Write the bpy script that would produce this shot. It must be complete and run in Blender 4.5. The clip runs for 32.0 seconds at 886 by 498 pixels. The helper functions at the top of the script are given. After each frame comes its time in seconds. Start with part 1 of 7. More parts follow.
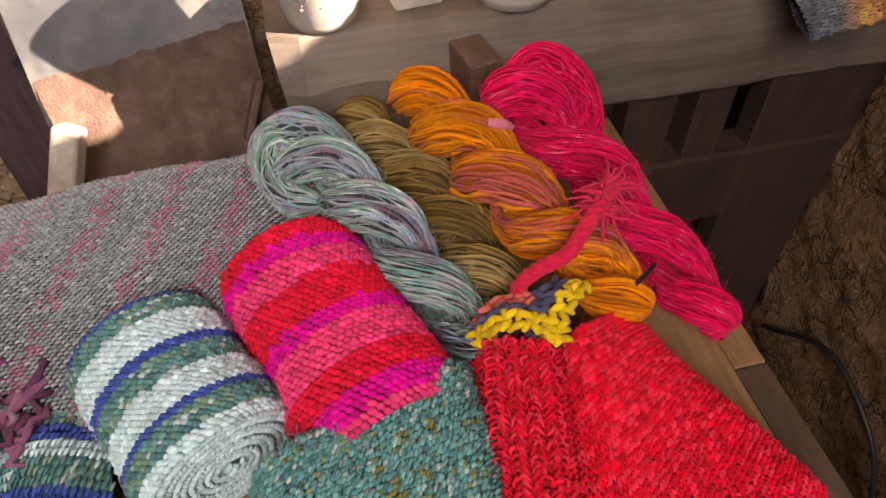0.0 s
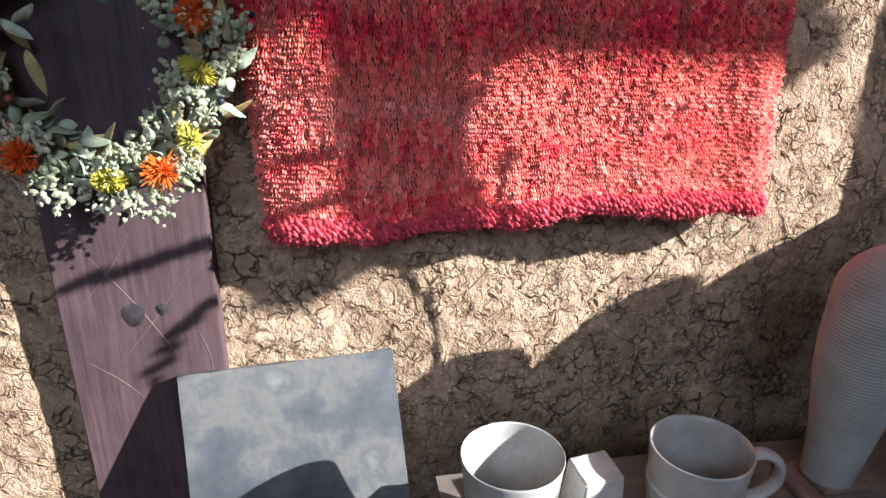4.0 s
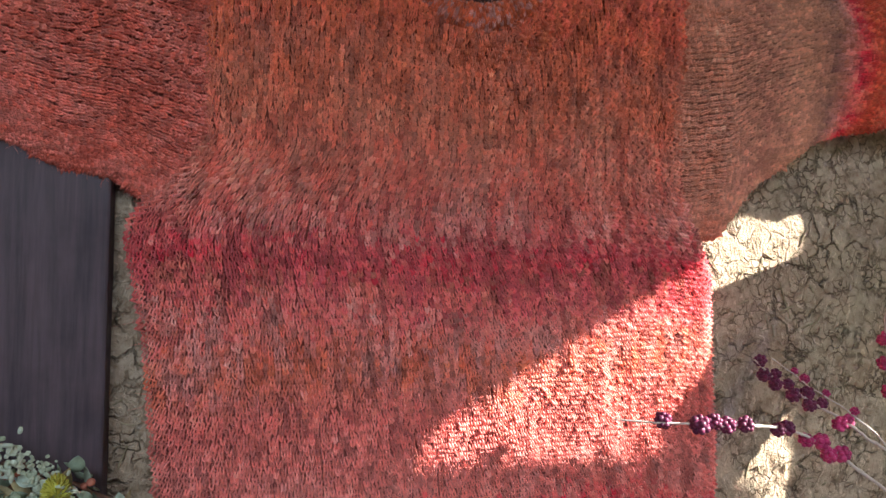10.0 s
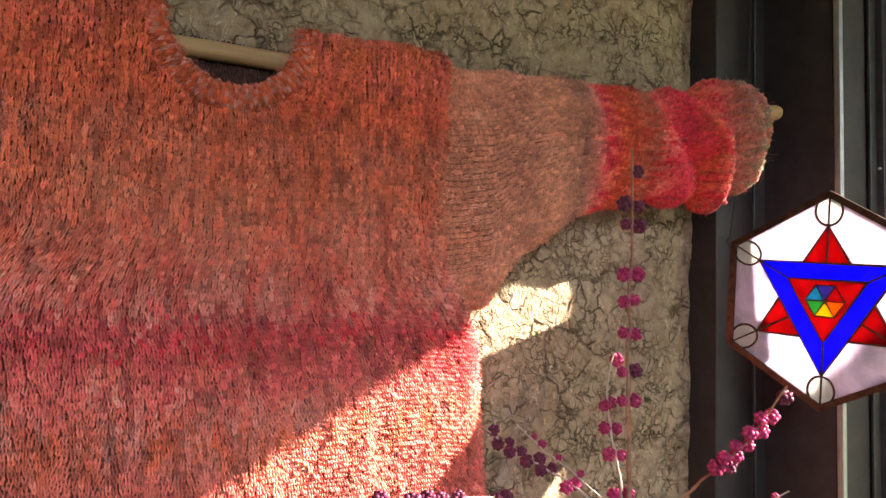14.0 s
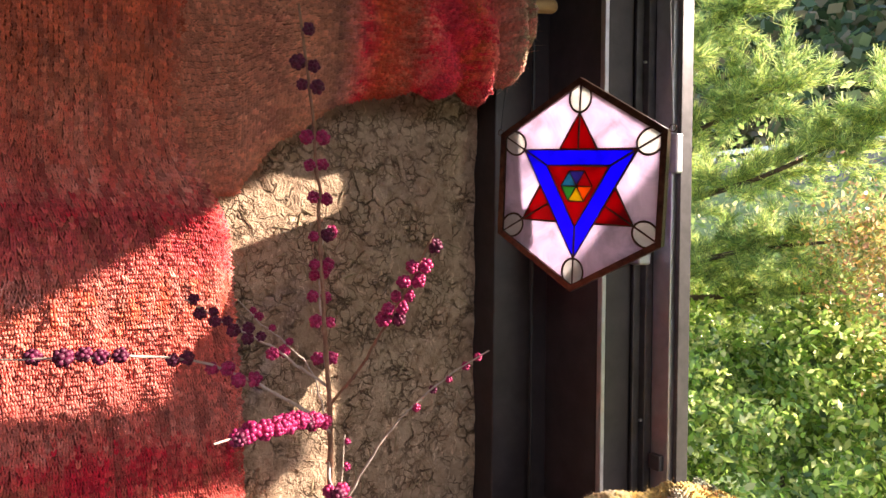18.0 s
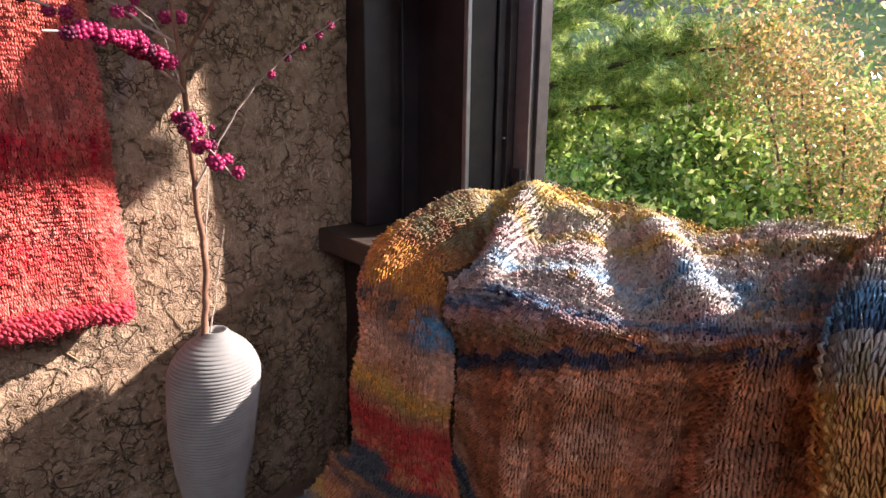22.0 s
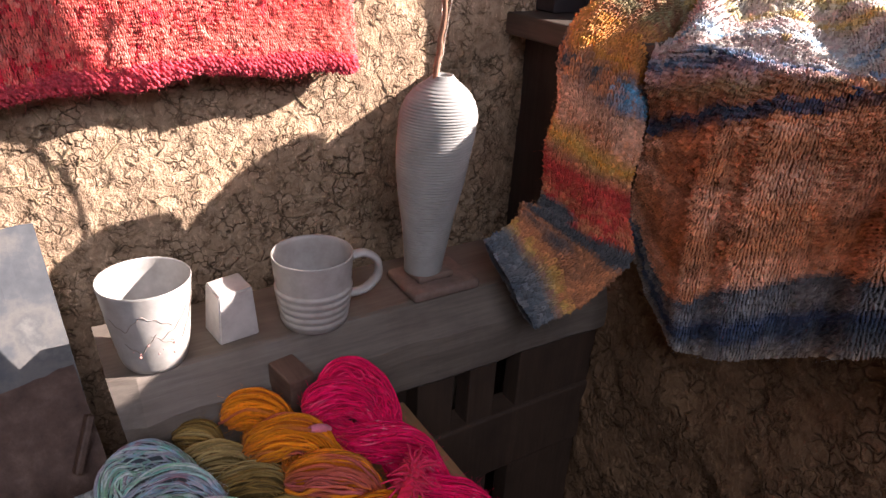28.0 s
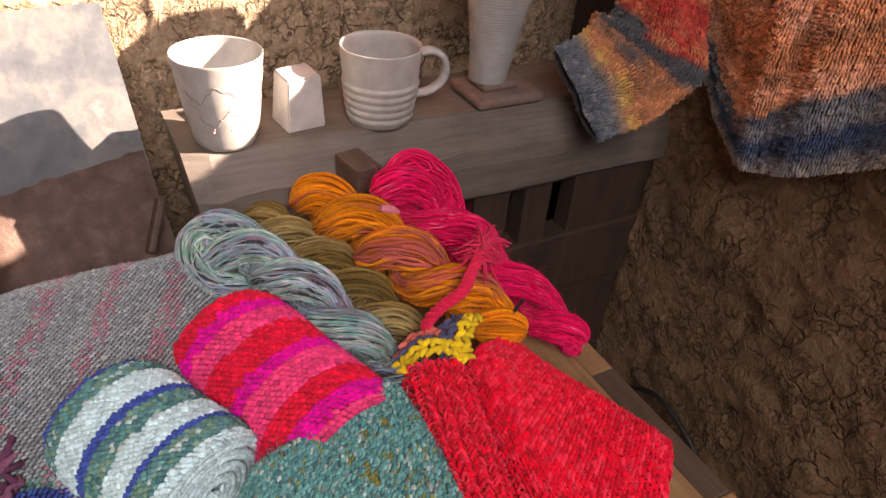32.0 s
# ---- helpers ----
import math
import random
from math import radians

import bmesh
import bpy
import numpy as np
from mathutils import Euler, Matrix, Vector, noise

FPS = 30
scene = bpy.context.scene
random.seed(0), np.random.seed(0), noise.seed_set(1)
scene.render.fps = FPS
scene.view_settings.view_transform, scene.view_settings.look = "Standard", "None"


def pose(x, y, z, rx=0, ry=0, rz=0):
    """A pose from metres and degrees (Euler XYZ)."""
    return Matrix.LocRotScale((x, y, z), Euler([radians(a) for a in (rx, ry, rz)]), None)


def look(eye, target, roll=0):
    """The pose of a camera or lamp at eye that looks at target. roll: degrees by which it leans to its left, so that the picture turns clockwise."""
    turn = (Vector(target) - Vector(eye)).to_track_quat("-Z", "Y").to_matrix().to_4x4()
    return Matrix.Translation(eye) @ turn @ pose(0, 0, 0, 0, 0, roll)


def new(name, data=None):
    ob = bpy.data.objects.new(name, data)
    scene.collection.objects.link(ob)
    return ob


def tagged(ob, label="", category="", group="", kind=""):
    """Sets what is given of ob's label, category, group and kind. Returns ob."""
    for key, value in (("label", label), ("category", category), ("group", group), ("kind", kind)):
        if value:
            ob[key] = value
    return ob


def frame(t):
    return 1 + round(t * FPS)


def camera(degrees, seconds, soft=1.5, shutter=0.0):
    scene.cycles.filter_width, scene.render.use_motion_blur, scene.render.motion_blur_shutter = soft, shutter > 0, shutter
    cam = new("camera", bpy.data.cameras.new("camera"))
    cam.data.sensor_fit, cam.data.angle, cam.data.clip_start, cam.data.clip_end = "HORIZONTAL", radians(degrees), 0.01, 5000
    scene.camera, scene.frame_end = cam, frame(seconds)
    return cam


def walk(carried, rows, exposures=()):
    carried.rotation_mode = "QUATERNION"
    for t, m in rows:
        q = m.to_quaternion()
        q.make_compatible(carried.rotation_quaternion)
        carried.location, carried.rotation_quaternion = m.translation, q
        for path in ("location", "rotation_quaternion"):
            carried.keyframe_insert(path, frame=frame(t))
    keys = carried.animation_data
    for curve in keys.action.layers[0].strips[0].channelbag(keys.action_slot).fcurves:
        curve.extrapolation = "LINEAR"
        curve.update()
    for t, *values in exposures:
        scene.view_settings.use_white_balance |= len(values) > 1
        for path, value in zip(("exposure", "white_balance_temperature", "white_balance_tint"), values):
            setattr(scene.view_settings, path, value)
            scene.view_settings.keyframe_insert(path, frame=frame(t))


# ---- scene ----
cam = camera(65.7, 32.0)
PATH = [
    (0, (-0.016, -0.717, 0.992), (0.274, 0.583, -0.501), -1.1),
    (0.5, (-0.015, -0.717, 1.0), (0.277, 0.634, -0.446), -0.7),
    (1, (-0.026, -0.707, 1.024), (0.28, 0.702, -0.363), -0.4),
    (1.5, (-0.051, -0.678, 1.047), (0.305, 0.794, -0.259), 0.9),
    (2, (-0.071, -0.66, 1.065), (0.318, 0.881, -0.149), 1.3),
    (2.5, (-0.087, -0.644, 1.088), (0.318, 0.985, 0.001), 1.7),
    (3, (-0.106, -0.628, 1.112), (0.291, 1.073, 0.137), 1.7),
    (3.5, (-0.124, -0.614, 1.135), (0.25, 1.142, 0.254), 1.7),
    (4, (-0.132, -0.612, 1.148), (0.196, 1.203, 0.376), 1.2),
    (4.5, (-0.152, -0.603, 1.168), (0.175, 1.245, 0.478), 1.3),
    (6.5, (-0.154, -0.58, 1.242), (0.183, 1.344, 0.809), 1.4),
    (7, (-0.153, -0.572, 1.252), (0.241, 1.355, 0.886), 1.5),
    (7.5, (-0.154, -0.565, 1.269), (0.281, 1.361, 0.954), 1.5),
    (8, (-0.148, -0.565, 1.286), (0.31, 1.366, 1.037), 1.5),
    (8.5, (-0.148, -0.564, 1.302), (0.343, 1.366, 1.118), 1.6),
    (9, (-0.147, -0.566, 1.317), (0.372, 1.362, 1.199), 1.7),
    (9.5, (-0.147, -0.567, 1.33), (0.4, 1.356, 1.265), 1.8),
    (10, (-0.146, -0.567, 1.342), (0.427, 1.349, 1.327), 2.0),
    (10.5, (-0.143, -0.565, 1.351), (0.458, 1.343, 1.376), 2.1),
    (11, (-0.137, -0.566, 1.356), (0.488, 1.333, 1.419), 2.0),
    (11.5, (-0.132, -0.568, 1.362), (0.528, 1.318, 1.445), 1.9),
    (12, (-0.118, -0.574, 1.366), (0.582, 1.296, 1.469), 1.8),
    (12.5, (-0.103, -0.582, 1.368), (0.643, 1.27, 1.483), 1.6),
    (13, (-0.086, -0.596, 1.369), (0.703, 1.238, 1.496), 1.5),
    (13.5, (-0.069, -0.61, 1.371), (0.768, 1.202, 1.498), 1.5),
    (15.5, (-0.025, -0.636, 1.362), (0.944, 1.11, 1.471), 1.2),
    (16, (-0.006, -0.65, 1.355), (0.984, 1.085, 1.458), 1.1),
    (16.5, (0.016, -0.662, 1.35), (1.031, 1.06, 1.433), 0.8),
    (17, (0.043, -0.674, 1.336), (1.08, 1.035, 1.396), 0.5),
    (17.5, (0.065, -0.682, 1.325), (1.135, 1.007, 1.341), 0.6),
    (18, (0.096, -0.703, 1.317), (1.159, 0.99, 1.278), 0.5),
    (18.5, (0.1, -0.708, 1.298), (1.217, 0.95, 1.237), 0.2),
    (19, (0.112, -0.722, 1.283), (1.241, 0.925, 1.175), 0.2),
    (19.5, (0.121, -0.738, 1.269), (1.249, 0.905, 1.108), 0.2),
    (20, (0.135, -0.76, 1.249), (1.26, 0.878, 1.03), 0.2),
    (20.5, (0.135, -0.771, 1.231), (1.275, 0.847, 0.942), 0.2),
    (21, (0.123, -0.771, 1.212), (1.295, 0.808, 0.847), 0.3),
    (21.5, (0.121, -0.771, 1.194), (1.328, 0.762, 0.756), 0.5),
    (22, (0.108, -0.772, 1.185), (1.34, 0.72, 0.677), 0.7),
    (22.5, (0.093, -0.777, 1.177), (1.323, 0.695, 0.613), 1.0),
    (23, (0.071, -0.777, 1.175), (1.284, 0.692, 0.568), 1.2),
    (23.5, (0.057, -0.776, 1.169), (1.242, 0.698, 0.518), 1.4),
    (24, (0.047, -0.777, 1.161), (1.202, 0.704, 0.476), 1.4),
    (24.5, (0.032, -0.778, 1.153), (1.171, 0.705, 0.444), 1.4),
    (26.5, (-0.018, -0.796, 1.133), (1.013, 0.718, 0.329), 1.8),
    (27, (-0.035, -0.797, 1.126), (0.973, 0.721, 0.302), 2.2),
    (27.5, (-0.05, -0.798, 1.114), (0.939, 0.72, 0.266), 2.6),
    (28, (-0.063, -0.797, 1.102), (0.911, 0.712, 0.222), 3.1),
    (28.5, (-0.07, -0.798, 1.09), (0.883, 0.702, 0.172), 3.3),
    (29, (-0.085, -0.798, 1.073), (0.862, 0.684, 0.121), 3.7),
    (29.5, (-0.093, -0.8, 1.062), (0.839, 0.66, 0.062), 4.1),
    (30, (-0.099, -0.805, 1.053), (0.817, 0.636, 0.011), 4.5),
    (30.5, (-0.103, -0.806, 1.04), (0.798, 0.615, -0.041), 4.8),
    (31, (-0.107, -0.809, 1.031), (0.776, 0.593, -0.089), 5.1),
    (31.5, (-0.112, -0.814, 1.026), (0.751, 0.577, -0.123), 5.3),
    (32, (-0.117, -0.818, 1.023), (0.725, 0.571, -0.144), 5.3),
]
EXPOSURES = [(0, 2.75, 8300, 26), (1, 2.65, 7800, 25), (2, 2.5, 6400, 18), (3, 1.95, 5900, 13), (4, 1.7, 5600, 12), (5.5, 1.7, 5600, 13), (7, 1.8, 5700, 15), (9, 2.3, 5800, 9), (11, 2.8, 5600, 3), (13, 2.85, 6300, 8), (16, 2.55, 7200, 16), (17, 2.25, 7200, 20), (19, 1.45, 6800, 26), (21, 1.2, 6600, 27), (23, 1.5, 6400, 26), (26, 1.65, 6400, 25), (28, 1.95, 6500, 26), (30, 2.4, 7000, 27), (32, 2.75, 7700, 28)]
walk(cam, [(t, look(eye, target, roll)) for t, eye, target, roll in PATH], EXPOSURES)

# ---- world, sun and large lights ----
SUN_DIR = Vector((-0.800, 0.421, -0.461)).normalized()
world = bpy.data.worlds.new("world")
scene.world = world
world.use_nodes = True
wn = world.node_tree.nodes
sky = wn.new("ShaderNodeTexSky")
sky.sky_type, sky.sun_disc = "NISHITA", False
sky.sun_elevation = math.asin(-SUN_DIR.z)
sky.sun_rotation = math.atan2(-SUN_DIR.x, -SUN_DIR.y)
world.node_tree.links.new(sky.outputs[0], wn["Background"].inputs[0])
wn["Background"].inputs[1].default_value = 0.15
sun = new("sun", bpy.data.lights.new("sun", "SUN"))
sun.data.energy, sun.data.angle, sun.data.color = 5.0, radians(0.6), (1.0, 0.93, 0.82)
sun.matrix_world = look((0, 0, 0), SUN_DIR)


def fill_lamp(name, eye, target, sx, sy, power, col):
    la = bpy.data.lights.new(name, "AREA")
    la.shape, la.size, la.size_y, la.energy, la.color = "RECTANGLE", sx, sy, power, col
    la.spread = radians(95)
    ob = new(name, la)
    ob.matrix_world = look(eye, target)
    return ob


# fill lamp added behind the viewer, in an unseen opening, aimed at the table
fill_lamp("added_fill_light", (-0.40, -1.84, 1.95), (-0.15, -0.75, 0.45), 1.2, 0.66, 1.6, (0.93, 0.96, 1.0))


# ---- small tools ----
rng = np.random.default_rng(7)
TABLE_A = rng.random((256, 256))


def vn(x, y, seed=0):
    """Smooth value noise, 0 to 1."""
    x, y = np.asarray(x, float) + seed * 17.3, np.asarray(y, float) + seed * 9.1
    i, j = np.floor(x).astype(int), np.floor(y).astype(int)
    f, g = x - i, y - j
    f, g = f * f * (3 - 2 * f), g * g * (3 - 2 * g)
    t = lambda a, b: TABLE_A[a % 256, b % 256]
    return (t(i, j) * (1 - f) + t(i + 1, j) * f) * (1 - g) + (t(i, j + 1) * (1 - f) + t(i + 1, j + 1) * f) * g


def fbm(x, y, seed=0, n=3):
    return sum(vn(x * 2 ** k, y * 2 ** k, seed + k) * 0.5 ** (k + 1) for k in range(n)) / (1 - 0.5 ** n)


def unit(a):
    return a / np.maximum(np.linalg.norm(a, axis=-1, keepdims=True), 1e-9)


def ramp(x, stops, cols):
    x = np.asarray(x)
    return np.stack([np.interp(x, stops, [c[k] for c in cols]) for k in range(3)], -1)


def emit(name, V, F, mat, parent=None, col=None, smooth=True, label=""):
    """One mesh object from arrays of places and faces, with colours where given."""
    V, F = np.asarray(V, np.float32).reshape(-1, 3), np.asarray(F, np.int32)
    me = bpy.data.meshes.new(name)
    k = F.shape[1]
    me.vertices.add(len(V))
    me.vertices.foreach_set("co", V.ravel())
    me.loops.add(F.size)
    me.loops.foreach_set("vertex_index", F.ravel())
    me.polygons.add(len(F))
    me.polygons.foreach_set("loop_start", np.arange(0, F.size, k, dtype=np.int32))
    if smooth:
        me.polygons.foreach_set("use_smooth", np.ones(len(F), bool))
    if col is not None:
        at = me.attributes.new("Col", "FLOAT_COLOR", "POINT")
        at.data.foreach_set("color", np.concatenate([np.clip(col, 0, 1), np.ones((len(V), 1))], 1).astype(np.float32).ravel())
    me.materials.append(mat)
    me.update(calc_edges=True)
    ob = new(name, me)
    if parent:
        ob.parent = parent
    if label:
        ob["label"] = label
    return ob


def part(name, bm, mat, parent=None, label="", smooth=False):
    """Links a bmesh as one mesh object."""
    me = bpy.data.meshes.new(name)
    bm.to_mesh(me)
    bm.free()
    me.materials.append(mat)
    if smooth:
        me.polygons.foreach_set("use_smooth", np.ones(len(me.polygons), bool))
    ob = new(name, me)
    if parent:
        ob.parent = parent
    if label:
        ob["label"] = label
    return ob


def share(name, me, m, parent, label=""):
    ob = new(name, me)
    ob.parent = parent
    ob.matrix_basis = m
    if label:
        ob["label"] = label
    return ob


def thing(name, label, category, group="", kind="", at=None):
    ob = new(name)
    ob.empty_display_size = 0.02
    if at:
        ob.location = at
    return tagged(ob, label, category, group, kind)


def tubes(paths, rad, sides=4, nrm=None):
    """Tubes along N paths of K points: places, faces, and the path of each place."""
    paths = np.asarray(paths, float)
    n, k, _ = paths.shape
    rad = np.broadcast_to(np.asarray(rad, float), (n, k))
    T = unit(np.gradient(paths, axis=1))
    if nrm is None:
        a = np.empty_like(paths)
        first = np.cross(T[:, 0], (0.31, 0.22, 0.93))
        cur = unit(first)
        for q in range(k):
            cur = unit(cur - (cur * T[:, q]).sum(-1, keepdims=True) * T[:, q])
            a[:, q] = cur
    else:
        nrm = np.broadcast_to(nrm[:, None, :] if nrm.ndim == 2 else nrm, paths.shape)
        a = unit(nrm - (nrm * T).sum(-1, keepdims=True) * T)
    b = np.cross(T, a)
    ang = np.arange(sides) * 2 * np.pi / sides
    ring = np.cos(ang)[:, None] * a[:, :, None, :] + np.sin(ang)[:, None] * b[:, :, None, :]
    V = (paths[:, :, None, :] + rad[:, :, None, None] * ring).reshape(-1, 3)
    base = (np.arange(n) * k * sides)[:, None, None] + (np.arange(k - 1) * sides)[None, :, None]
    s0, s1 = np.arange(sides)[None, None, :], ((np.arange(sides) + 1) % sides)[None, None, :]
    F = np.stack(np.broadcast_arrays(base + s0, base + s1, base + sides + s1, base + sides + s0), -1).reshape(-1, 4)
    return V, F, np.repeat(np.arange(n), k * sides)


def surf(S, u, v, e=0.004):
    P = S(u, v)
    n = np.cross(S(u + e, v) - S(u - e, v), S(u, v + e) - S(u, v - e))
    return P, unit(n)


VIEW = np.array([0.0, -0.78, 1.25])


def facing(S, closed=False):
    """Which sign turns the surface's normal to the viewer, or outward on a closed arm."""
    u, v = (g.ravel() for g in np.meshgrid(np.linspace(0.12, 0.88, 14), np.linspace(0.15, 0.85, 14), indexing="ij"))
    P, n = surf(S, u, v)
    if closed:
        if S in LONGWAYS:
            ref = np.stack([S(np.full(20, q), np.linspace(0, 0.95, 20)).mean(0) for q in u])
        else:
            ref = np.stack([S(np.linspace(0, 0.95, 20), np.full(20, q)).mean(0) for q in v])
        return 1.0 if ((P - ref) * n).sum() > 0 else -1.0
    return 1.0 if np.sign(((VIEW - P) * n).sum(-1)).sum() > 0 else -1.0


CLOSED, LONGWAYS = set(), set()


def sheet(S, nu, nv, colf, drop=0.0):
    """A smooth sheet under the stitches."""
    flip = facing(S, S in CLOSED)
    u, v = np.meshgrid(np.linspace(0, 1, nu), np.linspace(0, 1, nv), indexing="ij")
    P, n = surf(S, u.ravel(), v.ravel())
    i = np.arange(nu * nv).reshape(nu, nv)
    F = np.stack([i[:-1, :-1], i[1:, :-1], i[1:, 1:], i[:-1, 1:]], -1).reshape(-1, 4)
    return P - n * drop * flip, F, colf(u.ravel(), v.ravel(), P)


LEG = np.array([[0.08, -0.50, 0.05, 0.65], [0.23, 0.22, 1.0, 1.0], [0.37, 0.95, 0.15, 0.65]])
LEG_FULL = np.array([[0.13, -0.55, -0.1, 0.55], [0.17, -0.1, 0.7, 0.95], [0.24, 0.25, 1.0, 1.0], [0.31, 0.65, 0.7, 0.95], [0.34, 1.1, -0.1, 0.55]])


def knit(S, wales, rows, colf, fat=0.25, depth=0.0012, sides=3, keep=None, wild=0.12, width=None):
    """Stockinette: each stitch a V of two plump legs. Wales count along u, rows along v."""
    flip = facing(S, S in CLOSED)
    i, j = np.meshgrid(np.arange(wales), np.arange(rows), indexing="ij")
    i, j = i.ravel() + rng.normal(0, wild, wales * rows), j.ravel() + rng.normal(0, wild, wales * rows)
    if keep is not None:
        ok = keep((i + 0.5) / wales, (j + 0.5) / rows)
        i, j = i[ok], j[ok]
    n = len(i)
    tone = colf((i + 0.5) / wales, (j + 0.5) / rows, S((i + 0.5) / wales, (j + 0.5) / rows))
    size = rng.lognormal(0, 0.22 if sides < 6 else 0.09, n)
    leg = LEG if sides < 6 else LEG_FULL
    paths, nr = [], []
    for side in (-1, 1):
        row = []
        for a, b, c in leg[:, :3]:
            P, nn = surf(S, (i + 0.5 + side * a * rng.normal(1, 0.12, n)) / wales, (j + 0.3 + b) / rows)
            row.append(P + nn * flip * depth * (c * size)[:, None])
        paths.append(np.stack(row, 1))
        nr.append(nn * flip)
    paths, nr = np.concatenate(paths), np.concatenate(nr)
    if width is None:
        e = 0.5 / wales
        width = float(np.median(np.linalg.norm(S(np.array([0.5 + e]), np.array([0.5])) - S(np.array([0.5 - e]), np.array([0.5])), axis=1)))
    rad = fat * width * leg[:, 3][None] * np.concatenate([size, size])[:, None]
    V, F, own = tubes(paths, rad, sides, nr)
    return V, F, np.concatenate([tone, tone])[own]


def grains(S, nu, nv, colf, lean=0.35, length=0.62, fat=0.36, depth=0.001, sides=4, wild=0.1, stagger=True, plump=False):
    """A woven or slip-stitch face: plump leaning grains in rows."""
    flip = facing(S, S in CLOSED)
    i, j = np.meshgrid(np.arange(nu), np.arange(nv), indexing="ij")
    i, j = i.ravel().astype(float), j.ravel().astype(float)
    tone = colf((i + 0.5) / nu, (j + 0.5) / nv, S((i + 0.5) / nu, (j + 0.5) / nv))
    if stagger:
        i = i + 0.5 * (j % 2)
    n = len(i)
    i, j = i + rng.normal(0, wild, n), j + rng.normal(0, wild, n)
    size = rng.lognormal(0, 0.12, n)
    row = []
    shape = ((-1, 0.0, 0.55), (0, 1.0, 1.0), (1, 0.0, 0.55)) if not plump else ((-1, -0.1, 0.30), (-0.75, 0.55, 0.80), (0, 1.0, 1.0), (0.75, 0.55, 0.80), (1, -0.1, 0.30))
    for a, b, c in [(lean * q, length * q, w) for q, w, _ in shape]:
        P, nn = surf(S, (i + 0.5 + a) / nu, (j + 0.5 + b) / nv)
        row.append(P + nn * flip * depth * (c * size)[:, None])
    e = 0.5 / nu
    width = float(np.median(np.linalg.norm(S(np.array([0.5 + e]), np.array([0.5])) - S(np.array([0.5 - e]), np.array([0.5])), axis=1)))
    rad = fat * width * np.array([q[2] for q in shape])[None] * size[:, None]
    V, F, own = tubes(np.stack(row, 1), rad, sides, nn * flip)
    return V, F, tone[own]


def fuzz(S, n, length, colf, thick=0.00011, keep=None):
    """Loose fibres standing off a cloth."""
    flip = facing(S, S in CLOSED)
    u, v = rng.random(n), rng.random(n)
    if keep is not None:
        ok = keep(u, v)
        u, v = u[ok], v[ok]
    n = len(u)
    P, nn = surf(S, u, v)
    d = unit(nn * flip * 0.7 + rng.normal(0, 0.7, (n, 3)))
    L = (length * rng.lognormal(0, 0.5, n))[:, None]
    d2 = unit(d + rng.normal(0, 0.8, (n, 3)))
    paths = np.stack([P, P + d * L * 0.5, P + d * L * 0.5 + d2 * L * 0.5], 1)
    V, F, own = tubes(paths, np.array([1.0, 0.9, 0.4]) * thick, 3)
    return V, F, np.clip(colf(u, v, P) * 1.22 + 0.012, 0, 1)[own]


def joined(*meshes):
    V, F, C, off = [], [], [], 0
    for v, f, c in meshes:
        V.append(v), F.append(f + off), C.append(c)
        off += len(v)
    return np.concatenate(V), np.concatenate(F), np.concatenate(C)


def spline(pts, n):
    """Smooth curve of n places through the given ones."""
    pts = np.asarray(pts, float)
    d = np.r_[0, np.cumsum(np.linalg.norm(np.diff(pts, axis=0), axis=1))]
    m = np.gradient(pts, d, axis=0)
    s = np.linspace(0, d[-1], n)
    q = np.clip(np.searchsorted(d, s, side="right") - 1, 0, len(d) - 2)
    h = (d[q + 1] - d[q])[:, None]
    t = ((s - d[q]) / (d[q + 1] - d[q]))[:, None]
    return ((2 * t ** 3 - 3 * t ** 2 + 1) * pts[q] + (t ** 3 - 2 * t ** 2 + t) * h * m[q] + (-2 * t ** 3 + 3 * t ** 2) * pts[q + 1] + (t ** 3 - t ** 2) * h * m[q + 1])


def box_bm(lo, hi, bevel=0.0, seg=2):
    bm = bmesh.new()
    bmesh.ops.create_cube(bm, size=1)
    for v in bm.verts:
        v.co = Vector([lo[k] + (v.co[k] + 0.5) * (hi[k] - lo[k]) for k in range(3)])
    if bevel:
        bmesh.ops.bevel(bm, geom=bm.edges[:], offset=bevel, segments=seg, affect="EDGES", profile=0.5)
    return bm


def lathe(profile, cx, cy, n=48, wob=None):
    """Turned body from (radius, height) rows."""
    prof = np.asarray(profile, float)
    ang = np.arange(n) * 2 * np.pi / n
    r = prof[:, 0][:, None] * np.ones(n)
    ox, oy = np.zeros(len(prof)), np.zeros(len(prof))
    if wob is not None:
        r, ox, oy = wob(r, prof[:, 1][:, None], ang[None])
    V = np.stack([cx + np.asarray(ox)[:, None] + r * np.cos(ang), cy + np.asarray(oy)[:, None] + r * np.sin(ang), prof[:, 1][:, None] + 0 * ang], -1).reshape(-1, 3)
    i = np.arange(len(prof) * n).reshape(len(prof), n)
    j = np.roll(i, -1, 1)
    F = np.stack([i[:-1], j[:-1], j[1:], i[1:]], -1).reshape(-1, 4)
    return V, F


# ---- materials ----
def base_mat(name, rough=0.8, metal=0.0, spec=0.5):
    m = bpy.data.materials.new(name)
    m.use_nodes = True
    n, l = m.node_tree.nodes, m.node_tree.links
    b = n["Principled BSDF"]
    b.inputs["Roughness"].default_value, b.inputs["Metallic"].default_value = rough, metal
    b.inputs["Specular IOR Level"].default_value = spec
    return m, n, l, b


def coords(n, l, scale=(1, 1, 1)):
    tc, mp = n.new("ShaderNodeTexCoord"), n.new("ShaderNodeMapping")
    mp.inputs["Scale"].default_value = scale
    l.new(tc.outputs["Object"], mp.inputs["Vector"])
    return mp.outputs["Vector"]


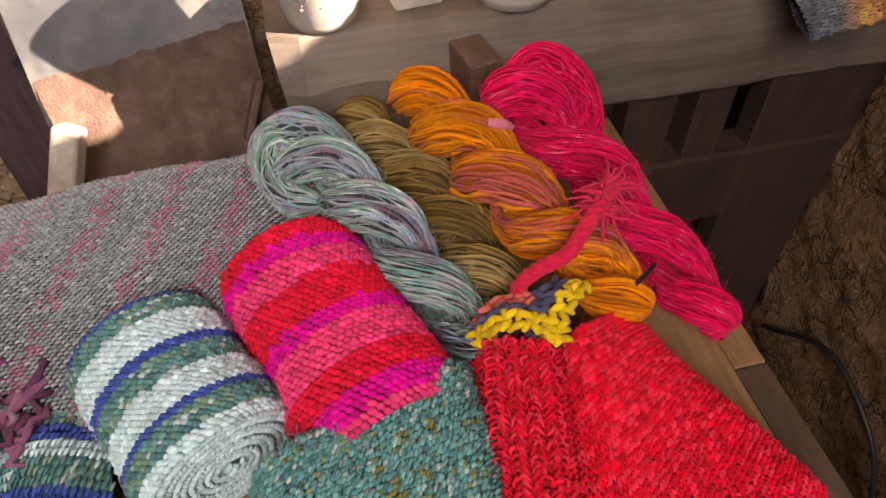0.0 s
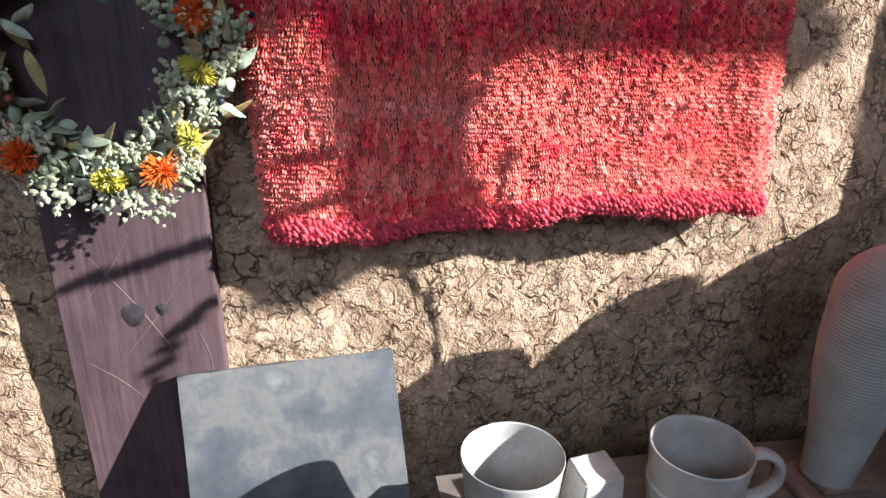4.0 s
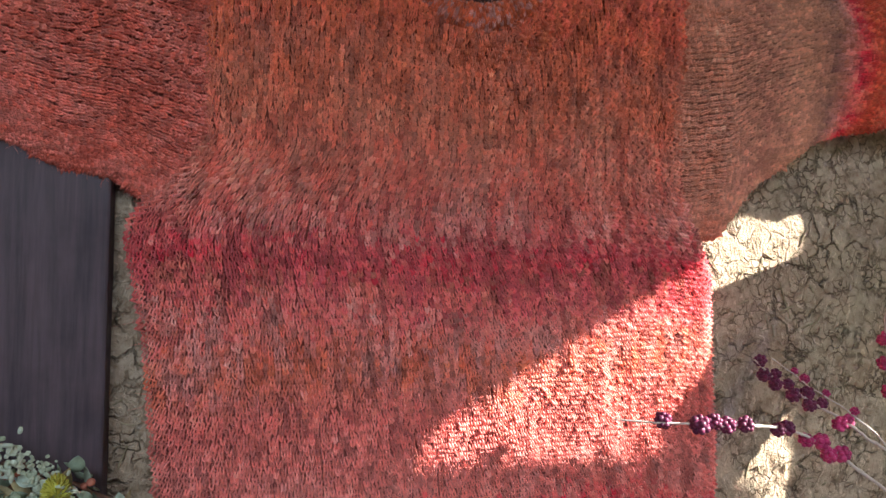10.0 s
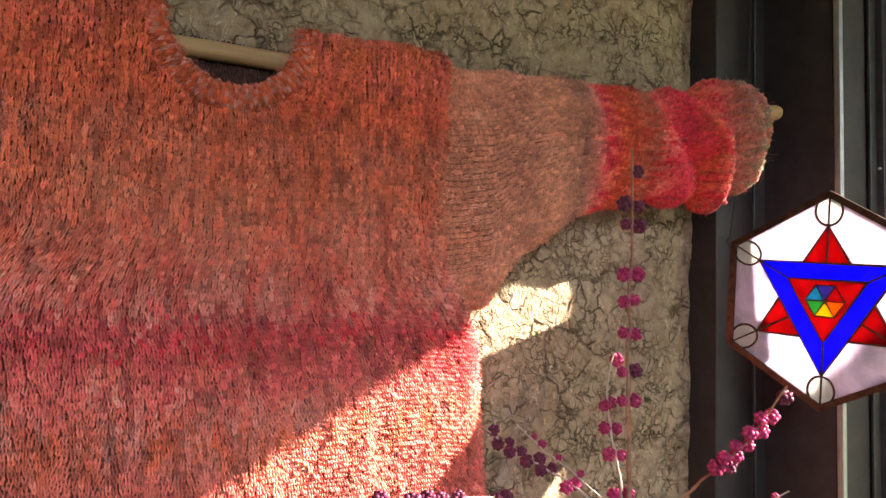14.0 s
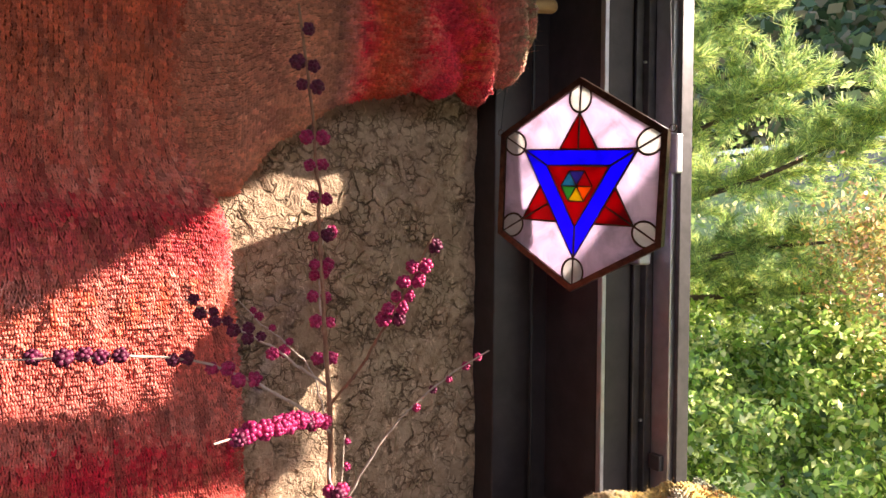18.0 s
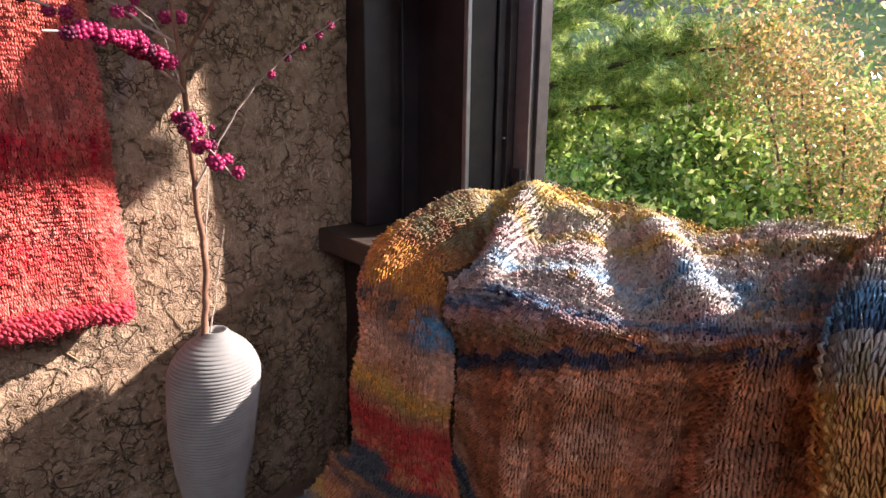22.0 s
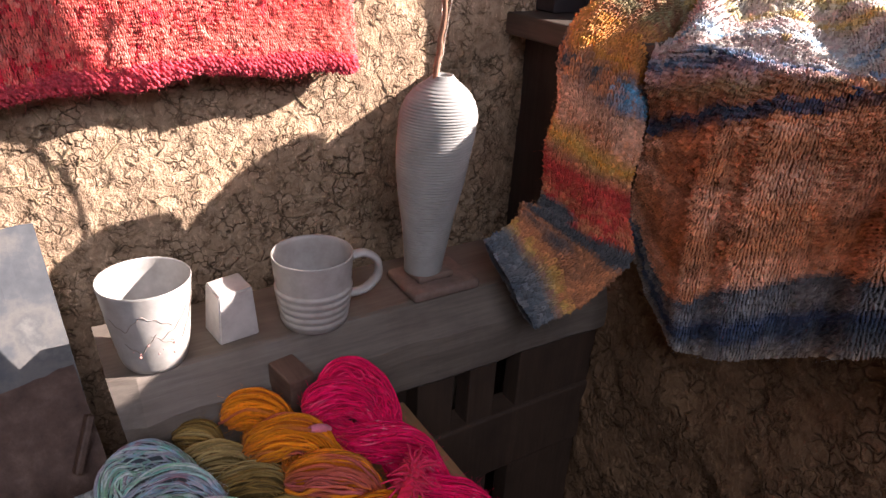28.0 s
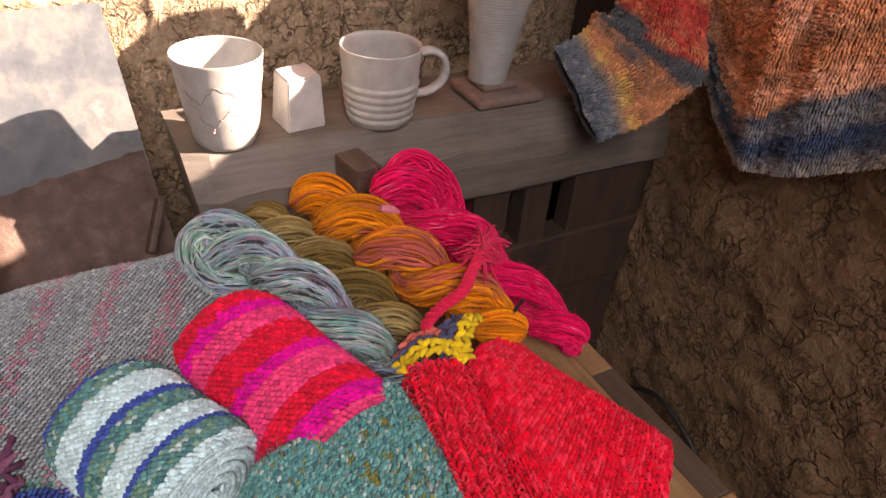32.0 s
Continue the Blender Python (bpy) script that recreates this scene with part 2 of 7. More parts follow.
def tex_noise(n, l, vec, scale, detail=4.0, rough=0.55, dist=0.0):
    t = n.new("ShaderNodeTexNoise")
    t.inputs["Scale"].default_value, t.inputs["Detail"].default_value = scale, detail
    t.inputs["Roughness"].default_value, t.inputs["Distortion"].default_value = rough, dist
    l.new(vec, t.inputs["Vector"])
    return t.outputs["Fac"]


def tex_ramp(n, l, fac, stops):
    r = n.new("ShaderNodeValToRGB")
    e = r.color_ramp.elements
    while len(e) < len(stops):
        e.new(0.5)
    for k, (p, c) in enumerate(stops):
        e[k].position, e[k].color = p, (*c, 1) if len(c) == 3 else c
    l.new(fac, r.inputs["Fac"])
    return r.outputs["Color"]


def tex_mix(n, l, fac, a, b, mode="MIX"):
    m = n.new("ShaderNodeMix")
    m.data_type, m.blend_type = "RGBA", mode
    for sock, val in ((m.inputs[0], fac), (m.inputs[6], a), (m.inputs[7], b)):
        if isinstance(val, (int, float)):
            sock.default_value = val
        elif isinstance(val, tuple):
            sock.default_value = (*val, 1)
        else:
            l.new(val, sock)
    return m.outputs[2]


def tex_math(n, l, op, a, b=None):
    m = n.new("ShaderNodeMath")
    m.operation = op
    for k, val in enumerate((a, b)):
        if val is None:
            continue
        if isinstance(val, (int, float)):
            m.inputs[k].default_value = val
        else:
            l.new(val, m.inputs[k])
    return m.outputs[0]


def tex_bump(n, l, b, height, strength, dist, under=None):
    k = n.new("ShaderNodeBump")
    k.inputs["Strength"].default_value, k.inputs["Distance"].default_value = strength, dist
    l.new(height, k.inputs["Height"])
    if under is not None:
        l.new(under, k.inputs["Normal"])
    l.new(k.outputs["Normal"], b.inputs["Normal"])
    return k.outputs["Normal"]


def wool_mat(name, fibre=900.0, sheen=0.09):
    m, n, l, b = base_mat(name, 0.92, 0, 0.15)
    at = n.new("ShaderNodeAttribute")
    at.attribute_name = "Col"
    v = coords(n, l)
    f = tex_noise(n, l, v, fibre, 3)
    f2 = tex_noise(n, l, v, fibre * 0.22, 2)
    tone = tex_ramp(n, l, tex_math(n, l, "ADD", tex_math(n, l, "MULTIPLY", f, 0.6), tex_math(n, l, "MULTIPLY", f2, 0.4)), [(0.3, (0.72, 0.72, 0.72)), (0.7, (1.25, 1.25, 1.25))])
    l.new(tex_mix(n, l, 1.0, at.outputs["Color"], tone, "MULTIPLY"), b.inputs["Base Color"])
    b.inputs["Sheen Weight"].default_value, b.inputs["Sheen Roughness"].default_value = sheen, 0.5
    tex_bump(n, l, b, f, 0.5, 0.0006)
    return m


def plain_mat(name, stops, scale=30.0, rough=0.7, metal=0.0, bump=0.2, bscale=200.0, stretch=(1, 1, 1), dist=0.001, spec=0.4):
    m, n, l, b = base_mat(name, rough, metal, spec)
    v = coords(n, l, stretch)
    f = tex_noise(n, l, v, scale, 6, 0.62)
    l.new(tex_ramp(n, l, f, stops), b.inputs["Base Color"])
    rr = n.new("ShaderNodeMapRange")
    rr.inputs["To Min"].default_value, rr.inputs["To Max"].default_value = max(rough - 0.12, 0.05), min(rough + 0.12, 1)
    l.new(tex_noise(n, l, v, scale * 2.3, 3), rr.inputs["Value"])
    l.new(rr.outputs[0], b.inputs["Roughness"])
    tex_bump(n, l, b, tex_noise(n, l, v, bscale, 5), bump, dist)
    return m


def wood_mat(name, dark, light, axis=2, rough=0.6, scale=18.0, knots=False, bump=0.25):
    m, n, l, b = base_mat(name, rough, 0, 0.4)
    st = [1.0, 1.0, 1.0]
    st[axis] = 0.06
    v = coords(n, l, tuple(st))
    w = tex_noise(n, l, v, scale * 3.2, 8, 0.68, 0.6)
    fine = tex_noise(n, l, v, scale * 16, 4, 0.6)
    col = tex_ramp(n, l, w, [(0.30, dark), (0.52, tuple((a + c) / 2 for a, c in zip(dark, light))), (0.72, light)])
    col = tex_mix(n, l, 0.35, col, tex_ramp(n, l, fine, [(0.35, dark), (0.65, light)]))
    stain = tex_noise(n, l, coords(n, l), 9, 5, 0.65)
    col = tex_mix(n, l, tex_ramp(n, l, stain, [(0.48, (0, 0, 0)), (0.75, (0.55, 0.55, 0.55))]), col, tuple(c * 0.5 for c in dark))
    l.new(col, b.inputs["Base Color"])
    rr = n.new("ShaderNodeMapRange")
    rr.inputs["To Min"].default_value, rr.inputs["To Max"].default_value = rough - 0.15, min(rough + 0.2, 1)
    l.new(stain, rr.inputs["Value"])
    l.new(rr.outputs[0], b.inputs["Roughness"])
    tex_bump(n, l, b, tex_math(n, l, "ADD", w, tex_math(n, l, "MULTIPLY", fine, 0.5)), bump, 0.002)
    return m


def mud_mat(name, pale, mid, dark, scale=1.0):
    """Cracked earth render with chopped straw."""
    m, n, l, b = base_mat(name, 0.95, 0, 0.15)
    v = coords(n, l)
    wob = n.new("ShaderNodeTexNoise")
    wob.inputs["Scale"].default_value, wob.inputs["Detail"].default_value = 70, 3
    l.new(v, wob.inputs["Vector"])
    off = n.new("ShaderNodeVectorMath")
    off.operation = "MULTIPLY_ADD"
    l.new(wob.outputs["Color"], off.inputs[0])
    off.inputs[1].default_value = (0.020, 0.020, 0.020)
    l.new(v, off.inputs[2])
    warped = off.outputs[0]

    def crack(sc, lo, hi, rnd=1.0):
        t = n.new("ShaderNodeTexVoronoi")
        t.feature = "DISTANCE_TO_EDGE"
        t.inputs["Scale"].default_value, t.inputs["Randomness"].default_value = sc * scale, rnd
        l.new(warped, t.inputs["Vector"])
        mr = n.new("ShaderNodeMapRange")
        mr.inputs["From Min"].default_value, mr.inputs["From Max"].default_value = lo, hi
        l.new(t.outputs["Distance"], mr.inputs["Value"])
        return mr.outputs[0]

    where = tex_ramp(n, l, tex_noise(n, l, v, 26 * scale, 3), [(0.44, (1, 1, 1)), (0.62, (0, 0, 0))])
    where2 = tex_ramp(n, l, tex_noise(n, l, v, 30 * scale, 3, 0.5, 1.0), [(0.38, (0, 0, 0)), (0.55, (1, 1, 1))])
    big = tex_math(n, l, "MAXIMUM", crack(38, 0.0, 0.060), where2)
    small = tex_math(n, l, "MAXIMUM", crack(88, 0.0, 0.085), where)
    lump = tex_noise(n, l, v, 60 * scale, 6, 0.65)
    grain = tex_noise(n, l, v, 420 * scale, 4, 0.7)
    st = n.new("ShaderNodeMapping")
    st.inputs["Rotation"].default_value = (0.0, 0.6, 0.0)
    st.inputs["Scale"].default_value = (1.0, 1.0, 0.16)
    l.new(warped, st.inputs["Vector"])
    straw = tex_noise(n, l, st.outputs["Vector"], 260 * scale, 2, 0.5)
    h = tex_math(n, l, "ADD", tex_math(n, l, "MULTIPLY", big, 0.9), tex_math(n, l, "MULTIPLY", small, 0.55))
    h = tex_math(n, l, "ADD", h, tex_math(n, l, "MULTIPLY", lump, 1.5))
    h = tex_math(n, l, "ADD", h, tex_math(n, l, "MULTIPLY", grain, 0.3))
    h = tex_math(n, l, "ADD", h, tex_math(n, l, "MULTIPLY", straw, 0.45))
    tex_bump(n, l, b, h, 1.0, 0.0065)
    col = tex_ramp(n, l, lump, [(0.3, mid), (0.55, pale), (0.75, tuple(c * 1.15 for c in pale))])
    col = tex_mix(n, l, tex_ramp(n, l, tex_noise(n, l, v, 7, 4, 0.6), [(0.45, (0, 0, 0)), (0.7, (0.6, 0.6, 0.6))]), col, mid)
    col = tex_mix(n, l, tex_ramp(n, l, straw, [(0.60, (0, 0, 0)), (0.68, (0.75, 0.75, 0.75))]), col, tuple(min(1, c * 1.4) for c in pale))
    col = tex_mix(n, l, tex_math(n, l, "MULTIPLY", tex_math(n, l, "SUBTRACT", 1.0, tex_math(n, l, "MINIMUM", big, small)), 0.74), col, dark)
    l.new(col, b.inputs["Base Color"])
    return m


MUD = mud_mat("earth_render", (0.55, 0.40, 0.265), (0.34, 0.225, 0.14), (0.05, 0.033, 0.02))
MUD_RED = mud_mat("red_earth_render", (0.24, 0.15, 0.085), (0.17, 0.10, 0.055), (0.14, 0.085, 0.048), 0.7)
WOOL = wool_mat("wool")
COTTON = wool_mat("cotton_yarn", 1300.0, 0.05)
POST = wood_mat("post_wood", (0.042, 0.026, 0.030), (0.145, 0.090, 0.092), 2, 0.62)
BEAM = wood_mat("beam_wood", (0.10, 0.082, 0.066), (0.20, 0.17, 0.14), 0, 0.55)
DARKWOOD = wood_mat("dark_wood", (0.022, 0.017, 0.015), (0.055, 0.042, 0.036), 2, 0.5)
SILLWOOD = wood_mat("sill_wood", (0.05, 0.038, 0.03), (0.11, 0.085, 0.068), 1, 0.55)
TABLEWOOD = wood_mat("table_wood", (0.20, 0.11, 0.05), (0.40, 0.25, 0.12), 1, 0.5)
TABLEDARK = wood_mat("table_inlay", (0.05, 0.035, 0.025), (0.13, 0.09, 0.06), 1, 0.5)
FRAME = plain_mat("window_paint", [(0.35, (0.030, 0.024, 0.024)), (0.7, (0.050, 0.040, 0.040))], 40, 0.42, 0, 0.05)
ALU = plain_mat("aluminium", [(0.3, (0.42, 0.42, 0.44)), (0.7, (0.55, 0.55, 0.57))], 60, 0.38, 0.85, 0.03)
ALUDARK = plain_mat("bronze_aluminium", [(0.3, (0.06, 0.055, 0.055)), (0.7, (0.10, 0.09, 0.09))], 60, 0.4, 0.5, 0.03)
SLATE = plain_mat("slate", [(0.32, (0.045, 0.051, 0.058)), (0.46, (0.070, 0.076, 0.082)), (0.55, (0.12, 0.116, 0.108)), (0.62, (0.082, 0.085, 0.085)), (0.72, (0.16, 0.155, 0.145))], 14, 0.45, 0, 0.25, 90)
RUST = plain_mat("rusty_plate", [(0.25, (0.055, 0.032, 0.025)), (0.5, (0.11, 0.068, 0.052)), (0.75, (0.20, 0.135, 0.105))], 40, 0.75, 0, 0.8, 320, dist=0.0015)
WEDGE = plain_mat("grey_wood", [(0.3, (0.28, 0.25, 0.21)), (0.7, (0.45, 0.41, 0.36))], 50, 0.7, 0, 0.3, 160)
CLAY = plain_mat("pale_glaze", [(0.25, (0.30, 0.285, 0.255)), (0.6, (0.41, 0.40, 0.375)), (0.8, (0.48, 0.47, 0.45))], 60, 0.35, 0, 0.08, 120)
VASE = plain_mat("matt_clay", [(0.3, (0.255, 0.262, 0.245)), (0.7, (0.35, 0.355, 0.335))], 35, 0.85, 0, 0.15, 500)
STONE = plain_mat("grey_block", [(0.25, (0.34, 0.31, 0.29)), (0.5, (0.46, 0.44, 0.41)), (0.75, (0.55, 0.53, 0.50))], 45, 0.7, 0, 0.35, 150)
STAND = plain_mat("brown_clay", [(0.3, (0.13, 0.09, 0.07)), (0.7, (0.24, 0.17, 0.14))], 70, 0.55, 0, 0.2)
PLASTER = plain_mat("dull_plaster", [(0.3, (0.22, 0.18, 0.14)), (0.7, (0.32, 0.27, 0.21))], 12, 0.9, 0, 0.3, 60)
FLOOR = wood_mat("floor_wood", (0.05, 0.03, 0.02), (0.12, 0.075, 0.045), 1, 0.55)
ROD = wood_mat("rod_wood", (0.35, 0.19, 0.08), (0.60, 0.38, 0.18), 0, 0.5)
BARK = plain_mat("twig_bark", [(0.3, (0.22, 0.10, 0.06)), (0.7, (0.42, 0.24, 0.15))], 150, 0.7, 0, 0.3, 400)
PALETWIG = plain_mat("pale_twig", [(0.3, (0.45, 0.34, 0.26)), (0.7, (0.62, 0.52, 0.44))], 150, 0.7, 0, 0.2, 400)
BLACK = plain_mat("black_rubber", [(0.3, (0.012, 0.012, 0.012)), (0.7, (0.025, 0.025, 0.025))], 80, 0.5)
LEAD = plain_mat("dark_came", [(0.3, (0.05, 0.03, 0.022)), (0.7, (0.13, 0.075, 0.05))], 120, 0.35, 0.8, 0.2, 300)

# ---- the room ----
def structure(name, bm, mat, label, category):
    return tagged(part(name, bm, mat), label, category, kind="structure")


wall = structure("wall_north", box_bm((-2.2, 0.014, 0), (0.75, 0.24, 2.5)), PLASTER, "earth wall with cracked straw render", "wall")


def wall_relief(x, z):
    y = (fbm(x * 11, z * 11, 1, 3) - 0.5) * 0.016 + (fbm(x * 55, z * 55, 4, 3) - 0.5) * 0.006
    w = fbm(x * 9, z * 9, 7, 2)
    ridge = np.abs(vn(x * 70 + w * 6, z * 45 + w * 5, 9) - 0.5)
    return y + np.clip(0.05 - ridge, 0, 1) * 0.035 * (vn(x * 14, z * 14, 11) > 0.42)


gx, gz = np.meshgrid(np.linspace(-0.80, 0.585, 345), np.linspace(0.40, 1.90, 375), indexing="ij")
gi = np.arange(gx.size).reshape(gx.shape)
emit("render_coat", np.stack([gx, wall_relief(gx, gz), gz], -1), np.stack([gi[:-1, :-1], gi[1:, :-1], gi[1:, 1:], gi[:-1, 1:]], -1).reshape(-1, 4), MUD, wall, label="cracked tan earth render with straw")
# chopped straw lying in the render
ns = 900
sx, sz = rng.uniform(-0.5, 0.575, ns), rng.uniform(0.6, 1.7, ns)
sa, sl = rng.uniform(0, np.pi, ns), rng.lognormal(-4.9, 0.45, ns)
steps = np.linspace(-1, 1, 4)
px = sx[:, None] + np.cos(sa)[:, None] * sl[:, None] * steps
pz = sz[:, None] + np.sin(sa)[:, None] * sl[:, None] * steps
py = wall_relief(px, pz) - 0.0006 - 0.0012 * (1 - steps ** 2) * rng.random(ns)[:, None]
V, F, own = tubes(np.stack([px, py, pz], -1), rng.uniform(0.0004, 0.0011, ns)[:, None] * np.array([0.6, 1, 1, 0.6]), 4)
STRAW = plain_mat("straw", [(0.3, (0.22, 0.16, 0.09)), (0.7, (0.48, 0.37, 0.21))], 90, 0.8)
tagged(emit("straw", V, F, STRAW, wall), kind="stuff")

east = structure("wall_east", box_bm((0.585, -1.87, 0), (0.80, -0.21, 0.95)), MUD_RED, "reddish earth wall under the window", "wall")
gy, gz = np.meshgrid(np.linspace(-1.6, -0.198, 240), np.linspace(0.02, 0.954, 170), indexing="ij")
gxx = 0.562 + (fbm(gy * 9, gz * 9, 21, 3) - 0.5) * 0.03 + (fbm(gy * 40, gz * 40, 23, 3) - 0.5) * 0.008 + np.clip((gy + 0.225 + 0.03 * (fbm(gz * 12, gz * 3, 5) - 0.5)) / 0.03, 0, 1) * 0.03
gi = np.arange(gy.size).reshape(gy.shape)
emit("render_coat", np.stack([gxx, gy, gz], -1), np.stack([gi[:-1, :-1], gi[:-1, 1:], gi[1:, 1:], gi[1:, :-1]], -1).reshape(-1, 4), MUD_RED, east, label="brown earth render")
structure("wall_east_upper", box_bm((0.585, -1.87, 2.05), (0.80, 0.0, 2.5)), PLASTER, "plaster over the window", "wall")
# unseen piece; its edge is placed to keep sun off the table
structure("wall_east_end", box_bm((0.60, -1.87, 0.986), (0.80, -0.82, 2.05)), PLASTER, "unseen plaster wall placed beside the window to block sun", "wall")
structure("corner_post", box_bm((0.574, -0.198, 0.0), (0.80, 0.012, 0.952), 0.004), DARKWOOD, "dark stained corner post", "post")
structure("wall_west", box_bm((-2.2, -1.90, 0), (-2.0, 0.014, 2.5)), PLASTER, "plain plaster wall", "wall")
# unseen south wall, with a gap added to hold the fill lamp
structure("wall_south_left", box_bm((-2.0, -2.05, 0), (-1.05, -1.87, 2.5)), PLASTER, "plain plaster wall", "wall")
structure("wall_south_right", box_bm((0.25, -2.05, 0), (0.8, -1.87, 2.5)), PLASTER, "plain plaster wall", "wall")
structure("wall_south_low", box_bm((-1.05, -2.05, 0), (0.25, -1.87, 1.58)), PLASTER, "plain plaster wall", "wall")
structure("wall_south_high", box_bm((-1.05, -2.05, 2.32), (0.25, -1.87, 2.5)), PLASTER, "plain plaster wall", "wall")
structure("ceiling", box_bm((-2.2, -2.05, 2.5), (0.8, 0.24, 2.6)), PLASTER, "plain dark ceiling", "ceiling")
floor = structure("floor", box_bm((-2.2, -2.05, -0.06), (0.8, 0.24, 0.0)), FLOOR, "dark worn plank floor", "floor")
# unseen eave over the window, added to set the sunlight's upper edge
structure("eave", box_bm((0.802, -3.6, 2.026), (1.455, 0.9, 2.155)), DARKWOOD, "unseen dark wooden eave added to cut the sun", "eave")

# unseen bar and arm, added to cast the L-shaped shade on the sweater
shade_bar = structure("unseen_shade_bracket", box_bm((1.192, -0.745, 1.64), (1.250, -0.703, 2.028), 0.002), DARKWOOD, "unseen wooden bar and arm added to shade the sweater", "bracket")
part("arm", box_bm((1.2505, -0.745, 1.839), (1.700, -0.703, 1.889), 0.002), DARKWOOD, shade_bar)

# ---- wooden wall post, with a knot and scratches ----
post = thing("wall_post", "purple-brown stained wooden post with knots against the earth wall", "post", kind="")
bm = box_bm((-0.372, -0.022, 0.0), (-0.235, 0.012, 2.5), 0.002)
plank = part("plank", bm, POST, post)
KNOT = plain_mat("knot_wood", [(0.3, (0.018, 0.016, 0.018)), (0.7, (0.065, 0.055, 0.058))], 120, 0.6, 0, 0.5, 300)
for kx, kz, kr in ((-0.309, 0.847, 0.0095), (-0.284, 0.851, 0.005), (-0.335, 1.252, 0.010), (-0.301, 0.60, 0.008)):
    prof = [(kr * q, -0.0225 - 0.0012 * math.cos(q * 1.5)) for q in np.linspace(0.02, 1, 7)]
    ang = np.arange(20) * 2 * np.pi / 20
    V = np.array([[kx + r * (1 + 0.15 * math.sin(3 * a)) * math.cos(a), y, kz + 1.25 * r * math.sin(a)] for r, y in prof for a in ang])
    i = np.arange(len(V)).reshape(-1, 20)
    j = np.roll(i, -1, 1)
    emit("knot", V, np.stack([i[:-1], j[:-1], j[1:], i[1:]], -1).reshape(-1, 4), KNOT, plank, label="dark grey knot")
SCRATCH = plain_mat("bare_scratch", [(0.3, (0.17, 0.11, 0.10)), (0.7, (0.26, 0.18, 0.16))], 90, 0.7)
for x0, z0, x1, z1 in ((-0.345, 0.915, -0.275, 0.80), (-0.25, 0.90, -0.335, 0.79), (-0.30, 0.93, -0.35, 0.86), (-0.26, 0.84, -0.245, 0.77), (-0.355, 0.80, -0.31, 0.755)):
    p = spline([(x0, -0.0222, z0), ((x0 + x1) / 2 + 0.004, -0.0222, (z0 + z1) / 2), (x1, -0.0222, z1)], 10)[None]
    V, F, own = tubes(p, 0.00032 * np.sin(np.linspace(0.2, 2.9, 10)), 4)
    emit("scratch", V, F, SCRATCH, plank)

# ---- rail with slots, carrying the cups ----
rail = thing("slotted_rail", "weathered grey-brown wooden rail with slots below", "rail")
bm = bmesh.new()
ends = [(-0.118, 0.592), (-0.230, 0.592), (-0.237, 0.600), (-0.238, 0.640), (-0.236, 0.660), (-0.2145, 0.6955), (-0.2125, 0.6985), (-0.2090, 0.700), (-0.190, 0.700), (-0.105, 0.700), (-0.100, 0.694), (-0.100, 0.600)]
rows = []
for k, x in enumerate(np.linspace(-0.043, 0.57, 26)):
    dip = 0.0014 * math.sin(x * 31) + 0.001 * math.sin(x * 77)
    cut = 0.006 if k == 0 else 0.0
    rows.append([bm.verts.new((x + (0.012 * (0.70 - z) / 0.1 if k == 0 else 0), y * 1.0 + (cut if y < -0.2 else 0) + dip * (y < -0.15), z + (dip if 0.6 < z < 0.697 else 0))) for y, z in ends])
for a, b in zip(rows, rows[1:]):
    for q in range(len(ends)):
        r = (q + 1) % len(ends)
        bm.faces.new((a[q], a[r], b[r], b[q]))
bm.faces.new(rows[0][::-1]), bm.faces.new(rows[-1])
bmesh.ops.recalc_face_normals(bm, faces=bm.faces[:])
top_rail = part("top_rail", bm, BEAM, rail, "grey-brown worn top rail")
# darker copy of the rail wood, standing for shade below the top rail
RAIL_SHADED = wood_mat("shaded_rail_wood", (0.030, 0.019, 0.013), (0.070, 0.044, 0.030), 2, 0.6)
for x0, x1 in ((-0.036, 0.02), (0.10, 0.236), (0.281, 0.333), (0.357, 0.398), (0.436, 0.57)):
    part("upright", box_bm((x0, -0.226, 0.0), (x1, -0.196, 0.595), 0.002), RAIL_SHADED, rail)
part("bottom_rail", box_bm((-0.036, -0.231, 0.40), (0.57, -0.19, 0.502), 0.004), RAIL_SHADED, rail)
PEG = wood_mat("peg_wood", (0.06, 0.035, 0.025), (0.15, 0.095, 0.07), 1, 0.6)
bm = box_bm((-0.014, -0.022, -0.02), (0.014, 0.022, 0.02), 0.002)
bm.transform(pose(0.118, -0.250, 0.668, 0, 0, 10))
part("peg", bm, PEG, top_rail, "dark square wooden peg end")
# ---- table ----
table = thing("work_table", "reddish-brown wooden table with a dark inlaid edge", "table")
for k, (x0, x1) in enumerate(((-0.75, -0.555), (-0.553, -0.36), (-0.358, -0.16), (-0.158, 0.05), (0.052, 0.228))):
    part("plank", box_bm((x0, -1.25, 0.565), (x1, -0.242, 0.590 + 0.0004 * (k % 2)), 0.0015), TABLEWOOD, table)
part("plank", box_bm((0.2285, -0.520, 0.565), (0.252, -0.242, 0.590), 0.0015), TABLEWOOD, table)
part("inlay", box_bm((0.2285, -0.66, 0.565), (0.252, -0.5205, 0.590), 0.0015), TABLEDARK, table, "dark brown inlaid strip")
part("plank", box_bm((0.2285, -1.25, 0.565), (0.252, -0.6605, 0.590), 0.0015), TABLEWOOD, table)
for x in (-0.72, 0.19):
    for y in (-1.22, -0.30):
        part("leg", box_bm((x, y, 0.0), (x + 0.05, y + 0.05, 0.566), 0.003), TABLEDARK, table)
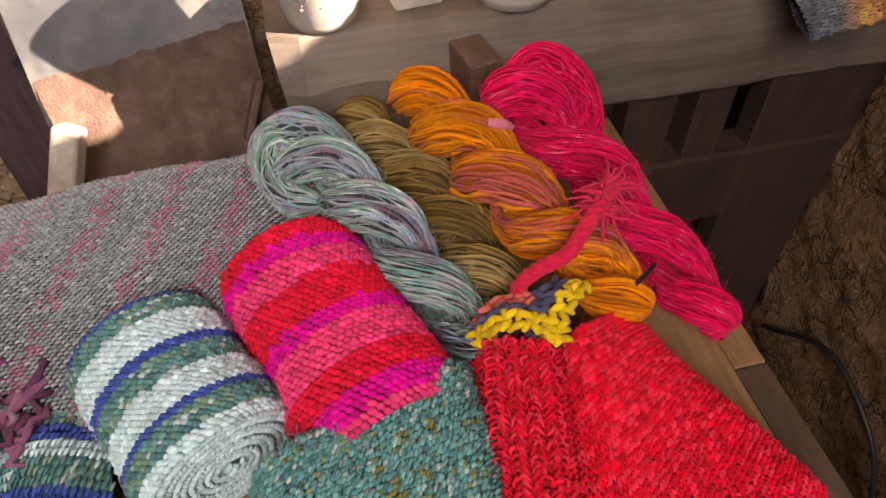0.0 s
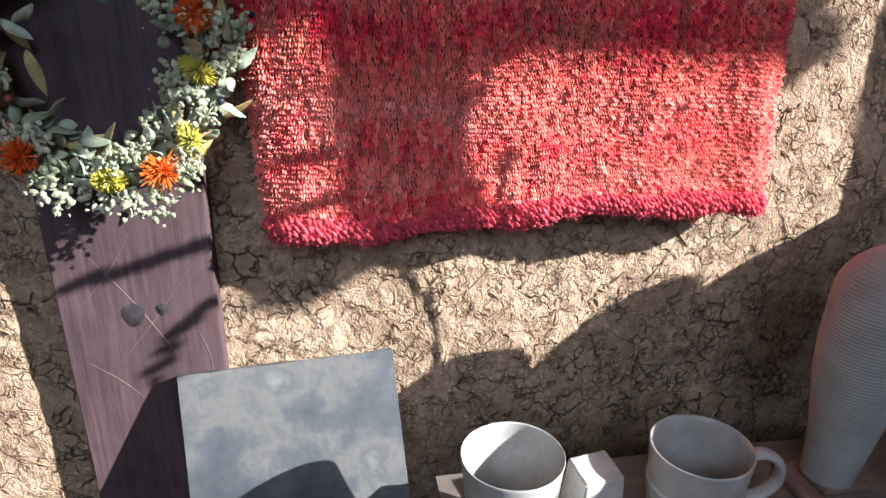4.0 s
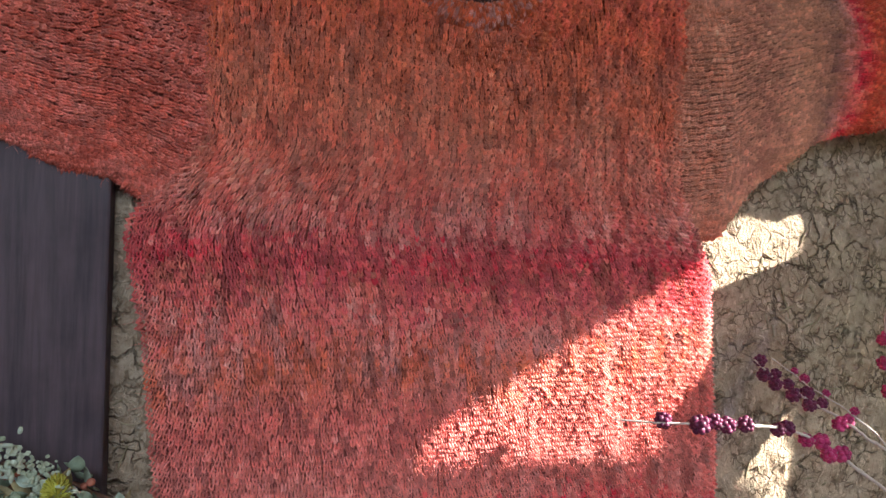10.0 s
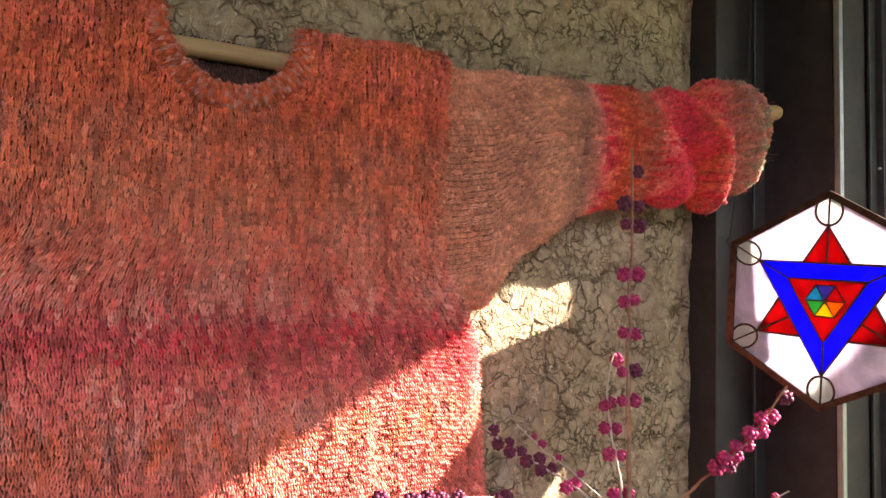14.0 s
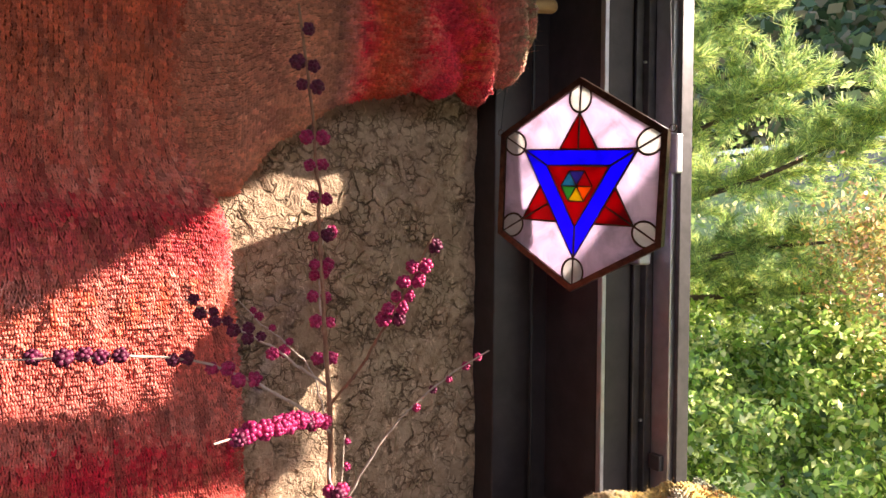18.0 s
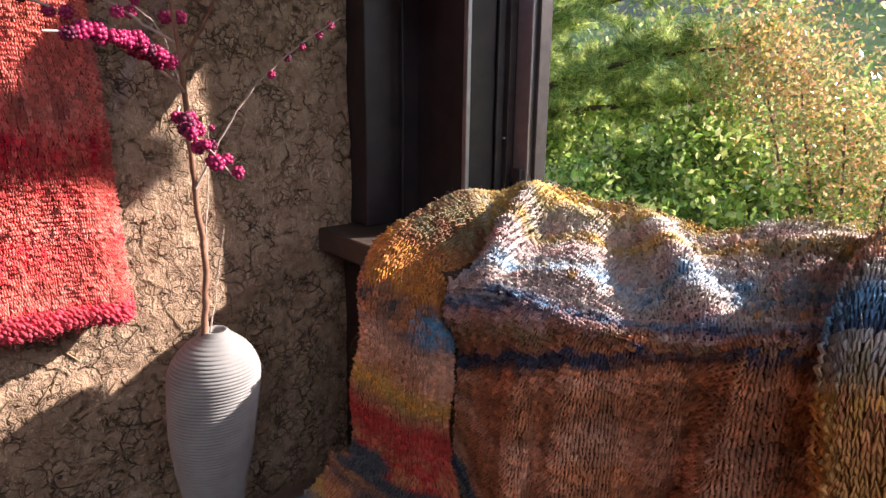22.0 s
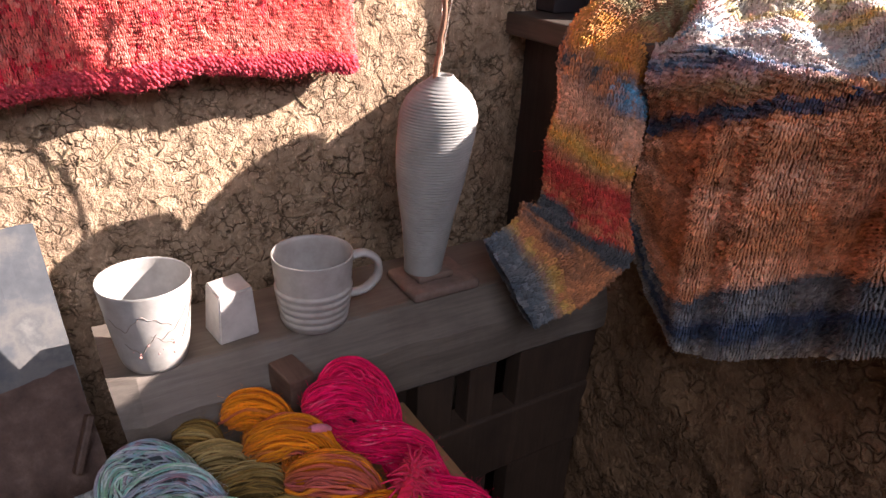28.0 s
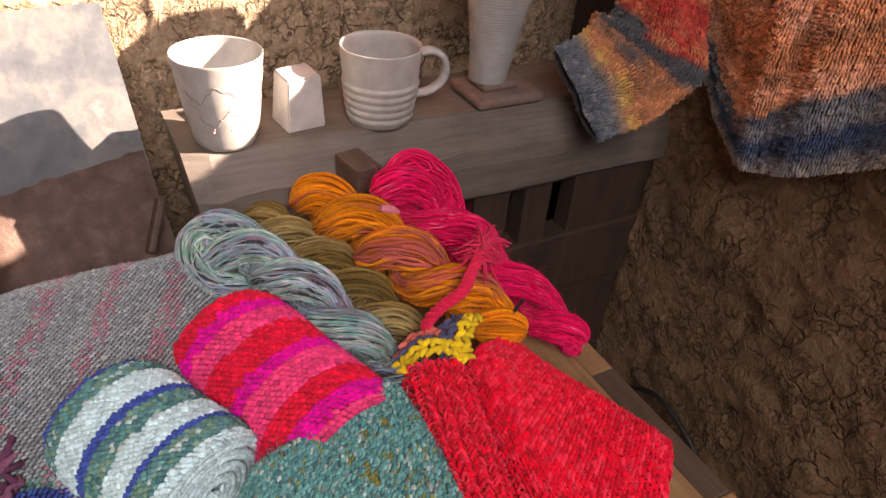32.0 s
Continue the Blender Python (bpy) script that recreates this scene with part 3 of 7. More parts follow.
# low plank step and cable on the floor side
tagged(part("floor_plank", box_bm((0.30, -1.2, 0.0), (0.42, -0.27, 0.16), 0.006), DARKWOOD), "dark low wooden plank box beside the table", "plank")
p = spline([(0.545, -0.27, 0.19), (0.548, -0.38, 0.27), (0.547, -0.47, 0.24), (0.548, -0.55, 0.10), (0.547, -0.60, 0.0)], 40)[None]
V, F, own = tubes(p, 0.0035, 8)
tagged(emit("cable", V, F, BLACK), "black cable along the earth wall", "cable")

# ---- window: sill, frame, sash rails ----
win = thing("window_1", "dark brown window with aluminium sash rails", "window", kind="structure")
part("sill", box_bm((0.534, -1.75, 0.955), (0.86, 0.002, 0.984), 0.003), SILLWOOD, win, "dark wooden sill board")
part("post", box_bm((0.586, -0.038, 0.985), (0.674, 0.012, 2.05), 0.002), FRAME, win)
part("jamb", box_bm((0.668, -0.130, 0.985), (0.72, -0.037, 2.05), 0.002), FRAME, win)
part("edge_strip", box_bm((0.6655, -0.138, 0.985), (0.672, -0.1305, 2.05), 0.001), ALU, win, "pale worn edge strip")
part("jamb_face", box_bm((0.6722, -0.1375, 0.985), (0.7118, -0.1305, 2.05), 0.0006), FRAME, win)
part("channel", box_bm((0.724, -0.150, 0.985), (0.76, -0.1385, 2.05), 0.001), ALUDARK, win)
part("channel", box_bm((0.7205, -0.1385, 0.985), (0.74, -0.10, 2.05), 0.001), ALUDARK, win)
part("channel", box_bm((0.712, -0.1425, 0.985), (0.7235, -0.1390, 2.05), 0.0008), ALUDARK, win)
part("sash_stile", box_bm((0.735, -0.176, 0.985), (0.765, -0.1505, 2.05), 0.0015), ALU, win, "grey aluminium sash stile")
part("sash_stile", box_bm((0.742, -0.1825, 0.985), (0.762, -0.1765, 2.05), 0.001), ALUDARK, win)
part("sash_foot", box_bm((0.728, -0.170, 1.046), (0.7355, -0.154, 1.064), 0.001), ALUDARK, win)
part("head", box_bm((0.64, -1.75, 2.0), (0.74, 0.0, 2.05), 0.002), FRAME, win)
part("bottom_track", box_bm((0.66, -1.75, 0.984), (0.74, -0.228, 1.006), 0.001), ALUDARK, win)
part("latch", box_bm((0.705, -0.158, 1.285), (0.724, -0.140, 1.317), 0.003), ALU, win, "small aluminium latch")
part("latch", box_bm((0.731, -0.186, 1.39), (0.742, -0.1765, 1.435), 0.002), ALU, win, "small aluminium latch")
for z in (1.10, 1.30, 1.52):
    part("screw", box_bm((0.7205, -0.1475, z), (0.7245, -0.1445, z + 0.003), 0.0005), ALU, win)
p = spline([(0.634, -0.052, 2.04), (0.632, -0.054, 1.7), (0.633, -0.051, 1.3), (0.632, -0.054, 1.12), (0.633, -0.052, 0.985)], 60)[None]
V, F, own = tubes(p, 0.0026, 8)
emit("wire", V, F, BLACK, win, label="thin black wire")

# ---- red sweater on the wall ----
red = thing("hanging_sweater", "red and salmon hand-knit wool sweater hung on a wooden rod", "sweater")
SALMON, CRIMSON, BROWN, TAN, ORANGE, ROSE = (0.60, 0.140, 0.112), (0.60, 0.028, 0.055), (0.44, 0.14, 0.09), (0.62, 0.25, 0.20), (0.62, 0.125, 0.05), (0.76, 0.19, 0.15)


def mixed(a, b, n, share_b):
    k = (rng.random(n) < share_b)[:, None]
    return np.where(k, b, a)


def red_col(u, v, P):
    z = P[:, 2] + 0.014 * (vn(P[:, 0] * 9, P[:, 2] * 30, 2) - 0.5) * 2 + 0.008 * rng.normal(0, 1, len(P))
    zs = [0.92, 0.945, 0.965, 0.985, 1.00, 1.02, 1.06, 1.085, 1.105, 1.13, 1.20, 1.25, 1.28, 1.295, 1.32, 1.335, 1.36, 1.40, 1.45, 1.49, 1.53, 1.60]
    a = ramp(z, zs, [CRIMSON, CRIMSON, SALMON, SALMON, CRIMSON, ROSE, SALMON, CRIMSON, CRIMSON, (0.64, 0.18, 0.14), (0.66, 0.20, 0.155), (0.64, 0.16, 0.08), ROSE, (0.60, 0.12, 0.12), (0.59, 0.105, 0.11), (0.58, 0.11, 0.11), (0.57, 0.12, 0.10), (0.60, 0.145, 0.095), (0.58, 0.155, 0.085), (0.57, 0.145, 0.07), (0.56, 0.14, 0.065), (0.56, 0.14, 0.065)])
    b = ramp(z, zs, [CRIMSON, ROSE, TAN, ROSE, ROSE, TAN, ROSE, BROWN, SALMON, TAN, SALMON, TAN, TAN, ROSE, BROWN, CRIMSON, TAN, (0.60, 0.22, 0.15), (0.60, 0.21, 0.12), BROWN, (0.58, 0.11, 0.06), SALMON])
    n = len(z)
    k = np.clip(vn(P[:, 0] * 230, P[:, 2] * 75, 5) * 0.6 + vn(P[:, 0] * 60, P[:, 2] * 25, 6) * 0.4 + rng.normal(0, 0.07, n), 0, 1)[:, None]
    k = np.clip((k - 0.30) / 0.45, 0, 1)
    c = a * (1 - k) + b * k
    dark = np.clip((vn(P[:, 0] * 210, P[:, 2] * 70, 12) - 0.64) / 0.2, 0, 1)[:, None]
    c = c * (1 - 0.32 * dark)
    return np.clip(c * (rng.lognormal(0.06, 0.13, n) * (0.92 + 0.16 * vn(P[:, 2] * 330, P[:, 0] * 7, 14)) * (0.80 + 0.40 * vn(P[:, 0] * 230, P[:, 2] * 50, 18)))[:, None] * np.array([1.28, 1.16, 1.14]), 0, 1)


Z_L, X_L = [0.92, 1.0, 1.139, 1.276, 1.386, 1.45], [-0.184, -0.190, -0.198, -0.211, -0.236, -0.238]
Z_R, X_R = [0.92, 1.0, 1.135, 1.32, 1.36, 1.45], [0.294, 0.292, 0.288, 0.274, 0.262, 0.232]
Z_TOP = 1.588


def red_body(u, v):
    u, v = np.asarray(u, float), np.asarray(v, float)
    hem = np.interp(u, [0, 0.25, 0.45, 0.62, 0.8, 1.0], [0.930, 0.930, 0.937, 0.945, 0.943, 0.935]) + 0.002 * np.sin(u * 23)
    z = hem + (Z_TOP + 0.006 * np.sin(u * 9) - hem) * np.minimum(v / 0.965, 1.0)
    k = np.clip((z - 1.33) / 0.09, 0, 1)
    k = k * k * (3 - 2 * k)
    xl = np.interp(z, Z_L, X_L) * (1 - k) + -0.176 * k
    xr = np.interp(z, Z_R, X_R) * (1 - k) + 0.236 * k
    x = xl + (xr - xl) * u
    edge = np.minimum(u / (0.11 * (1 - k) + 0.03), 1.0)
    edge2 = np.minimum((1 - u) / 0.055, 1.0)
    lift = 0.026 * np.sqrt(np.clip(edge * (2 - edge), 0, 1)) * np.sqrt(np.clip(edge2 * (2 - edge2), 0, 1))
    fold = 0.007 * (fbm(x * 7, z * 3.2, 31, 2) - 0.5) + 0.0045 * (fbm(x * 22, z * 12, 33, 2) - 0.5) + 0.0040 * (vn(x * 75, z * 26, 35) - 0.5)
    low = np.clip((1.02 - z) / 0.09, 0, 1)
    y = -0.012 - lift - fold - 0.016 * low * (0.7 + 0.3 * np.cos(u * 9)) - 0.006 * np.sin(v * 2.4)
    away = np.sqrt(((x - 0.03) * 1.05) ** 2 + (z - 1.60) ** 2)
    y = y - 0.006 * np.exp(-((away - 0.088) / 0.014) ** 2) + 0.009 * np.exp(-((away - 0.118) / 0.016) ** 2) * np.clip((x + 0.06) / 0.1, 0.2, 1)
    over = np.clip((v - 0.965) / 0.035, 0, 1)
    return np.stack([x, y + over * 0.030, z + 0.003 * np.sin(over * np.pi)], -1)


def neck_keep(u, v):
    P = red_body(u, v)
    return ((P[:, 0] - 0.030) / 0.060) ** 2 + ((P[:, 2] - 1.60) / 0.068) ** 2 > 1.0


V, F, C = knit(red_body, 112, 168, red_col, fat=0.215, depth=0.0034, keep=neck_keep, sides=4)
red_front = tagged(emit("front", V, F, WOOL, red, C, label="salmon and crimson striped stockinette front"), kind="stuff")
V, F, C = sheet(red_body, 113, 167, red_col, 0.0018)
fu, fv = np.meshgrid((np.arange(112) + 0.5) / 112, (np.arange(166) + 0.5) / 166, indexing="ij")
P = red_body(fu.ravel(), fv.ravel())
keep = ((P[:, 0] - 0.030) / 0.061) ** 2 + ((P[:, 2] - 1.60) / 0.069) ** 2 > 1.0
# backing in the same wool colours, darkened so the stitch gaps look shaded
emit("gap_shade_sheet", V, F[keep], WOOL, red_front, C * 0.36)
V, F, C = fuzz(red_body, 70000, 0.0046, red_col, 0.00014, keep=neck_keep)
tagged(emit("fibre", V, F, WOOL, red_front, C), kind="stuff")
# back inside the neck, its brown darkened for the shade in the opening
back = lambda u, v: np.stack([-0.05 + 0.16 * u, -0.006 + 0 * u, 1.50 + 0.082 * v], -1)
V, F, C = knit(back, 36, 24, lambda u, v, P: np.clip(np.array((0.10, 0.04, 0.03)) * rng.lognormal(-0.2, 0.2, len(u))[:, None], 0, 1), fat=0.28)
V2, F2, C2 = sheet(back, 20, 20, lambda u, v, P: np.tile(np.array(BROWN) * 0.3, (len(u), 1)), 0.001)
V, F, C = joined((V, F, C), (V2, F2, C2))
emit("back", V, F, WOOL, red, C, label="inside of the back, brown darkened for shade in the neck")


# neckband: a rolled edge
def neck_roll(u, v):
    u, v = np.asarray(u, float), np.asarray(v, float)
    a = np.pi * (1 + u) + (u - 0.5) * 0.10
    cx, cz = 0.030 + 0.063 * np.cos(a), 1.593 + 0.070 * np.sin(a)
    cy = -0.050 + 0.018 * np.abs(np.cos(a)) ** 3 + 0.004 * np.sin(a * 3)
    t = v * 2 * np.pi
    r = 0.0095
    return np.stack([cx + r * np.cos(t) * np.cos(a), cy - r * 0.9 * np.sin(t), cz + r * np.cos(t) * np.sin(a)], -1)


def neck_col(u, v, P):
    n = len(u)
    return np.clip(mixed(np.array(ORANGE) * np.ones((n, 3)), np.array(TAN) * np.ones((n, 3)), n, 0.3) * rng.lognormal(0, 0.2, n)[:, None], 0, 1)


CLOSED.add(neck_roll)
LONGWAYS.add(neck_roll)
V, F, C = knit(neck_roll, 74, 14, neck_col, fat=0.30, depth=0.0014, width=0.0034)
V2, F2, C2 = sheet(neck_roll, 60, 14, neck_col, 0.0004)
V, F, C = joined((V, F, C), (V2, F2, C2), fuzz(neck_roll, 3000, 0.0045, neck_col, 0.00014))
emit("neckband", V, F, WOOL, red, C, label="rolled orange-red neckband")


# hem: crimson garter edge
def hem_roll(u, v):
    u, v = np.asarray(u, float), np.asarray(v, float)
    P = red_body(0.004 + 0.992 * u, np.zeros_like(u) + 0.004)
    t = v * 2 * np.pi
    r = 0.0092 + 0.0012 * np.sin(u * 41) + 0.0012 * np.sin(u * 17)
    return P + np.stack([0 * t, 0.002 - r * np.sin(t), r * np.cos(t) - 0.002], -1)


CLOSED.add(hem_roll)
LONGWAYS.add(hem_roll)
hem_col = lambda u, v, P: np.clip(np.array([0.62, 0.070, 0.095]) * rng.lognormal(0, 0.24, len(u))[:, None], 0, 1)
V, F, C = grains(hem_roll, 104, 14, hem_col, lean=0.35, length=0.46, fat=0.40, depth=0.0022, wild=0.26, plump=True)
V2, F2, C2 = sheet(hem_roll, 120, 12, hem_col, 0.0004)
V, F, C = joined((V, F, C), (V2, F2, C2), fuzz(hem_roll, 9000, 0.005, hem_col, 0.00014))
emit("hem", V, F, WOOL, red, C, label="thick crimson knitted hem")


# sleeves
def sleeve_surface(xs, top, bot, ys, deep, scrunch):
    def S(u, v):
        """u runs round the front from top to bottom, v along the arm."""
        u, v = np.asarray(u, float), np.asarray(v, float)
        x = np.interp(v, np.linspace(0, 1, len(xs)), xs)
        zt, zb = np.interp(v, np.linspace(0, 1, len(xs)), top), np.interp(v, np.linspace(0, 1, len(xs)), bot)
        yc = np.interp(v, np.linspace(0, 1, len(xs)), ys)
        dp = np.interp(v, np.linspace(0, 1, len(xs)), deep)
        a = (u * 1.24 - 0.12) * np.pi
        m, h = (zt + zb) / 2, (zt - zb) / 2
        wr = scrunch * (0.25 * np.clip(v / 0.15, 0, 1) + 0.75 * np.clip((v - 0.45) / 0.25, 0, 1)) * (np.sin(v * 47 + 3.0 * np.cos(a) + 2.5 * vn(u * 3, v * 7, 6)) * 0.011)
        wr = wr + 0.006 * (fbm(v * 6 + 3, u * 4, 12, 2) - 0.5)
        slant = 0.03 * np.cos(a) * np.clip((0.25 - v) / 0.25, 0, 1)
        return np.stack([x - np.sign(xs[-1] - xs[0]) * slant * 0.3, yc - (dp + wr) * np.sin(a), m + (h + wr * 0.6) * np.cos(a)], -1)
    return S


def sleeve_col(dirn):
    def f(u, v, P):
        d = np.abs(P[:, 0] - (0.22 if dirn > 0 else -0.165)) + 0.006 * (vn(P[:, 0] * 30, P[:, 2] * 40, 8) - 0.5)
        st = [0, 0.04, 0.09, 0.13, 0.155, 0.168, 0.18, 0.20, 0.235, 0.25, 0.275, 0.30, 0.318, 0.332, 0.345, 0.41]
        a = ramp(d, st, [(0.48, 0.18, 0.11), (0.66, 0.31, 0.20), (0.44, 0.18, 0.12), (0.64, 0.30, 0.19), (0.26, 0.12, 0.09), TAN, CRIMSON, (0.46, 0.06, 0.03), (0.44, 0.07, 0.04), (0.64, 0.03, 0.05), (0.68, 0.06, 0.10), (0.60, 0.04, 0.05), CRIMSON, TAN, (0.34, 0.28, 0.18), (0.34, 0.28, 0.18)])
        b = ramp(d, st, [(0.58, 0.27, 0.17), (0.56, 0.22, 0.13), (0.56, 0.27, 0.17), (0.54, 0.25, 0.15), (0.40, 0.19, 0.12), BROWN, ROSE, ORANGE, BROWN, ROSE, CRIMSON, ORANGE, ROSE, BROWN, TAN, TAN])
        if dirn < 0:
            a, b = np.tile((0.54, 0.125, 0.08), (len(d), 1)), np.tile((0.60, 0.19, 0.14), (len(d), 1))
        n = len(d)
        k = np.clip(vn(P[:, 0] * 75, P[:, 2] * 210, 5) * 0.7 + 0.3 * vn(P[:, 0] * 30, P[:, 2] * 40, 6) + rng.normal(0, 0.13, n), 0, 1)[:, None]
        k = np.clip((k - 0.30) / 0.45, 0, 1)
        c = a * (1 - k) + b * k
        return np.clip(c * (rng.lognormal(0.03, 0.14, n) * (0.80 + 0.4 * vn(P[:, 0] * 70, P[:, 2] * 230, 18)))[:, None] * np.array([1.28, 1.16, 1.14]), 0, 1)
    return f


right = sleeve_surface([0.218, 0.245, 0.275, 0.32, 0.374, 0.425, 0.468, 0.506, 0.540, 0.562, 0.580, 0.587],
                       [1.586, 1.588, 1.590, 1.592, 1.594, 1.592, 1.592, 1.594, 1.606, 1.612, 1.598, 1.568],
                       [1.350, 1.351, 1.360, 1.411, 1.451, 1.468, 1.476, 1.478, 1.474, 1.486, 1.506, 1.535],
                       [-0.020, -0.022, -0.024, -0.028, -0.034, -0.040, -0.047, -0.054, -0.062, -0.070, -0.078, -0.082],
                       [0.022, 0.022, 0.022, 0.024, 0.026, 0.028, 0.030, 0.034, 0.040, 0.040, 0.030, 0.008], 1.0)
left = sleeve_surface([-0.162, -0.19, -0.23, -0.27, -0.31, -0.36, -0.42, -0.50, -0.58, -0.62],
                      [1.586, 1.586, 1.584, 1.582, 1.580, 1.578, 1.574, 1.570, 1.568, 1.55],
                      [1.352, 1.360, 1.382, 1.390, 1.408, 1.440, 1.458, 1.466, 1.475, 1.50],
                      [-0.020] * 10, [0.022, 0.022, 0.023, 0.024, 0.026, 0.028, 0.030, 0.030, 0.028, 0.010], 0.6)
for S, dirn, wales, rows in ((right, 1, 66, 112), (left, -1, 62, 106)):
    cf = sleeve_col(dirn)
    V, F, C = knit(S, int(wales * 1.25), int(rows * 1.5), cf, fat=0.225, depth=0.0030, width=0.0044, sides=4, wild=0.09)
    sl = tagged(emit("sleeve", V, F, WOOL, red, C, label="brown, tan and crimson striped sleeve"), kind="stuff")
    # sleeve backing, likewise darkened for shade between the stitches
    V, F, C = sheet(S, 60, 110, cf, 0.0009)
    emit("sleeve_gap_shade", V, F, WOOL, sl, C * 0.42)
    V, F, C = fuzz(S, 22000, 0.0046, cf, 0.00014)
    tagged(emit("fibre", V, F, WOOL, sl, C), kind="stuff")
rod = thing("hanging_rod", "round pale brown wooden rod through the sleeves", "rod")
p = spline([(-0.66, -0.016, 1.556), (-0.2, -0.012, 1.566), (0.0, -0.012, 1.571), (0.2, -0.016, 1.570), (0.32, -0.026, 1.570), (0.45, -0.040, 1.575), (0.634, -0.080, 1.588)], 60)[None]
V, F, own = tubes(p, 0.0085, 12)
emit("shaft", V, F, ROD, rod)
bm = bmesh.new()
bmesh.ops.create_uvsphere(bm, u_segments=12, v_segments=8, radius=0.0086)
bm.transform(pose(0.634, -0.080, 1.588))
part("end", bm, ROD, rod, smooth=True)
for x in (-0.40, 0.18):
    part("bracket", box_bm((x, -0.020, 1.550), (x + 0.012, 0.012, 1.562), 0.001), DARKWOOD, rod)

# ---- sweater draped over the sill ----
drape = thing("draped_sweater", "multicoloured mohair sweater draped over the window sill", "sweater")
OLIVE, GOLD, WHITE, PINK, SKY, NAVY, RUSTY, TEAL, GREY, PEACH = (0.44, 0.38, 0.20), (0.74, 0.47, 0.12), (0.64, 0.61, 0.55), (0.62, 0.41, 0.38), (0.16, 0.36, 0.56), (0.04, 0.07, 0.15), (0.68, 0.285, 0.13), (0.10, 0.23, 0.23), (0.42, 0.41, 0.40), (0.84, 0.46, 0.30)


DRAPE_Y = [0.25, 0.30, 0.335, 0.365, 0.40, 0.44, 0.475, 0.51, 0.55, 0.585, 0.62, 0.66, 0.77]
DRAPE_HEM = [0.79, 0.735, 0.700, 0.685, 0.677, 0.690, 0.709, 0.731, 0.760, 0.783, 0.805, 0.825, 0.85]
DRAPE_BROW = [0.985, 0.990, 0.986, 0.990, 0.992, 0.992, 0.988, 0.986, 1.002, 1.022, 1.036, 1.04, 1.04]
RIB_TOP = [0.80, 0.768, 0.740, 0.729, 0.745, 0.778, 0.800, 0.822, 0.845, 0.862, 0.870, 0.876, 0.88]
NAVY_LINE = [0.885, 0.902, 0.918, 0.931, 0.945, 0.960, 0.975, 0.990, 1.005, 1.015, 1.02, 1.02, 1.02]


def drape_surface(u, v):
    """u along the sill from the near corner, v from the hem up over the edge to the glass."""
    u, v = np.asarray(u, float), np.asarray(v, float)
    lay = np.clip((v - 0.62) / 0.30, 0, 1)
    y = -0.285 - 0.485 * u + 0.060 * lay * (1 - np.clip(u, 0, 1)) ** 2
    hem_z = np.interp(-y, DRAPE_Y, DRAPE_HEM)
    edge_y = np.interp(u, [0, 0.1, 0.2, 0.3, 1], [0.05, 0.02, 0, 0, 0])
    ridge_z = np.interp(-y, [0.2, 0.23, 0.28, 0.345, 0.386, 0.44, 0.473, 0.50, 0.52, 0.57, 0.62, 0.77], [1.045, 1.052, 1.050, 1.046, 1.036, 1.036, 1.042, 1.052, 1.060, 1.066, 1.066, 1.06])
    low = np.clip(v / 0.56, 0, 1)
    z_edge = np.interp(-y, DRAPE_Y, DRAPE_BROW) + 0.003 * np.sin(y * 47)
    zl = hem_z + (z_edge - hem_z) * low
    k = np.clip(u / 0.28, 0, 1)
    pleat = 0.010 * np.exp(-((y + 0.398) / 0.018) ** 2) + 0.009 * np.exp(-((y + 0.452) / 0.020) ** 2) - 0.007 * np.exp(-((y + 0.508) / 0.024) ** 2) + 0.013 * np.exp(-((y + 0.588 - 0.02 * (1 - low)) / 0.022) ** 2) - 0.006 * np.exp(-((y + 0.545) / 0.018) ** 2)
    k = np.maximum(k, np.clip((low - 0.62) / 0.30, 0, 1))
    xl = 0.554 - 0.032 * k * k * (3 - 2 * k) - 0.008 * np.sin(low * np.pi) - 1.5 * pleat * (0.25 + 0.75 * np.sin(np.pi * (0.12 + 0.80 * low)))
    t = np.clip((v - 0.56) / 0.40, 0, 1)
    arch = np.sin(t * np.pi)
    zu = z_edge + (ridge_z - z_edge) * t ** 1.6 + 0.004 * arch
    xu = 0.522 + (0.732 - 0.522) * t ** 1.1
    # folds lying across the sill
    y1 = -0.225 - 0.11 * (1 - t) ** 1.2
    zu = zu + 0.030 * np.exp(-((y - y1) / 0.019) ** 2) * np.sin(np.pi * (0.10 + 0.84 * t)) - 0.016 * np.exp(-((y - y1 - 0.042) / 0.018) ** 2) * arch
    y2 = -0.54 + 0.15 * np.clip((t - 0.2) / 0.7, 0, 1)
    zu = zu + 0.019 * np.exp(-((y - y2) / 0.021) ** 2) * np.sin(np.pi * (0.06 + 0.9 * t)) - 0.010 * np.exp(-((y - y2 - 0.055) / 0.026) ** 2) * arch
    y3 = -0.585 + 0.03 * t
    zu = zu + 0.008 * np.exp(-((y - y3) / 0.018) ** 2) * arch
    zu = zu + 0.012 * np.exp(-((t - 0.24) / 0.10) ** 2) * np.exp(-((y + 0.405) / 0.045) ** 2) + 0.010 * np.exp(-((t - 0.80) / 0.07) ** 2) * np.clip(np.sin(y * 21 + 1.2), 0, 1)
    over = np.clip((v - 0.96) / 0.04, 0, 1)
    b = np.clip((v - 0.52) / 0.08, 0, 1)
    b = b * b * (3 - 2 * b)
    x = xl * (1 - b) + xu * b + over * 0.012
    z = zl * (1 - b) + zu * b - over * 0.045
    fold = (0.010 * (fbm(y * 11 + 4, z * 1.6, 41, 2) - 0.5) + 0.007 * (fbm(y * 30, z * 11 + x * 24, 43, 2) - 0.5)) * np.clip(0.3 + v, 0, 1)
    x = x - fold * (1 - b) * 1.6 - 0.006
    z = z + fold * b * 1.6
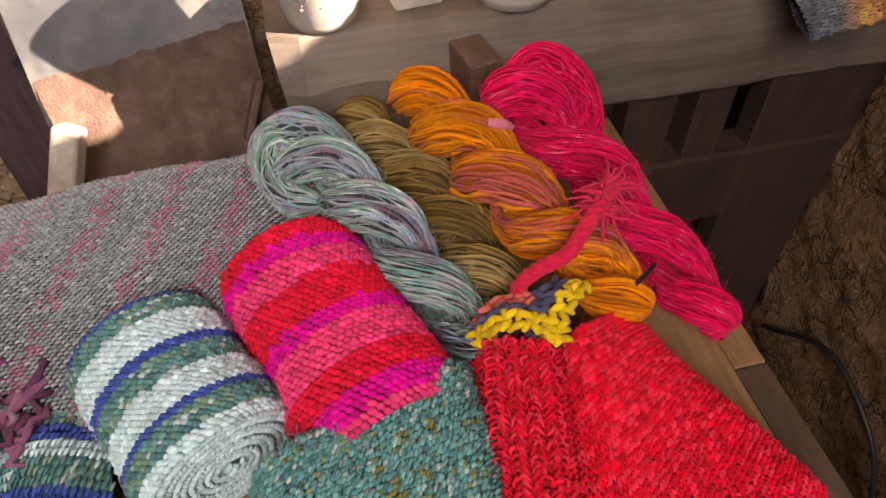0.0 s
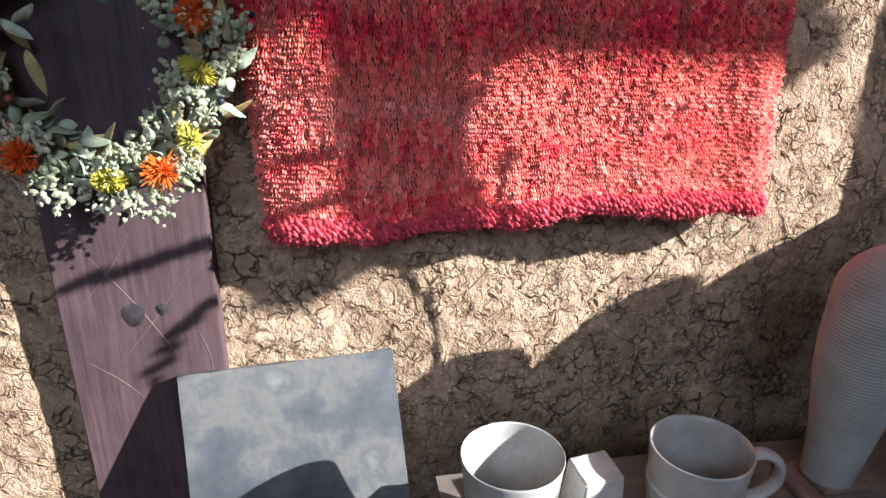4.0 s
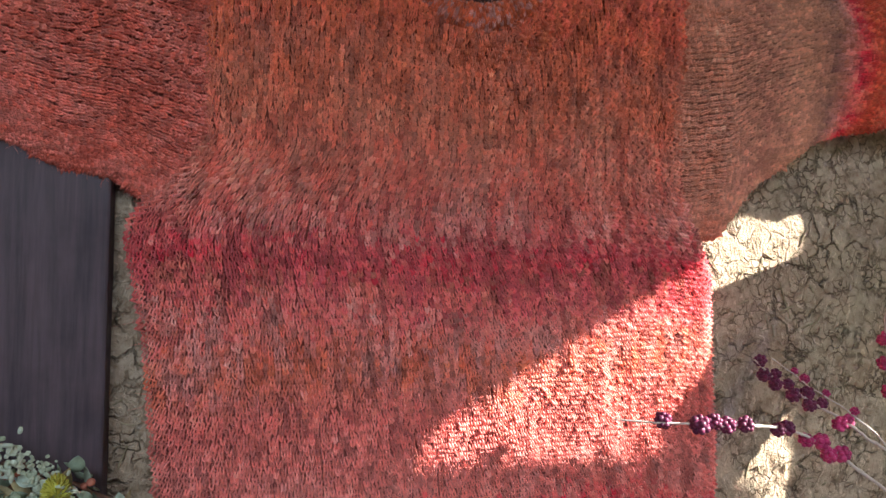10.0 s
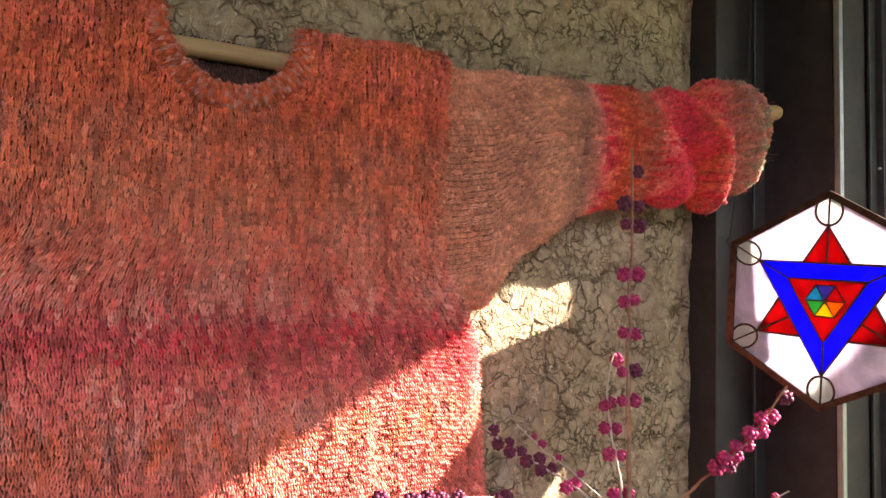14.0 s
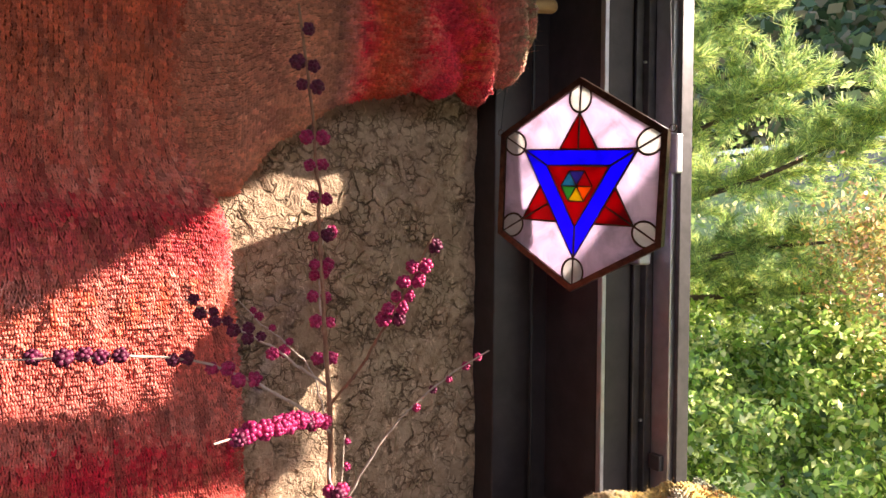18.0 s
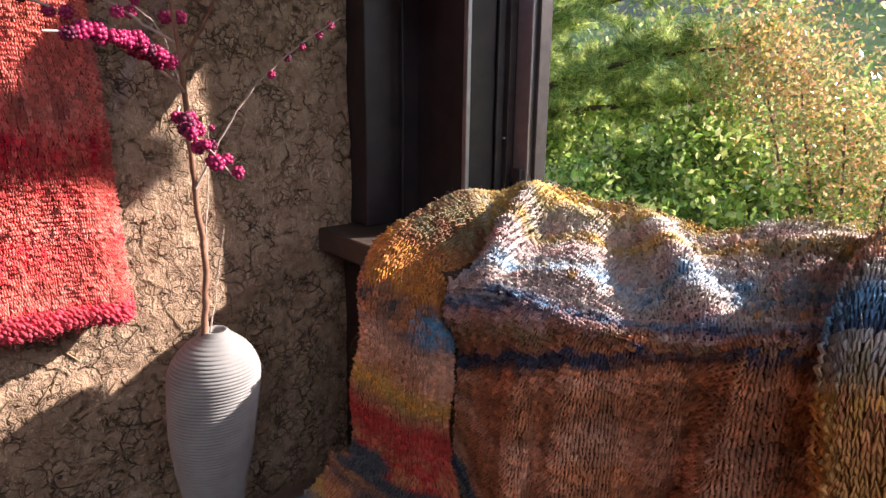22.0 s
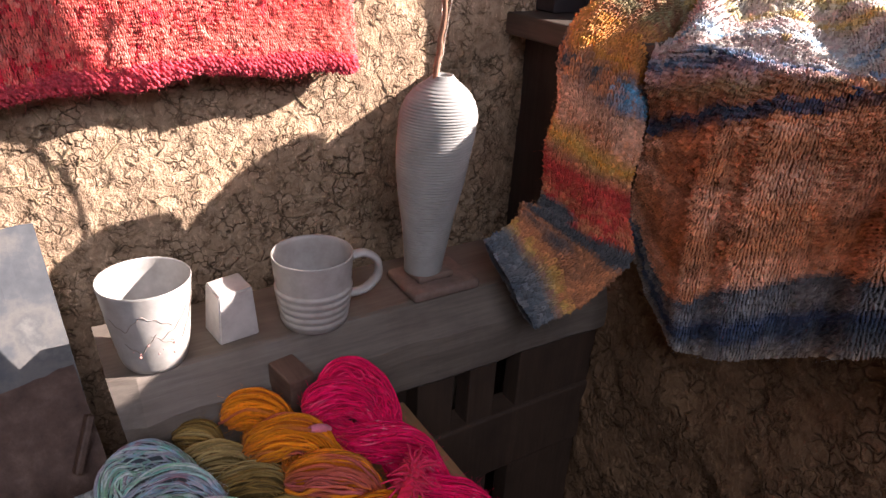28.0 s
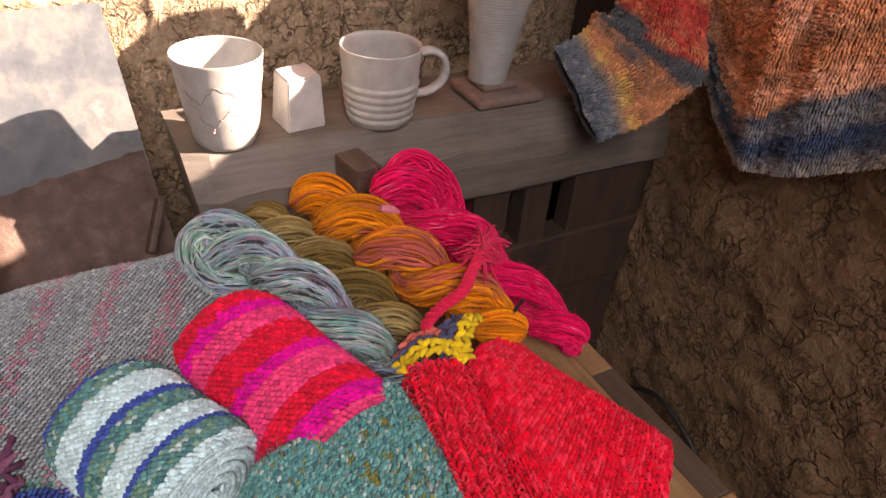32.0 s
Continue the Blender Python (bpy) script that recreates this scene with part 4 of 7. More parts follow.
    z = np.where((x > 0.530) & (v > 0.5), np.maximum(z, 0.989), z)
    return np.stack([x, y + edge_y * 0.4 * (1 - low), z], -1)


UMBER = (0.34, 0.155, 0.085)


def drape_col(u, v, P):
    n = len(u)
    y, x = -P[:, 1], P[:, 0]
    z = P[:, 2] + 0.016 * (fbm(u * 9, v * 9, 3, 2) - 0.5) + 0.010 * (vn(u * 60, v * 9, 13) - 0.5)
    hem, rib, line = (np.interp(y, DRAPE_Y, q) for q in (DRAPE_HEM, RIB_TOP, NAVY_LINE))
    run = np.where(v < 0.56, np.maximum(z - line, 0), np.maximum(np.interp(y, DRAPE_Y, DRAPE_BROW) - line, 0) + np.maximum(x - 0.516, 0) + 0.012 * (fbm(u * 8, v * 12, 33, 2) - 0.5))
    q = np.where(z < rib, (z - hem) / (rib - hem), 1 + (z - rib) / np.maximum(line - rib, 0.02))
    near = np.interp(y, [0.30, 0.40, 0.47, 0.56], [1.0, 0.75, 0.30, 0.12])
    run = run / 0.265
    run = np.where(run < 0.2 * near, run / near, run + 0.2 * (1 - near))
    q = np.where((q > 2) | (v >= 0.56), 2 + run, q)
    st = [0, 0.12, 0.35, 0.52, 0.70, 0.94, 1.03, 1.12, 1.20, 1.32, 1.45, 1.60, 1.70, 1.80, 1.88, 1.935, 1.96, 2.03, 2.07, 2.15, 2.21, 2.25, 2.30, 2.37, 2.45, 2.52, 2.60, 2.68, 2.76, 2.84, 2.92, 3.0]
    a = ramp(q, st, [(0.36, 0.32, 0.27), (0.28, 0.27, 0.25), NAVY, (0.10, 0.12, 0.16), (0.28, 0.28, 0.28), (0.15, 0.17, 0.20), PEACH, (0.62, 0.27, 0.14), UMBER, RUSTY, (0.60, 0.25, 0.12), PEACH, UMBER, (0.62, 0.27, 0.13), PEACH, RUSTY, (0.06, 0.07, 0.12), (0.05, 0.08, 0.13), UMBER, (0.34, 0.24, 0.13), PINK, NAVY, WHITE, (0.44, 0.30, 0.27), WHITE, SKY, WHITE, (0.50, 0.36, 0.34), OLIVE, WHITE, OLIVE, GOLD])
    b = ramp(q, st, [(0.26, 0.26, 0.25), (0.20, 0.21, 0.22), (0.06, 0.09, 0.13), NAVY, (0.20, 0.22, 0.25), (0.08, 0.10, 0.13), RUSTY, PEACH, RUSTY, UMBER, PEACH, UMBER, RUSTY, UMBER, RUSTY, UMBER, UMBER, NAVY, RUSTY, UMBER, UMBER, SKY, PINK, WHITE, SKY, WHITE, PINK, WHITE, GOLD, PINK, WHITE, OLIVE])
    front = (v < 0.56)
    k = 0.30 * vn(u * 17, v * 2.2, 5) + 0.48 * vn(u * 5, v * 34, 27) + 0.22 * vn(u * 70, v * 18, 7)
    k = np.where(front, k, 0.5 * vn(u * 22, v * 22, 9) + 0.5 * vn(u * 70, v * 40, 11))
    k = np.clip(2.6 * (k - 0.5) + 0.5 + rng.normal(0, 0.06, n), 0, 1)[:, None]
    c = a * (1 - k) + b * k
    spot = (vn(u * 26, v * 30, 15) > 0.74) & ~front
    alt = np.array([SKY, GOLD, WHITE, PINK, TEAL, RUSTY])[(vn(u * 9, v * 12, 19) * 5.99).astype(int)]
    c = np.where(spot[:, None] & (rng.random(n) < 0.45)[:, None], alt * 0.6 + c * 0.4, c)
    return np.clip(c * (rng.lognormal(0.10, 0.14, n) * (0.82 + 0.36 * vn(u * 48, v * 10, 23)))[:, None], 0, 1)


V, F, C = knit(drape_surface, 96, 124, drape_col, fat=0.235, depth=0.0042, sides=4, wild=0.07)
drape_front = tagged(emit("front", V, F, WOOL, drape, C, label="rust and navy striped knit with pale mohair top"), kind="stuff")
# under-sheet with the knit's own colours cut to 0.45, as gap shade
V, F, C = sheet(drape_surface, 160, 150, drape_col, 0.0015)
emit("gap_shade_sheet", V, F, WOOL, drape_front, C * 0.45)
V, F, C = fuzz(lambda u, v: drape_surface(u, 1 - v * v), 34000, 0.0056, lambda u, v, P: drape_col(u, 1 - v * v, P))
tagged(emit("fibre", V, F, WOOL, drape, C), kind="stuff")

ARM = spline([(0.690, -0.240, 1.030), (0.645, -0.225, 1.012), (0.590, -0.212, 1.000), (0.530, -0.218, 0.975), (0.500, -0.236, 0.91), (0.490, -0.240, 0.86), (0.486, -0.245, 0.81), (0.474, -0.252, 0.772), (0.450, -0.258, 0.750), (0.416, -0.263, 0.738), (0.376, -0.260, 0.722)], 200)
ARM_T = unit(np.gradient(ARM, axis=0))
ARM_B = unit(np.cross(ARM_T, np.array([-0.75, -0.62, 0.25])))
ARM_N = np.cross(ARM_B, ARM_T)


def arm_surface(u, v):
    """u round the arm, v from the shoulder to the cuff."""
    u, v = np.asarray(u, float), np.asarray(v, float)
    q = np.clip(v, 0, 1) * 199
    i = np.minimum(q.astype(int), 198)
    f = (q - i)[..., None]
    c, bt, nt = (a[i] * (1 - f) + a[i + 1] * f for a in (ARM, ARM_B, ARM_N))
    w = np.interp(v, [0, 0.12, 0.3, 0.5, 0.64, 0.74, 0.83, 0.91, 0.96, 1.0], [0.034, 0.042, 0.053, 0.049, 0.047, 0.053, 0.064, 0.060, 0.051, 0.050])
    d = np.interp(v, [0, 0.2, 0.35, 0.6, 0.85, 0.97, 1.0], [0.016, 0.018, 0.020, 0.020, 0.024, 0.020, 0.010])
    a = u * 2 * np.pi
    wr = 0.0035 * np.sin(v * 30 + 3 * np.cos(a)) + 0.006 * (fbm(u * 5, v * 9, 51, 2) - 0.5) + 0.006 * np.sin(v * 58) * np.clip((v - 0.68) / 0.1, 0, 1) * np.clip((0.9 - v) / 0.1, 0, 1)
    wr = wr + 0.004 * np.cos(5 * a + v * 5) * np.clip(v / 0.3, 0, 1)
    return c + bt * ((w + wr) * np.cos(a))[..., None] + nt * ((d + wr) * np.sin(a))[..., None]


def arm_col(u, v, P):
    n = len(u)
    s = v + 0.012 * (vn(u * 7, v * 20, 3) - 0.5)
    st = [0, 0.10, 0.18, 0.24, 0.30, 0.335, 0.36, 0.385, 0.40, 0.45, 0.55, 0.62, 0.66, 0.72, 0.75, 0.78, 0.82, 0.88, 0.92, 0.955, 1.0]
    a = ramp(s, st, [OLIVE, GOLD, OLIVE, PEACH, RUSTY, (0.6, 0.30, 0.12), RUSTY, (0.16, 0.16, 0.17), PEACH, PEACH, PEACH, (0.76, 0.34, 0.06), (0.78, 0.38, 0.05), (0.55, 0.07, 0.05), (0.55, 0.05, 0.05), (0.07, 0.08, 0.06), RUSTY, RUSTY, RUSTY, (0.14, 0.17, 0.19), (0.10, 0.13, 0.16)])
    b = ramp(s, st, [GOLD, OLIVE, WHITE, RUSTY, (0.6, 0.28, 0.2), GOLD, RUSTY, GREY, PEACH, RUSTY, RUSTY, RUSTY, (0.42, 0.07, 0.06), RUSTY, RUSTY, TEAL, BROWN, BROWN, GOLD, (0.20, 0.22, 0.24), (0.24, 0.25, 0.26)])
    zs = [0.66, 0.770, 0.777, 0.792, 0.799, 0.840, 0.856, 0.872, 0.890, 0.924, 0.937, 0.958, 0.975, 1.005, 1.025]
    red_, slate_, amber_ = (0.58, 0.06, 0.05), (0.10, 0.11, 0.12), (0.78, 0.36, 0.06)
    zq = P[:, 2] + 0.25 * (P[:, 0] - 0.46) - 0.38 * (P[:, 1] + 0.245) + 0.008 * (vn(u * 9, v * 30, 4) - 0.5)
    low = ramp(zq, zs, [RUSTY, RUSTY, slate_, slate_, red_, red_, RUSTY, amber_, PEACH, PEACH, slate_, slate_, RUSTY, amber_, OLIVE])
    low2 = ramp(zq, zs, [UMBER, UMBER, slate_, slate_, RUSTY, red_, UMBER, GOLD, RUSTY, (0.70, 0.42, 0.28), RUSTY, RUSTY, amber_, RUSTY, UMBER])
    hang = ((v > 0.16) & (v < 0.90))[:, None]
    a, b = np.where(hang, low, a), np.where(hang, low2, b)
    k = np.clip(1.4 * (vn(u * 30, v * 60, 5) - 0.2) + rng.normal(0, 0.2, n), 0, 1)[:, None]
    c = a * (1 - k) + b * k
    blue = np.clip((-P[:, 1] - 0.252) / 0.022 + rng.normal(0, 0.25, n), 0, 1) * np.clip(1.5 - np.abs(zq - 0.950) / 0.014, 0, 1) * hang[:, 0]
    c = c * (1 - blue[:, None]) + np.array((0.13, 0.40, 0.62)) * blue[:, None]
    return np.clip(c * rng.lognormal(-0.08, 0.15, n)[:, None], 0, 1)


CLOSED.add(arm_surface)
V, F, C = knit(arm_surface, 58, 140, arm_col, fat=0.25, depth=0.0030, sides=4, width=0.0044)
drape_sleeve = tagged(emit("sleeve", V, F, WOOL, drape, C, label="rust, gold and crimson striped sleeve with slate cuff"), kind="stuff")
# sleeve under-sheet, dimmed to stand for shade in the stitch gaps
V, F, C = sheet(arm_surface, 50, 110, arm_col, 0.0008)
emit("sleeve_gap_shade", V, F, WOOL, drape_sleeve, C * 0.65)
V, F, C = fuzz(arm_surface, 15000, 0.0045, arm_col)
tagged(emit("fibre", V, F, WOOL, drape, C), kind="stuff")

# far sleeve lying back on the sill
FAR = spline([(0.725, -0.635, 1.044), (0.650, -0.650, 1.056), (0.580, -0.662, 1.054), (0.525, -0.676, 1.028), (0.502, -0.688, 0.970), (0.494, -0.698, 0.90), (0.494, -0.705, 0.81)], 120)
FT = unit(np.gradient(FAR, axis=0))
FB = unit(np.cross(FT, np.array([-0.7, -0.5, 0.3])))
FN = np.cross(FB, FT)


def far_arm(u, v):
    u, v = np.asarray(u, float), np.asarray(v, float)
    q = np.clip(v, 0, 1) * 119
    i = np.minimum(q.astype(int), 118)
    f = (q - i)[..., None]
    c, bt, nt = (a[i] * (1 - f) + a[i + 1] * f for a in (FAR, FB, FN))
    a = u * 2 * np.pi
    wr = 0.006 * (fbm(u * 5, v * 9, 57, 2) - 0.5)
    return c + bt * ((0.048 + wr) * np.cos(a))[..., None] + nt * ((0.024 + wr) * np.sin(a))[..., None]


def far_col(u, v, P):
    n = len(u)
    st = [0, 0.12, 0.22, 0.30, 0.36, 0.41, 0.43, 0.47, 0.485, 0.505, 0.53, 0.70, 0.85, 1.0]
    q = v + 0.02 * (vn(u * 9, v * 30, 4) - 0.5)
    a = ramp(q, st, [OLIVE, GREY, GOLD, PEACH, WHITE, WHITE, SKY, SKY, GREY, GREY, GOLD, RUSTY, GOLD, RUSTY])
    b = ramp(q, st, [GOLD, OLIVE, PEACH, GOLD, PEACH, GREY, SKY, NAVY, WHITE, OLIVE, RUSTY, GOLD, RUSTY, UMBER])
    k = np.clip(1.8 * (vn(u * 30, v * 40, 5) - 0.5) + 0.5 + rng.normal(0, 0.2, n), 0, 1)[:, None]
    return np.clip((a * (1 - k) + b * k) * rng.lognormal(0, 0.22, n)[:, None], 0, 1)


CLOSED.add(far_arm)
# the sheet joined in here is dimmed too, as shade between stitches
V, F, C = joined(knit(far_arm, 54, 104, far_col, fat=0.25, depth=0.0026, width=0.0046), sheet(far_arm, 40, 60, lambda u, v, P: far_col(u, v, P) * 0.65, 0.0006), fuzz(far_arm, 7000, 0.005, far_col))
tagged(emit("sleeve", V, F, WOOL, drape, C, label="gold and rust sleeve folded on the sill"), kind="stuff")

# ---- textiles on the table ----
TOP = 0.5905


def bilinear(A, B, C_, D, u, v):
    A, B, C_, D = (np.array(p, float) for p in (A, B, C_, D))
    u, v = np.asarray(u, float)[..., None], np.asarray(v, float)[..., None]
    return (A * (1 - u) + B * u) * (1 - v) + (D * (1 - u) + C_ * u) * v


# grey shawl
def shawl(u, v):
    P = bilinear((-0.43, -0.47, 0), (-0.05, -0.52, 0), (-0.035, -0.262, 0), (-0.40, -0.272, 0), u, v)
    x, y = P[..., 0], P[..., 1]
    rise = np.clip((np.asarray(v) - 0.0) / 0.55, 0, 1)
    nose = np.clip((1 - np.asarray(v)) / 0.16, 0, 1)
    side = np.clip((1.0 - np.asarray(u)) / 0.1, 0, 1)
    z = TOP + 0.004 + (0.018 + 0.036 * np.sin(rise * np.pi * 0.5)) * np.sqrt(np.clip(nose * (2 - nose), 0, 1)) * (0.5 + 0.5 * np.sqrt(np.clip(side * (2 - side), 0, 1)))
    z = z + 0.010 * (fbm(x * 14, y * 14, 61, 2) - 0.5) - 0.012 * np.clip((-0.17 - x) / 0.2, 0, 1)
    return np.stack([x, y, z], -1)


def shawl_col(u, v, P):
    n = len(u)
    k = P[:, 0] * 0.93 - (P[:, 1] + 0.3) * 0.36
    base = mixed(np.tile((0.27, 0.32, 0.33), (n, 1)), np.tile((0.35, 0.40, 0.41), (n, 1)), n, 0.45)
    band = np.clip(1.5 - np.abs((k + 0.5) % 0.046 - 0.023) / 0.0065, 0, 1) * (0.55 + 0.6 * vn(P[:, 1] * 30, k * 60, 8))
    c = np.where((rng.random(n) < 0.72 * band)[:, None], np.array((0.42, 0.225, 0.285)), base)
    return np.clip(c * rng.lognormal(0, 0.10, n)[:, None], 0, 1)


sh = thing("woven_shawl", "grey woven wool shawl with faint pink stripes and plum fringe", "shawl")
V, F, C = grains(shawl, 88, 92, shawl_col, lean=0.36, length=0.30, fat=0.27, depth=0.0018, wild=0.05, sides=5, plump=True)
tagged(emit("weave", V, F, COTTON, sh, C, label="grey and pink woven face"), kind="stuff")
V, F, C = sheet(shawl, 60, 60, lambda u, v, P: np.tile((0.125, 0.130, 0.132), (len(u), 1)), 0.0010)
emit("ground", V, F, COTTON, sh, C)
V, F, C = fuzz(shawl, 5000, 0.003, shawl_col)
tagged(emit("fibre", V, F, WOOL, sh, C), kind="stuff")
# plum fringe with knots
fr = []
for k in range(60):
    x, y = rng.uniform(-0.285, -0.195), rng.uniform(-0.475, -0.385)
    a = rng.uniform(-0.6, 0.6) - 2.1
    p = np.stack([x + np.cos(a) * np.linspace(0, 0.035, 8) + rng.normal(0, 0.0022, 8), y + np.sin(a) * np.linspace(0, 0.035, 8) + rng.normal(0, 0.0022, 8), TOP + 0.030 + 0.012 * rng.random() + 0.006 * np.sin(np.linspace(0, np.pi, 8))], -1)
    fr.append(p)
fr = np.stack(fr)
tone = np.array([(0.13, 0.04, 0.09), (0.24, 0.09, 0.16), (0.09, 0.05, 0.08), (0.30, 0.16, 0.22)])[rng.integers(0, 4, 60)]
V, F, own = tubes(fr, 0.0026 * np.array([0.7, 1, 0.8, 1.1, 0.8, 1.1, 0.9, 0.6]), 7)
tagged(emit("fringe", V, F, WOOL, sh, tone[own], label="plum knotted fringe"), kind="stuff")


# rolled scarves
def make_roll(A, B, a, b, zc, layers=4):
    A, B = np.array(A, float), np.array(B, float)
    ax = (B - A) / np.linalg.norm(B - A)
    sd = np.array([-ax[1], ax[0]])
    sd = sd if sd[0] > 0 else -sd

    def S(u, v):
        """u round the roll over the top, v along the axis."""
        u, v = np.asarray(u, float), np.asarray(v, float)
        t = np.pi * (1.16 - 1.32 * u)
        lump = 1 + 0.05 * (fbm(u * 4, v * 3, 71, 2) - 0.5) + 0.02 * np.sin(v * 9)
        end = 1 - 0.06 * np.clip(np.abs(v - 0.5) * 2 - 0.86, 0, 1) / 0.14
        cx = A[0] + (B[0] - A[0]) * v + sd[0] * a * np.cos(t) * lump * end
        cy = A[1] + (B[1] - A[1]) * v + sd[1] * a * np.cos(t) * lump * end
        return np.stack([cx, cy, zc + b * np.sin(t) * lump * end], -1)

    def spiral(wall, turns):
        """Coiled edge at the near end."""
        n = 220
        t = np.linspace(0, turns * 2 * np.pi, n)
        k = 1 - t / (turns * 2 * np.pi) * 0.86
        rows = []
        for dv, dr in ((-0.06, 0.5), (0.006, 0.5), (0.012, 0.0), (0.006, -0.5), (-0.06, -0.5)):
            kk = k + dr * wall / a
            e = B + ax * (dv * np.linalg.norm(B - A))
            rows.append(np.stack([e[0] + sd[0] * a * 0.93 * np.cos(t) * kk, e[1] + sd[1] * a * 0.93 * np.cos(t) * kk, zc + b * 0.93 * np.sin(t) * kk], -1))
        P = np.stack(rows, 1)
        i = np.arange(n * 5).reshape(n, 5)
        return P.reshape(-1, 3), np.stack([i[:-1, :-1], i[1:, :-1], i[1:, 1:], i[:-1, 1:]], -1).reshape(-1, 4), t.repeat(5)
    return S, spiral


def stripes(x, widths, tones):
    e = np.cumsum(widths)
    return np.array(tones)[np.clip(np.searchsorted(e, np.asarray(x) % e[-1]), 0, len(tones) - 1)]


pink = thing("rolled_pink_scarf", "rolled scarf woven in red, pink and magenta stripes", "scarf")
PS, _ = make_roll((-0.053, -0.394), (-0.003, -0.541), 0.048, 0.041, 0.633)


RED_T, MAG_T, PNK_T = (0.74, 0.012, 0.045), (0.72, 0.005, 0.28), (0.80, 0.055, 0.19)


def pink_col(u, v, P):
    n = len(u)
    s = v + 0.004 * rng.normal(0, 1, n)
    c = stripes(s, [0.11, 0.075, 0.135, 0.035, 0.135, 0.085, 0.16, 0.03, 0.095, 0.085, 0.08, 0.12], [RED_T, MAG_T, PNK_T, RED_T, RED_T, MAG_T, PNK_T, RED_T, RED_T, MAG_T, PNK_T, RED_T])
    return np.clip(c * rng.lognormal(0, 0.14, n)[:, None], 0, 1)


V, F, C = grains(PS, 44, 42, pink_col, lean=0.34, length=0.42, fat=0.50, depth=0.0016, sides=6, wild=0.05, plump=True)
tagged(emit("weave", V, F, COTTON, pink, C, label="plump red, pink and magenta stitches"), kind="stuff")
V, F, C = sheet(PS, 50, 40, lambda u, v, P: np.tile((0.60, 0.008, 0.075), (len(u), 1)), 0.0003)
emit("ground", V, F, COTTON, pink, C)
p = spline([(-0.100, -0.398, 0.622), (-0.108, -0.400, 0.620), (-0.114, -0.396, 0.618)], 8)[None] + rng.normal(0, 0.0015, (9, 1, 3))
V, F, own = tubes(p, 0.0016, 5)
emit("tassel", V, F, COTTON, pink, np.tile((0.58, 0.006, 0.16), (len(V), 1)))
V, F, C = fuzz(PS, 2500, 0.003, pink_col)
tagged(emit("fibre", V, F, WOOL, pink, C), kind="stuff")

white = thing("rolled_white_scarf", "rolled scarf woven in white, green and blue stripes", "scarf")
WS, WSP = make_roll((-0.147, -0.436), (-0.098, -0.531), 0.045, 0.040, 0.631)
W_T, G_T, B_T = (0.52, 0.73, 0.75), (0.10, 0.24, 0.22), (0.045, 0.09, 0.36)


def white_col(u, v, P):
    n = len(u)
    c = stripes(v, [0.05, 0.12, 0.20, 0.055, 0.16, 0.17, 0.05, 0.125, 0.15], [B_T, G_T, W_T, B_T, G_T, W_T, B_T, G_T, W_T])
    g = (c[:, 1] < 0.25) & (c[:, 2] < 0.25)
    pick = np.array([(0.09, 0.26, 0.25), (0.15, 0.29, 0.20), (0.06, 0.18, 0.19), (0.40, 0.52, 0.50)])[rng.choice(4, n, p=[0.42, 0.26, 0.20, 0.12])]
    c = np.where(g[:, None], pick, c)
    return np.clip(c * rng.lognormal(0, 0.14, n)[:, None], 0, 1)


V, F, C = grains(WS, 42, 46, white_col, lean=0.40, length=0.44, fat=0.47, depth=0.0014, sides=6, wild=0.05, plump=True)
tagged(emit("weave", V, F, COTTON, white, C, label="white stitches with green and blue bands"), kind="stuff")
# stitch colours repeated darker underneath, as shade in the gaps
V, F, C = sheet(WS, 50, 40, lambda u, v, P: white_col(u, v, P) * 0.7, 0.0005)
emit("ground", V, F, COTTON, white, C)
V, F, t = WSP(0.0080, 4.0)
coil = V.reshape(-1, 5, 3)
mid, out = coil[:, 2], unit(coil[:, 1] - coil[:, 3])
far = np.concatenate([[0], np.cumsum(np.linalg.norm(np.diff(mid, axis=0), axis=1))])
at = np.arange(0.0, far[-1], 0.0031)
mid, out = (np.stack([np.interp(at, far, q[:, i]) for i in range(3)], -1) for q in (mid, out))
run = unit(np.gradient(mid, axis=0))
beads = np.concatenate([np.stack([mid + out * q * (0.0021 + w * 0.0013) + run * w * 0.0019 + rng.normal(0, 0.0002, mid.shape) for w in (-1, 0, 1)], 1) for q in (-1, 1)])
cc = np.where((rng.random(len(V)) < 0.5)[:, None], np.array(W_T) * 0.95, np.array(W_T) * 0.8)
coiled = emit("coiled_end", V, F, COTTON, white, cc, label="coiled white edge")
V, F, own = tubes(beads, 0.0018 * np.array([0.6, 1.0, 0.6]), 6)
tagged(emit("edge_stitches", V, F, COTTON, coiled, np.clip(np.array(W_T) * rng.lognormal(-0.1, 0.12, len(beads))[own][:, None], 0, 1)), kind="stuff")
V, F, C = fuzz(WS, 2500, 0.003, white_col)
tagged(emit("fibre", V, F, WOOL, white, C), kind="stuff")
tail = lambda u, v: bilinear((-0.262, -0.57, TOP + 0.004), (-0.165, -0.60, TOP + 0.01), (-0.168, -0.462, TOP + 0.03), (-0.236, -0.452, TOP + 0.012), u, v) + np.stack([0 * u, 0 * u, 0.016 * np.sin(np.asarray(u) * np.pi) + 0.004 * np.sin(np.asarray(v) * 11)], -1)
# the tail's under-sheet is halved in colour for gap shade
V, F, C = joined(grains(tail, 24, 26, lambda u, v, P: white_col(u, (v * 0.9 + 0.3) % 1, P), lean=0.4, length=0.42, fat=0.36, depth=0.0013, sides=5, wild=0.12), sheet(tail, 30, 30, lambda u, v, P: white_col(u, (v * 0.9 + 0.3) % 1, P) * 0.5, 0.001))
tagged(emit("tail", V, F, COTTON, white, C, label="loose end with dark blue and green bands"), kind="stuff")
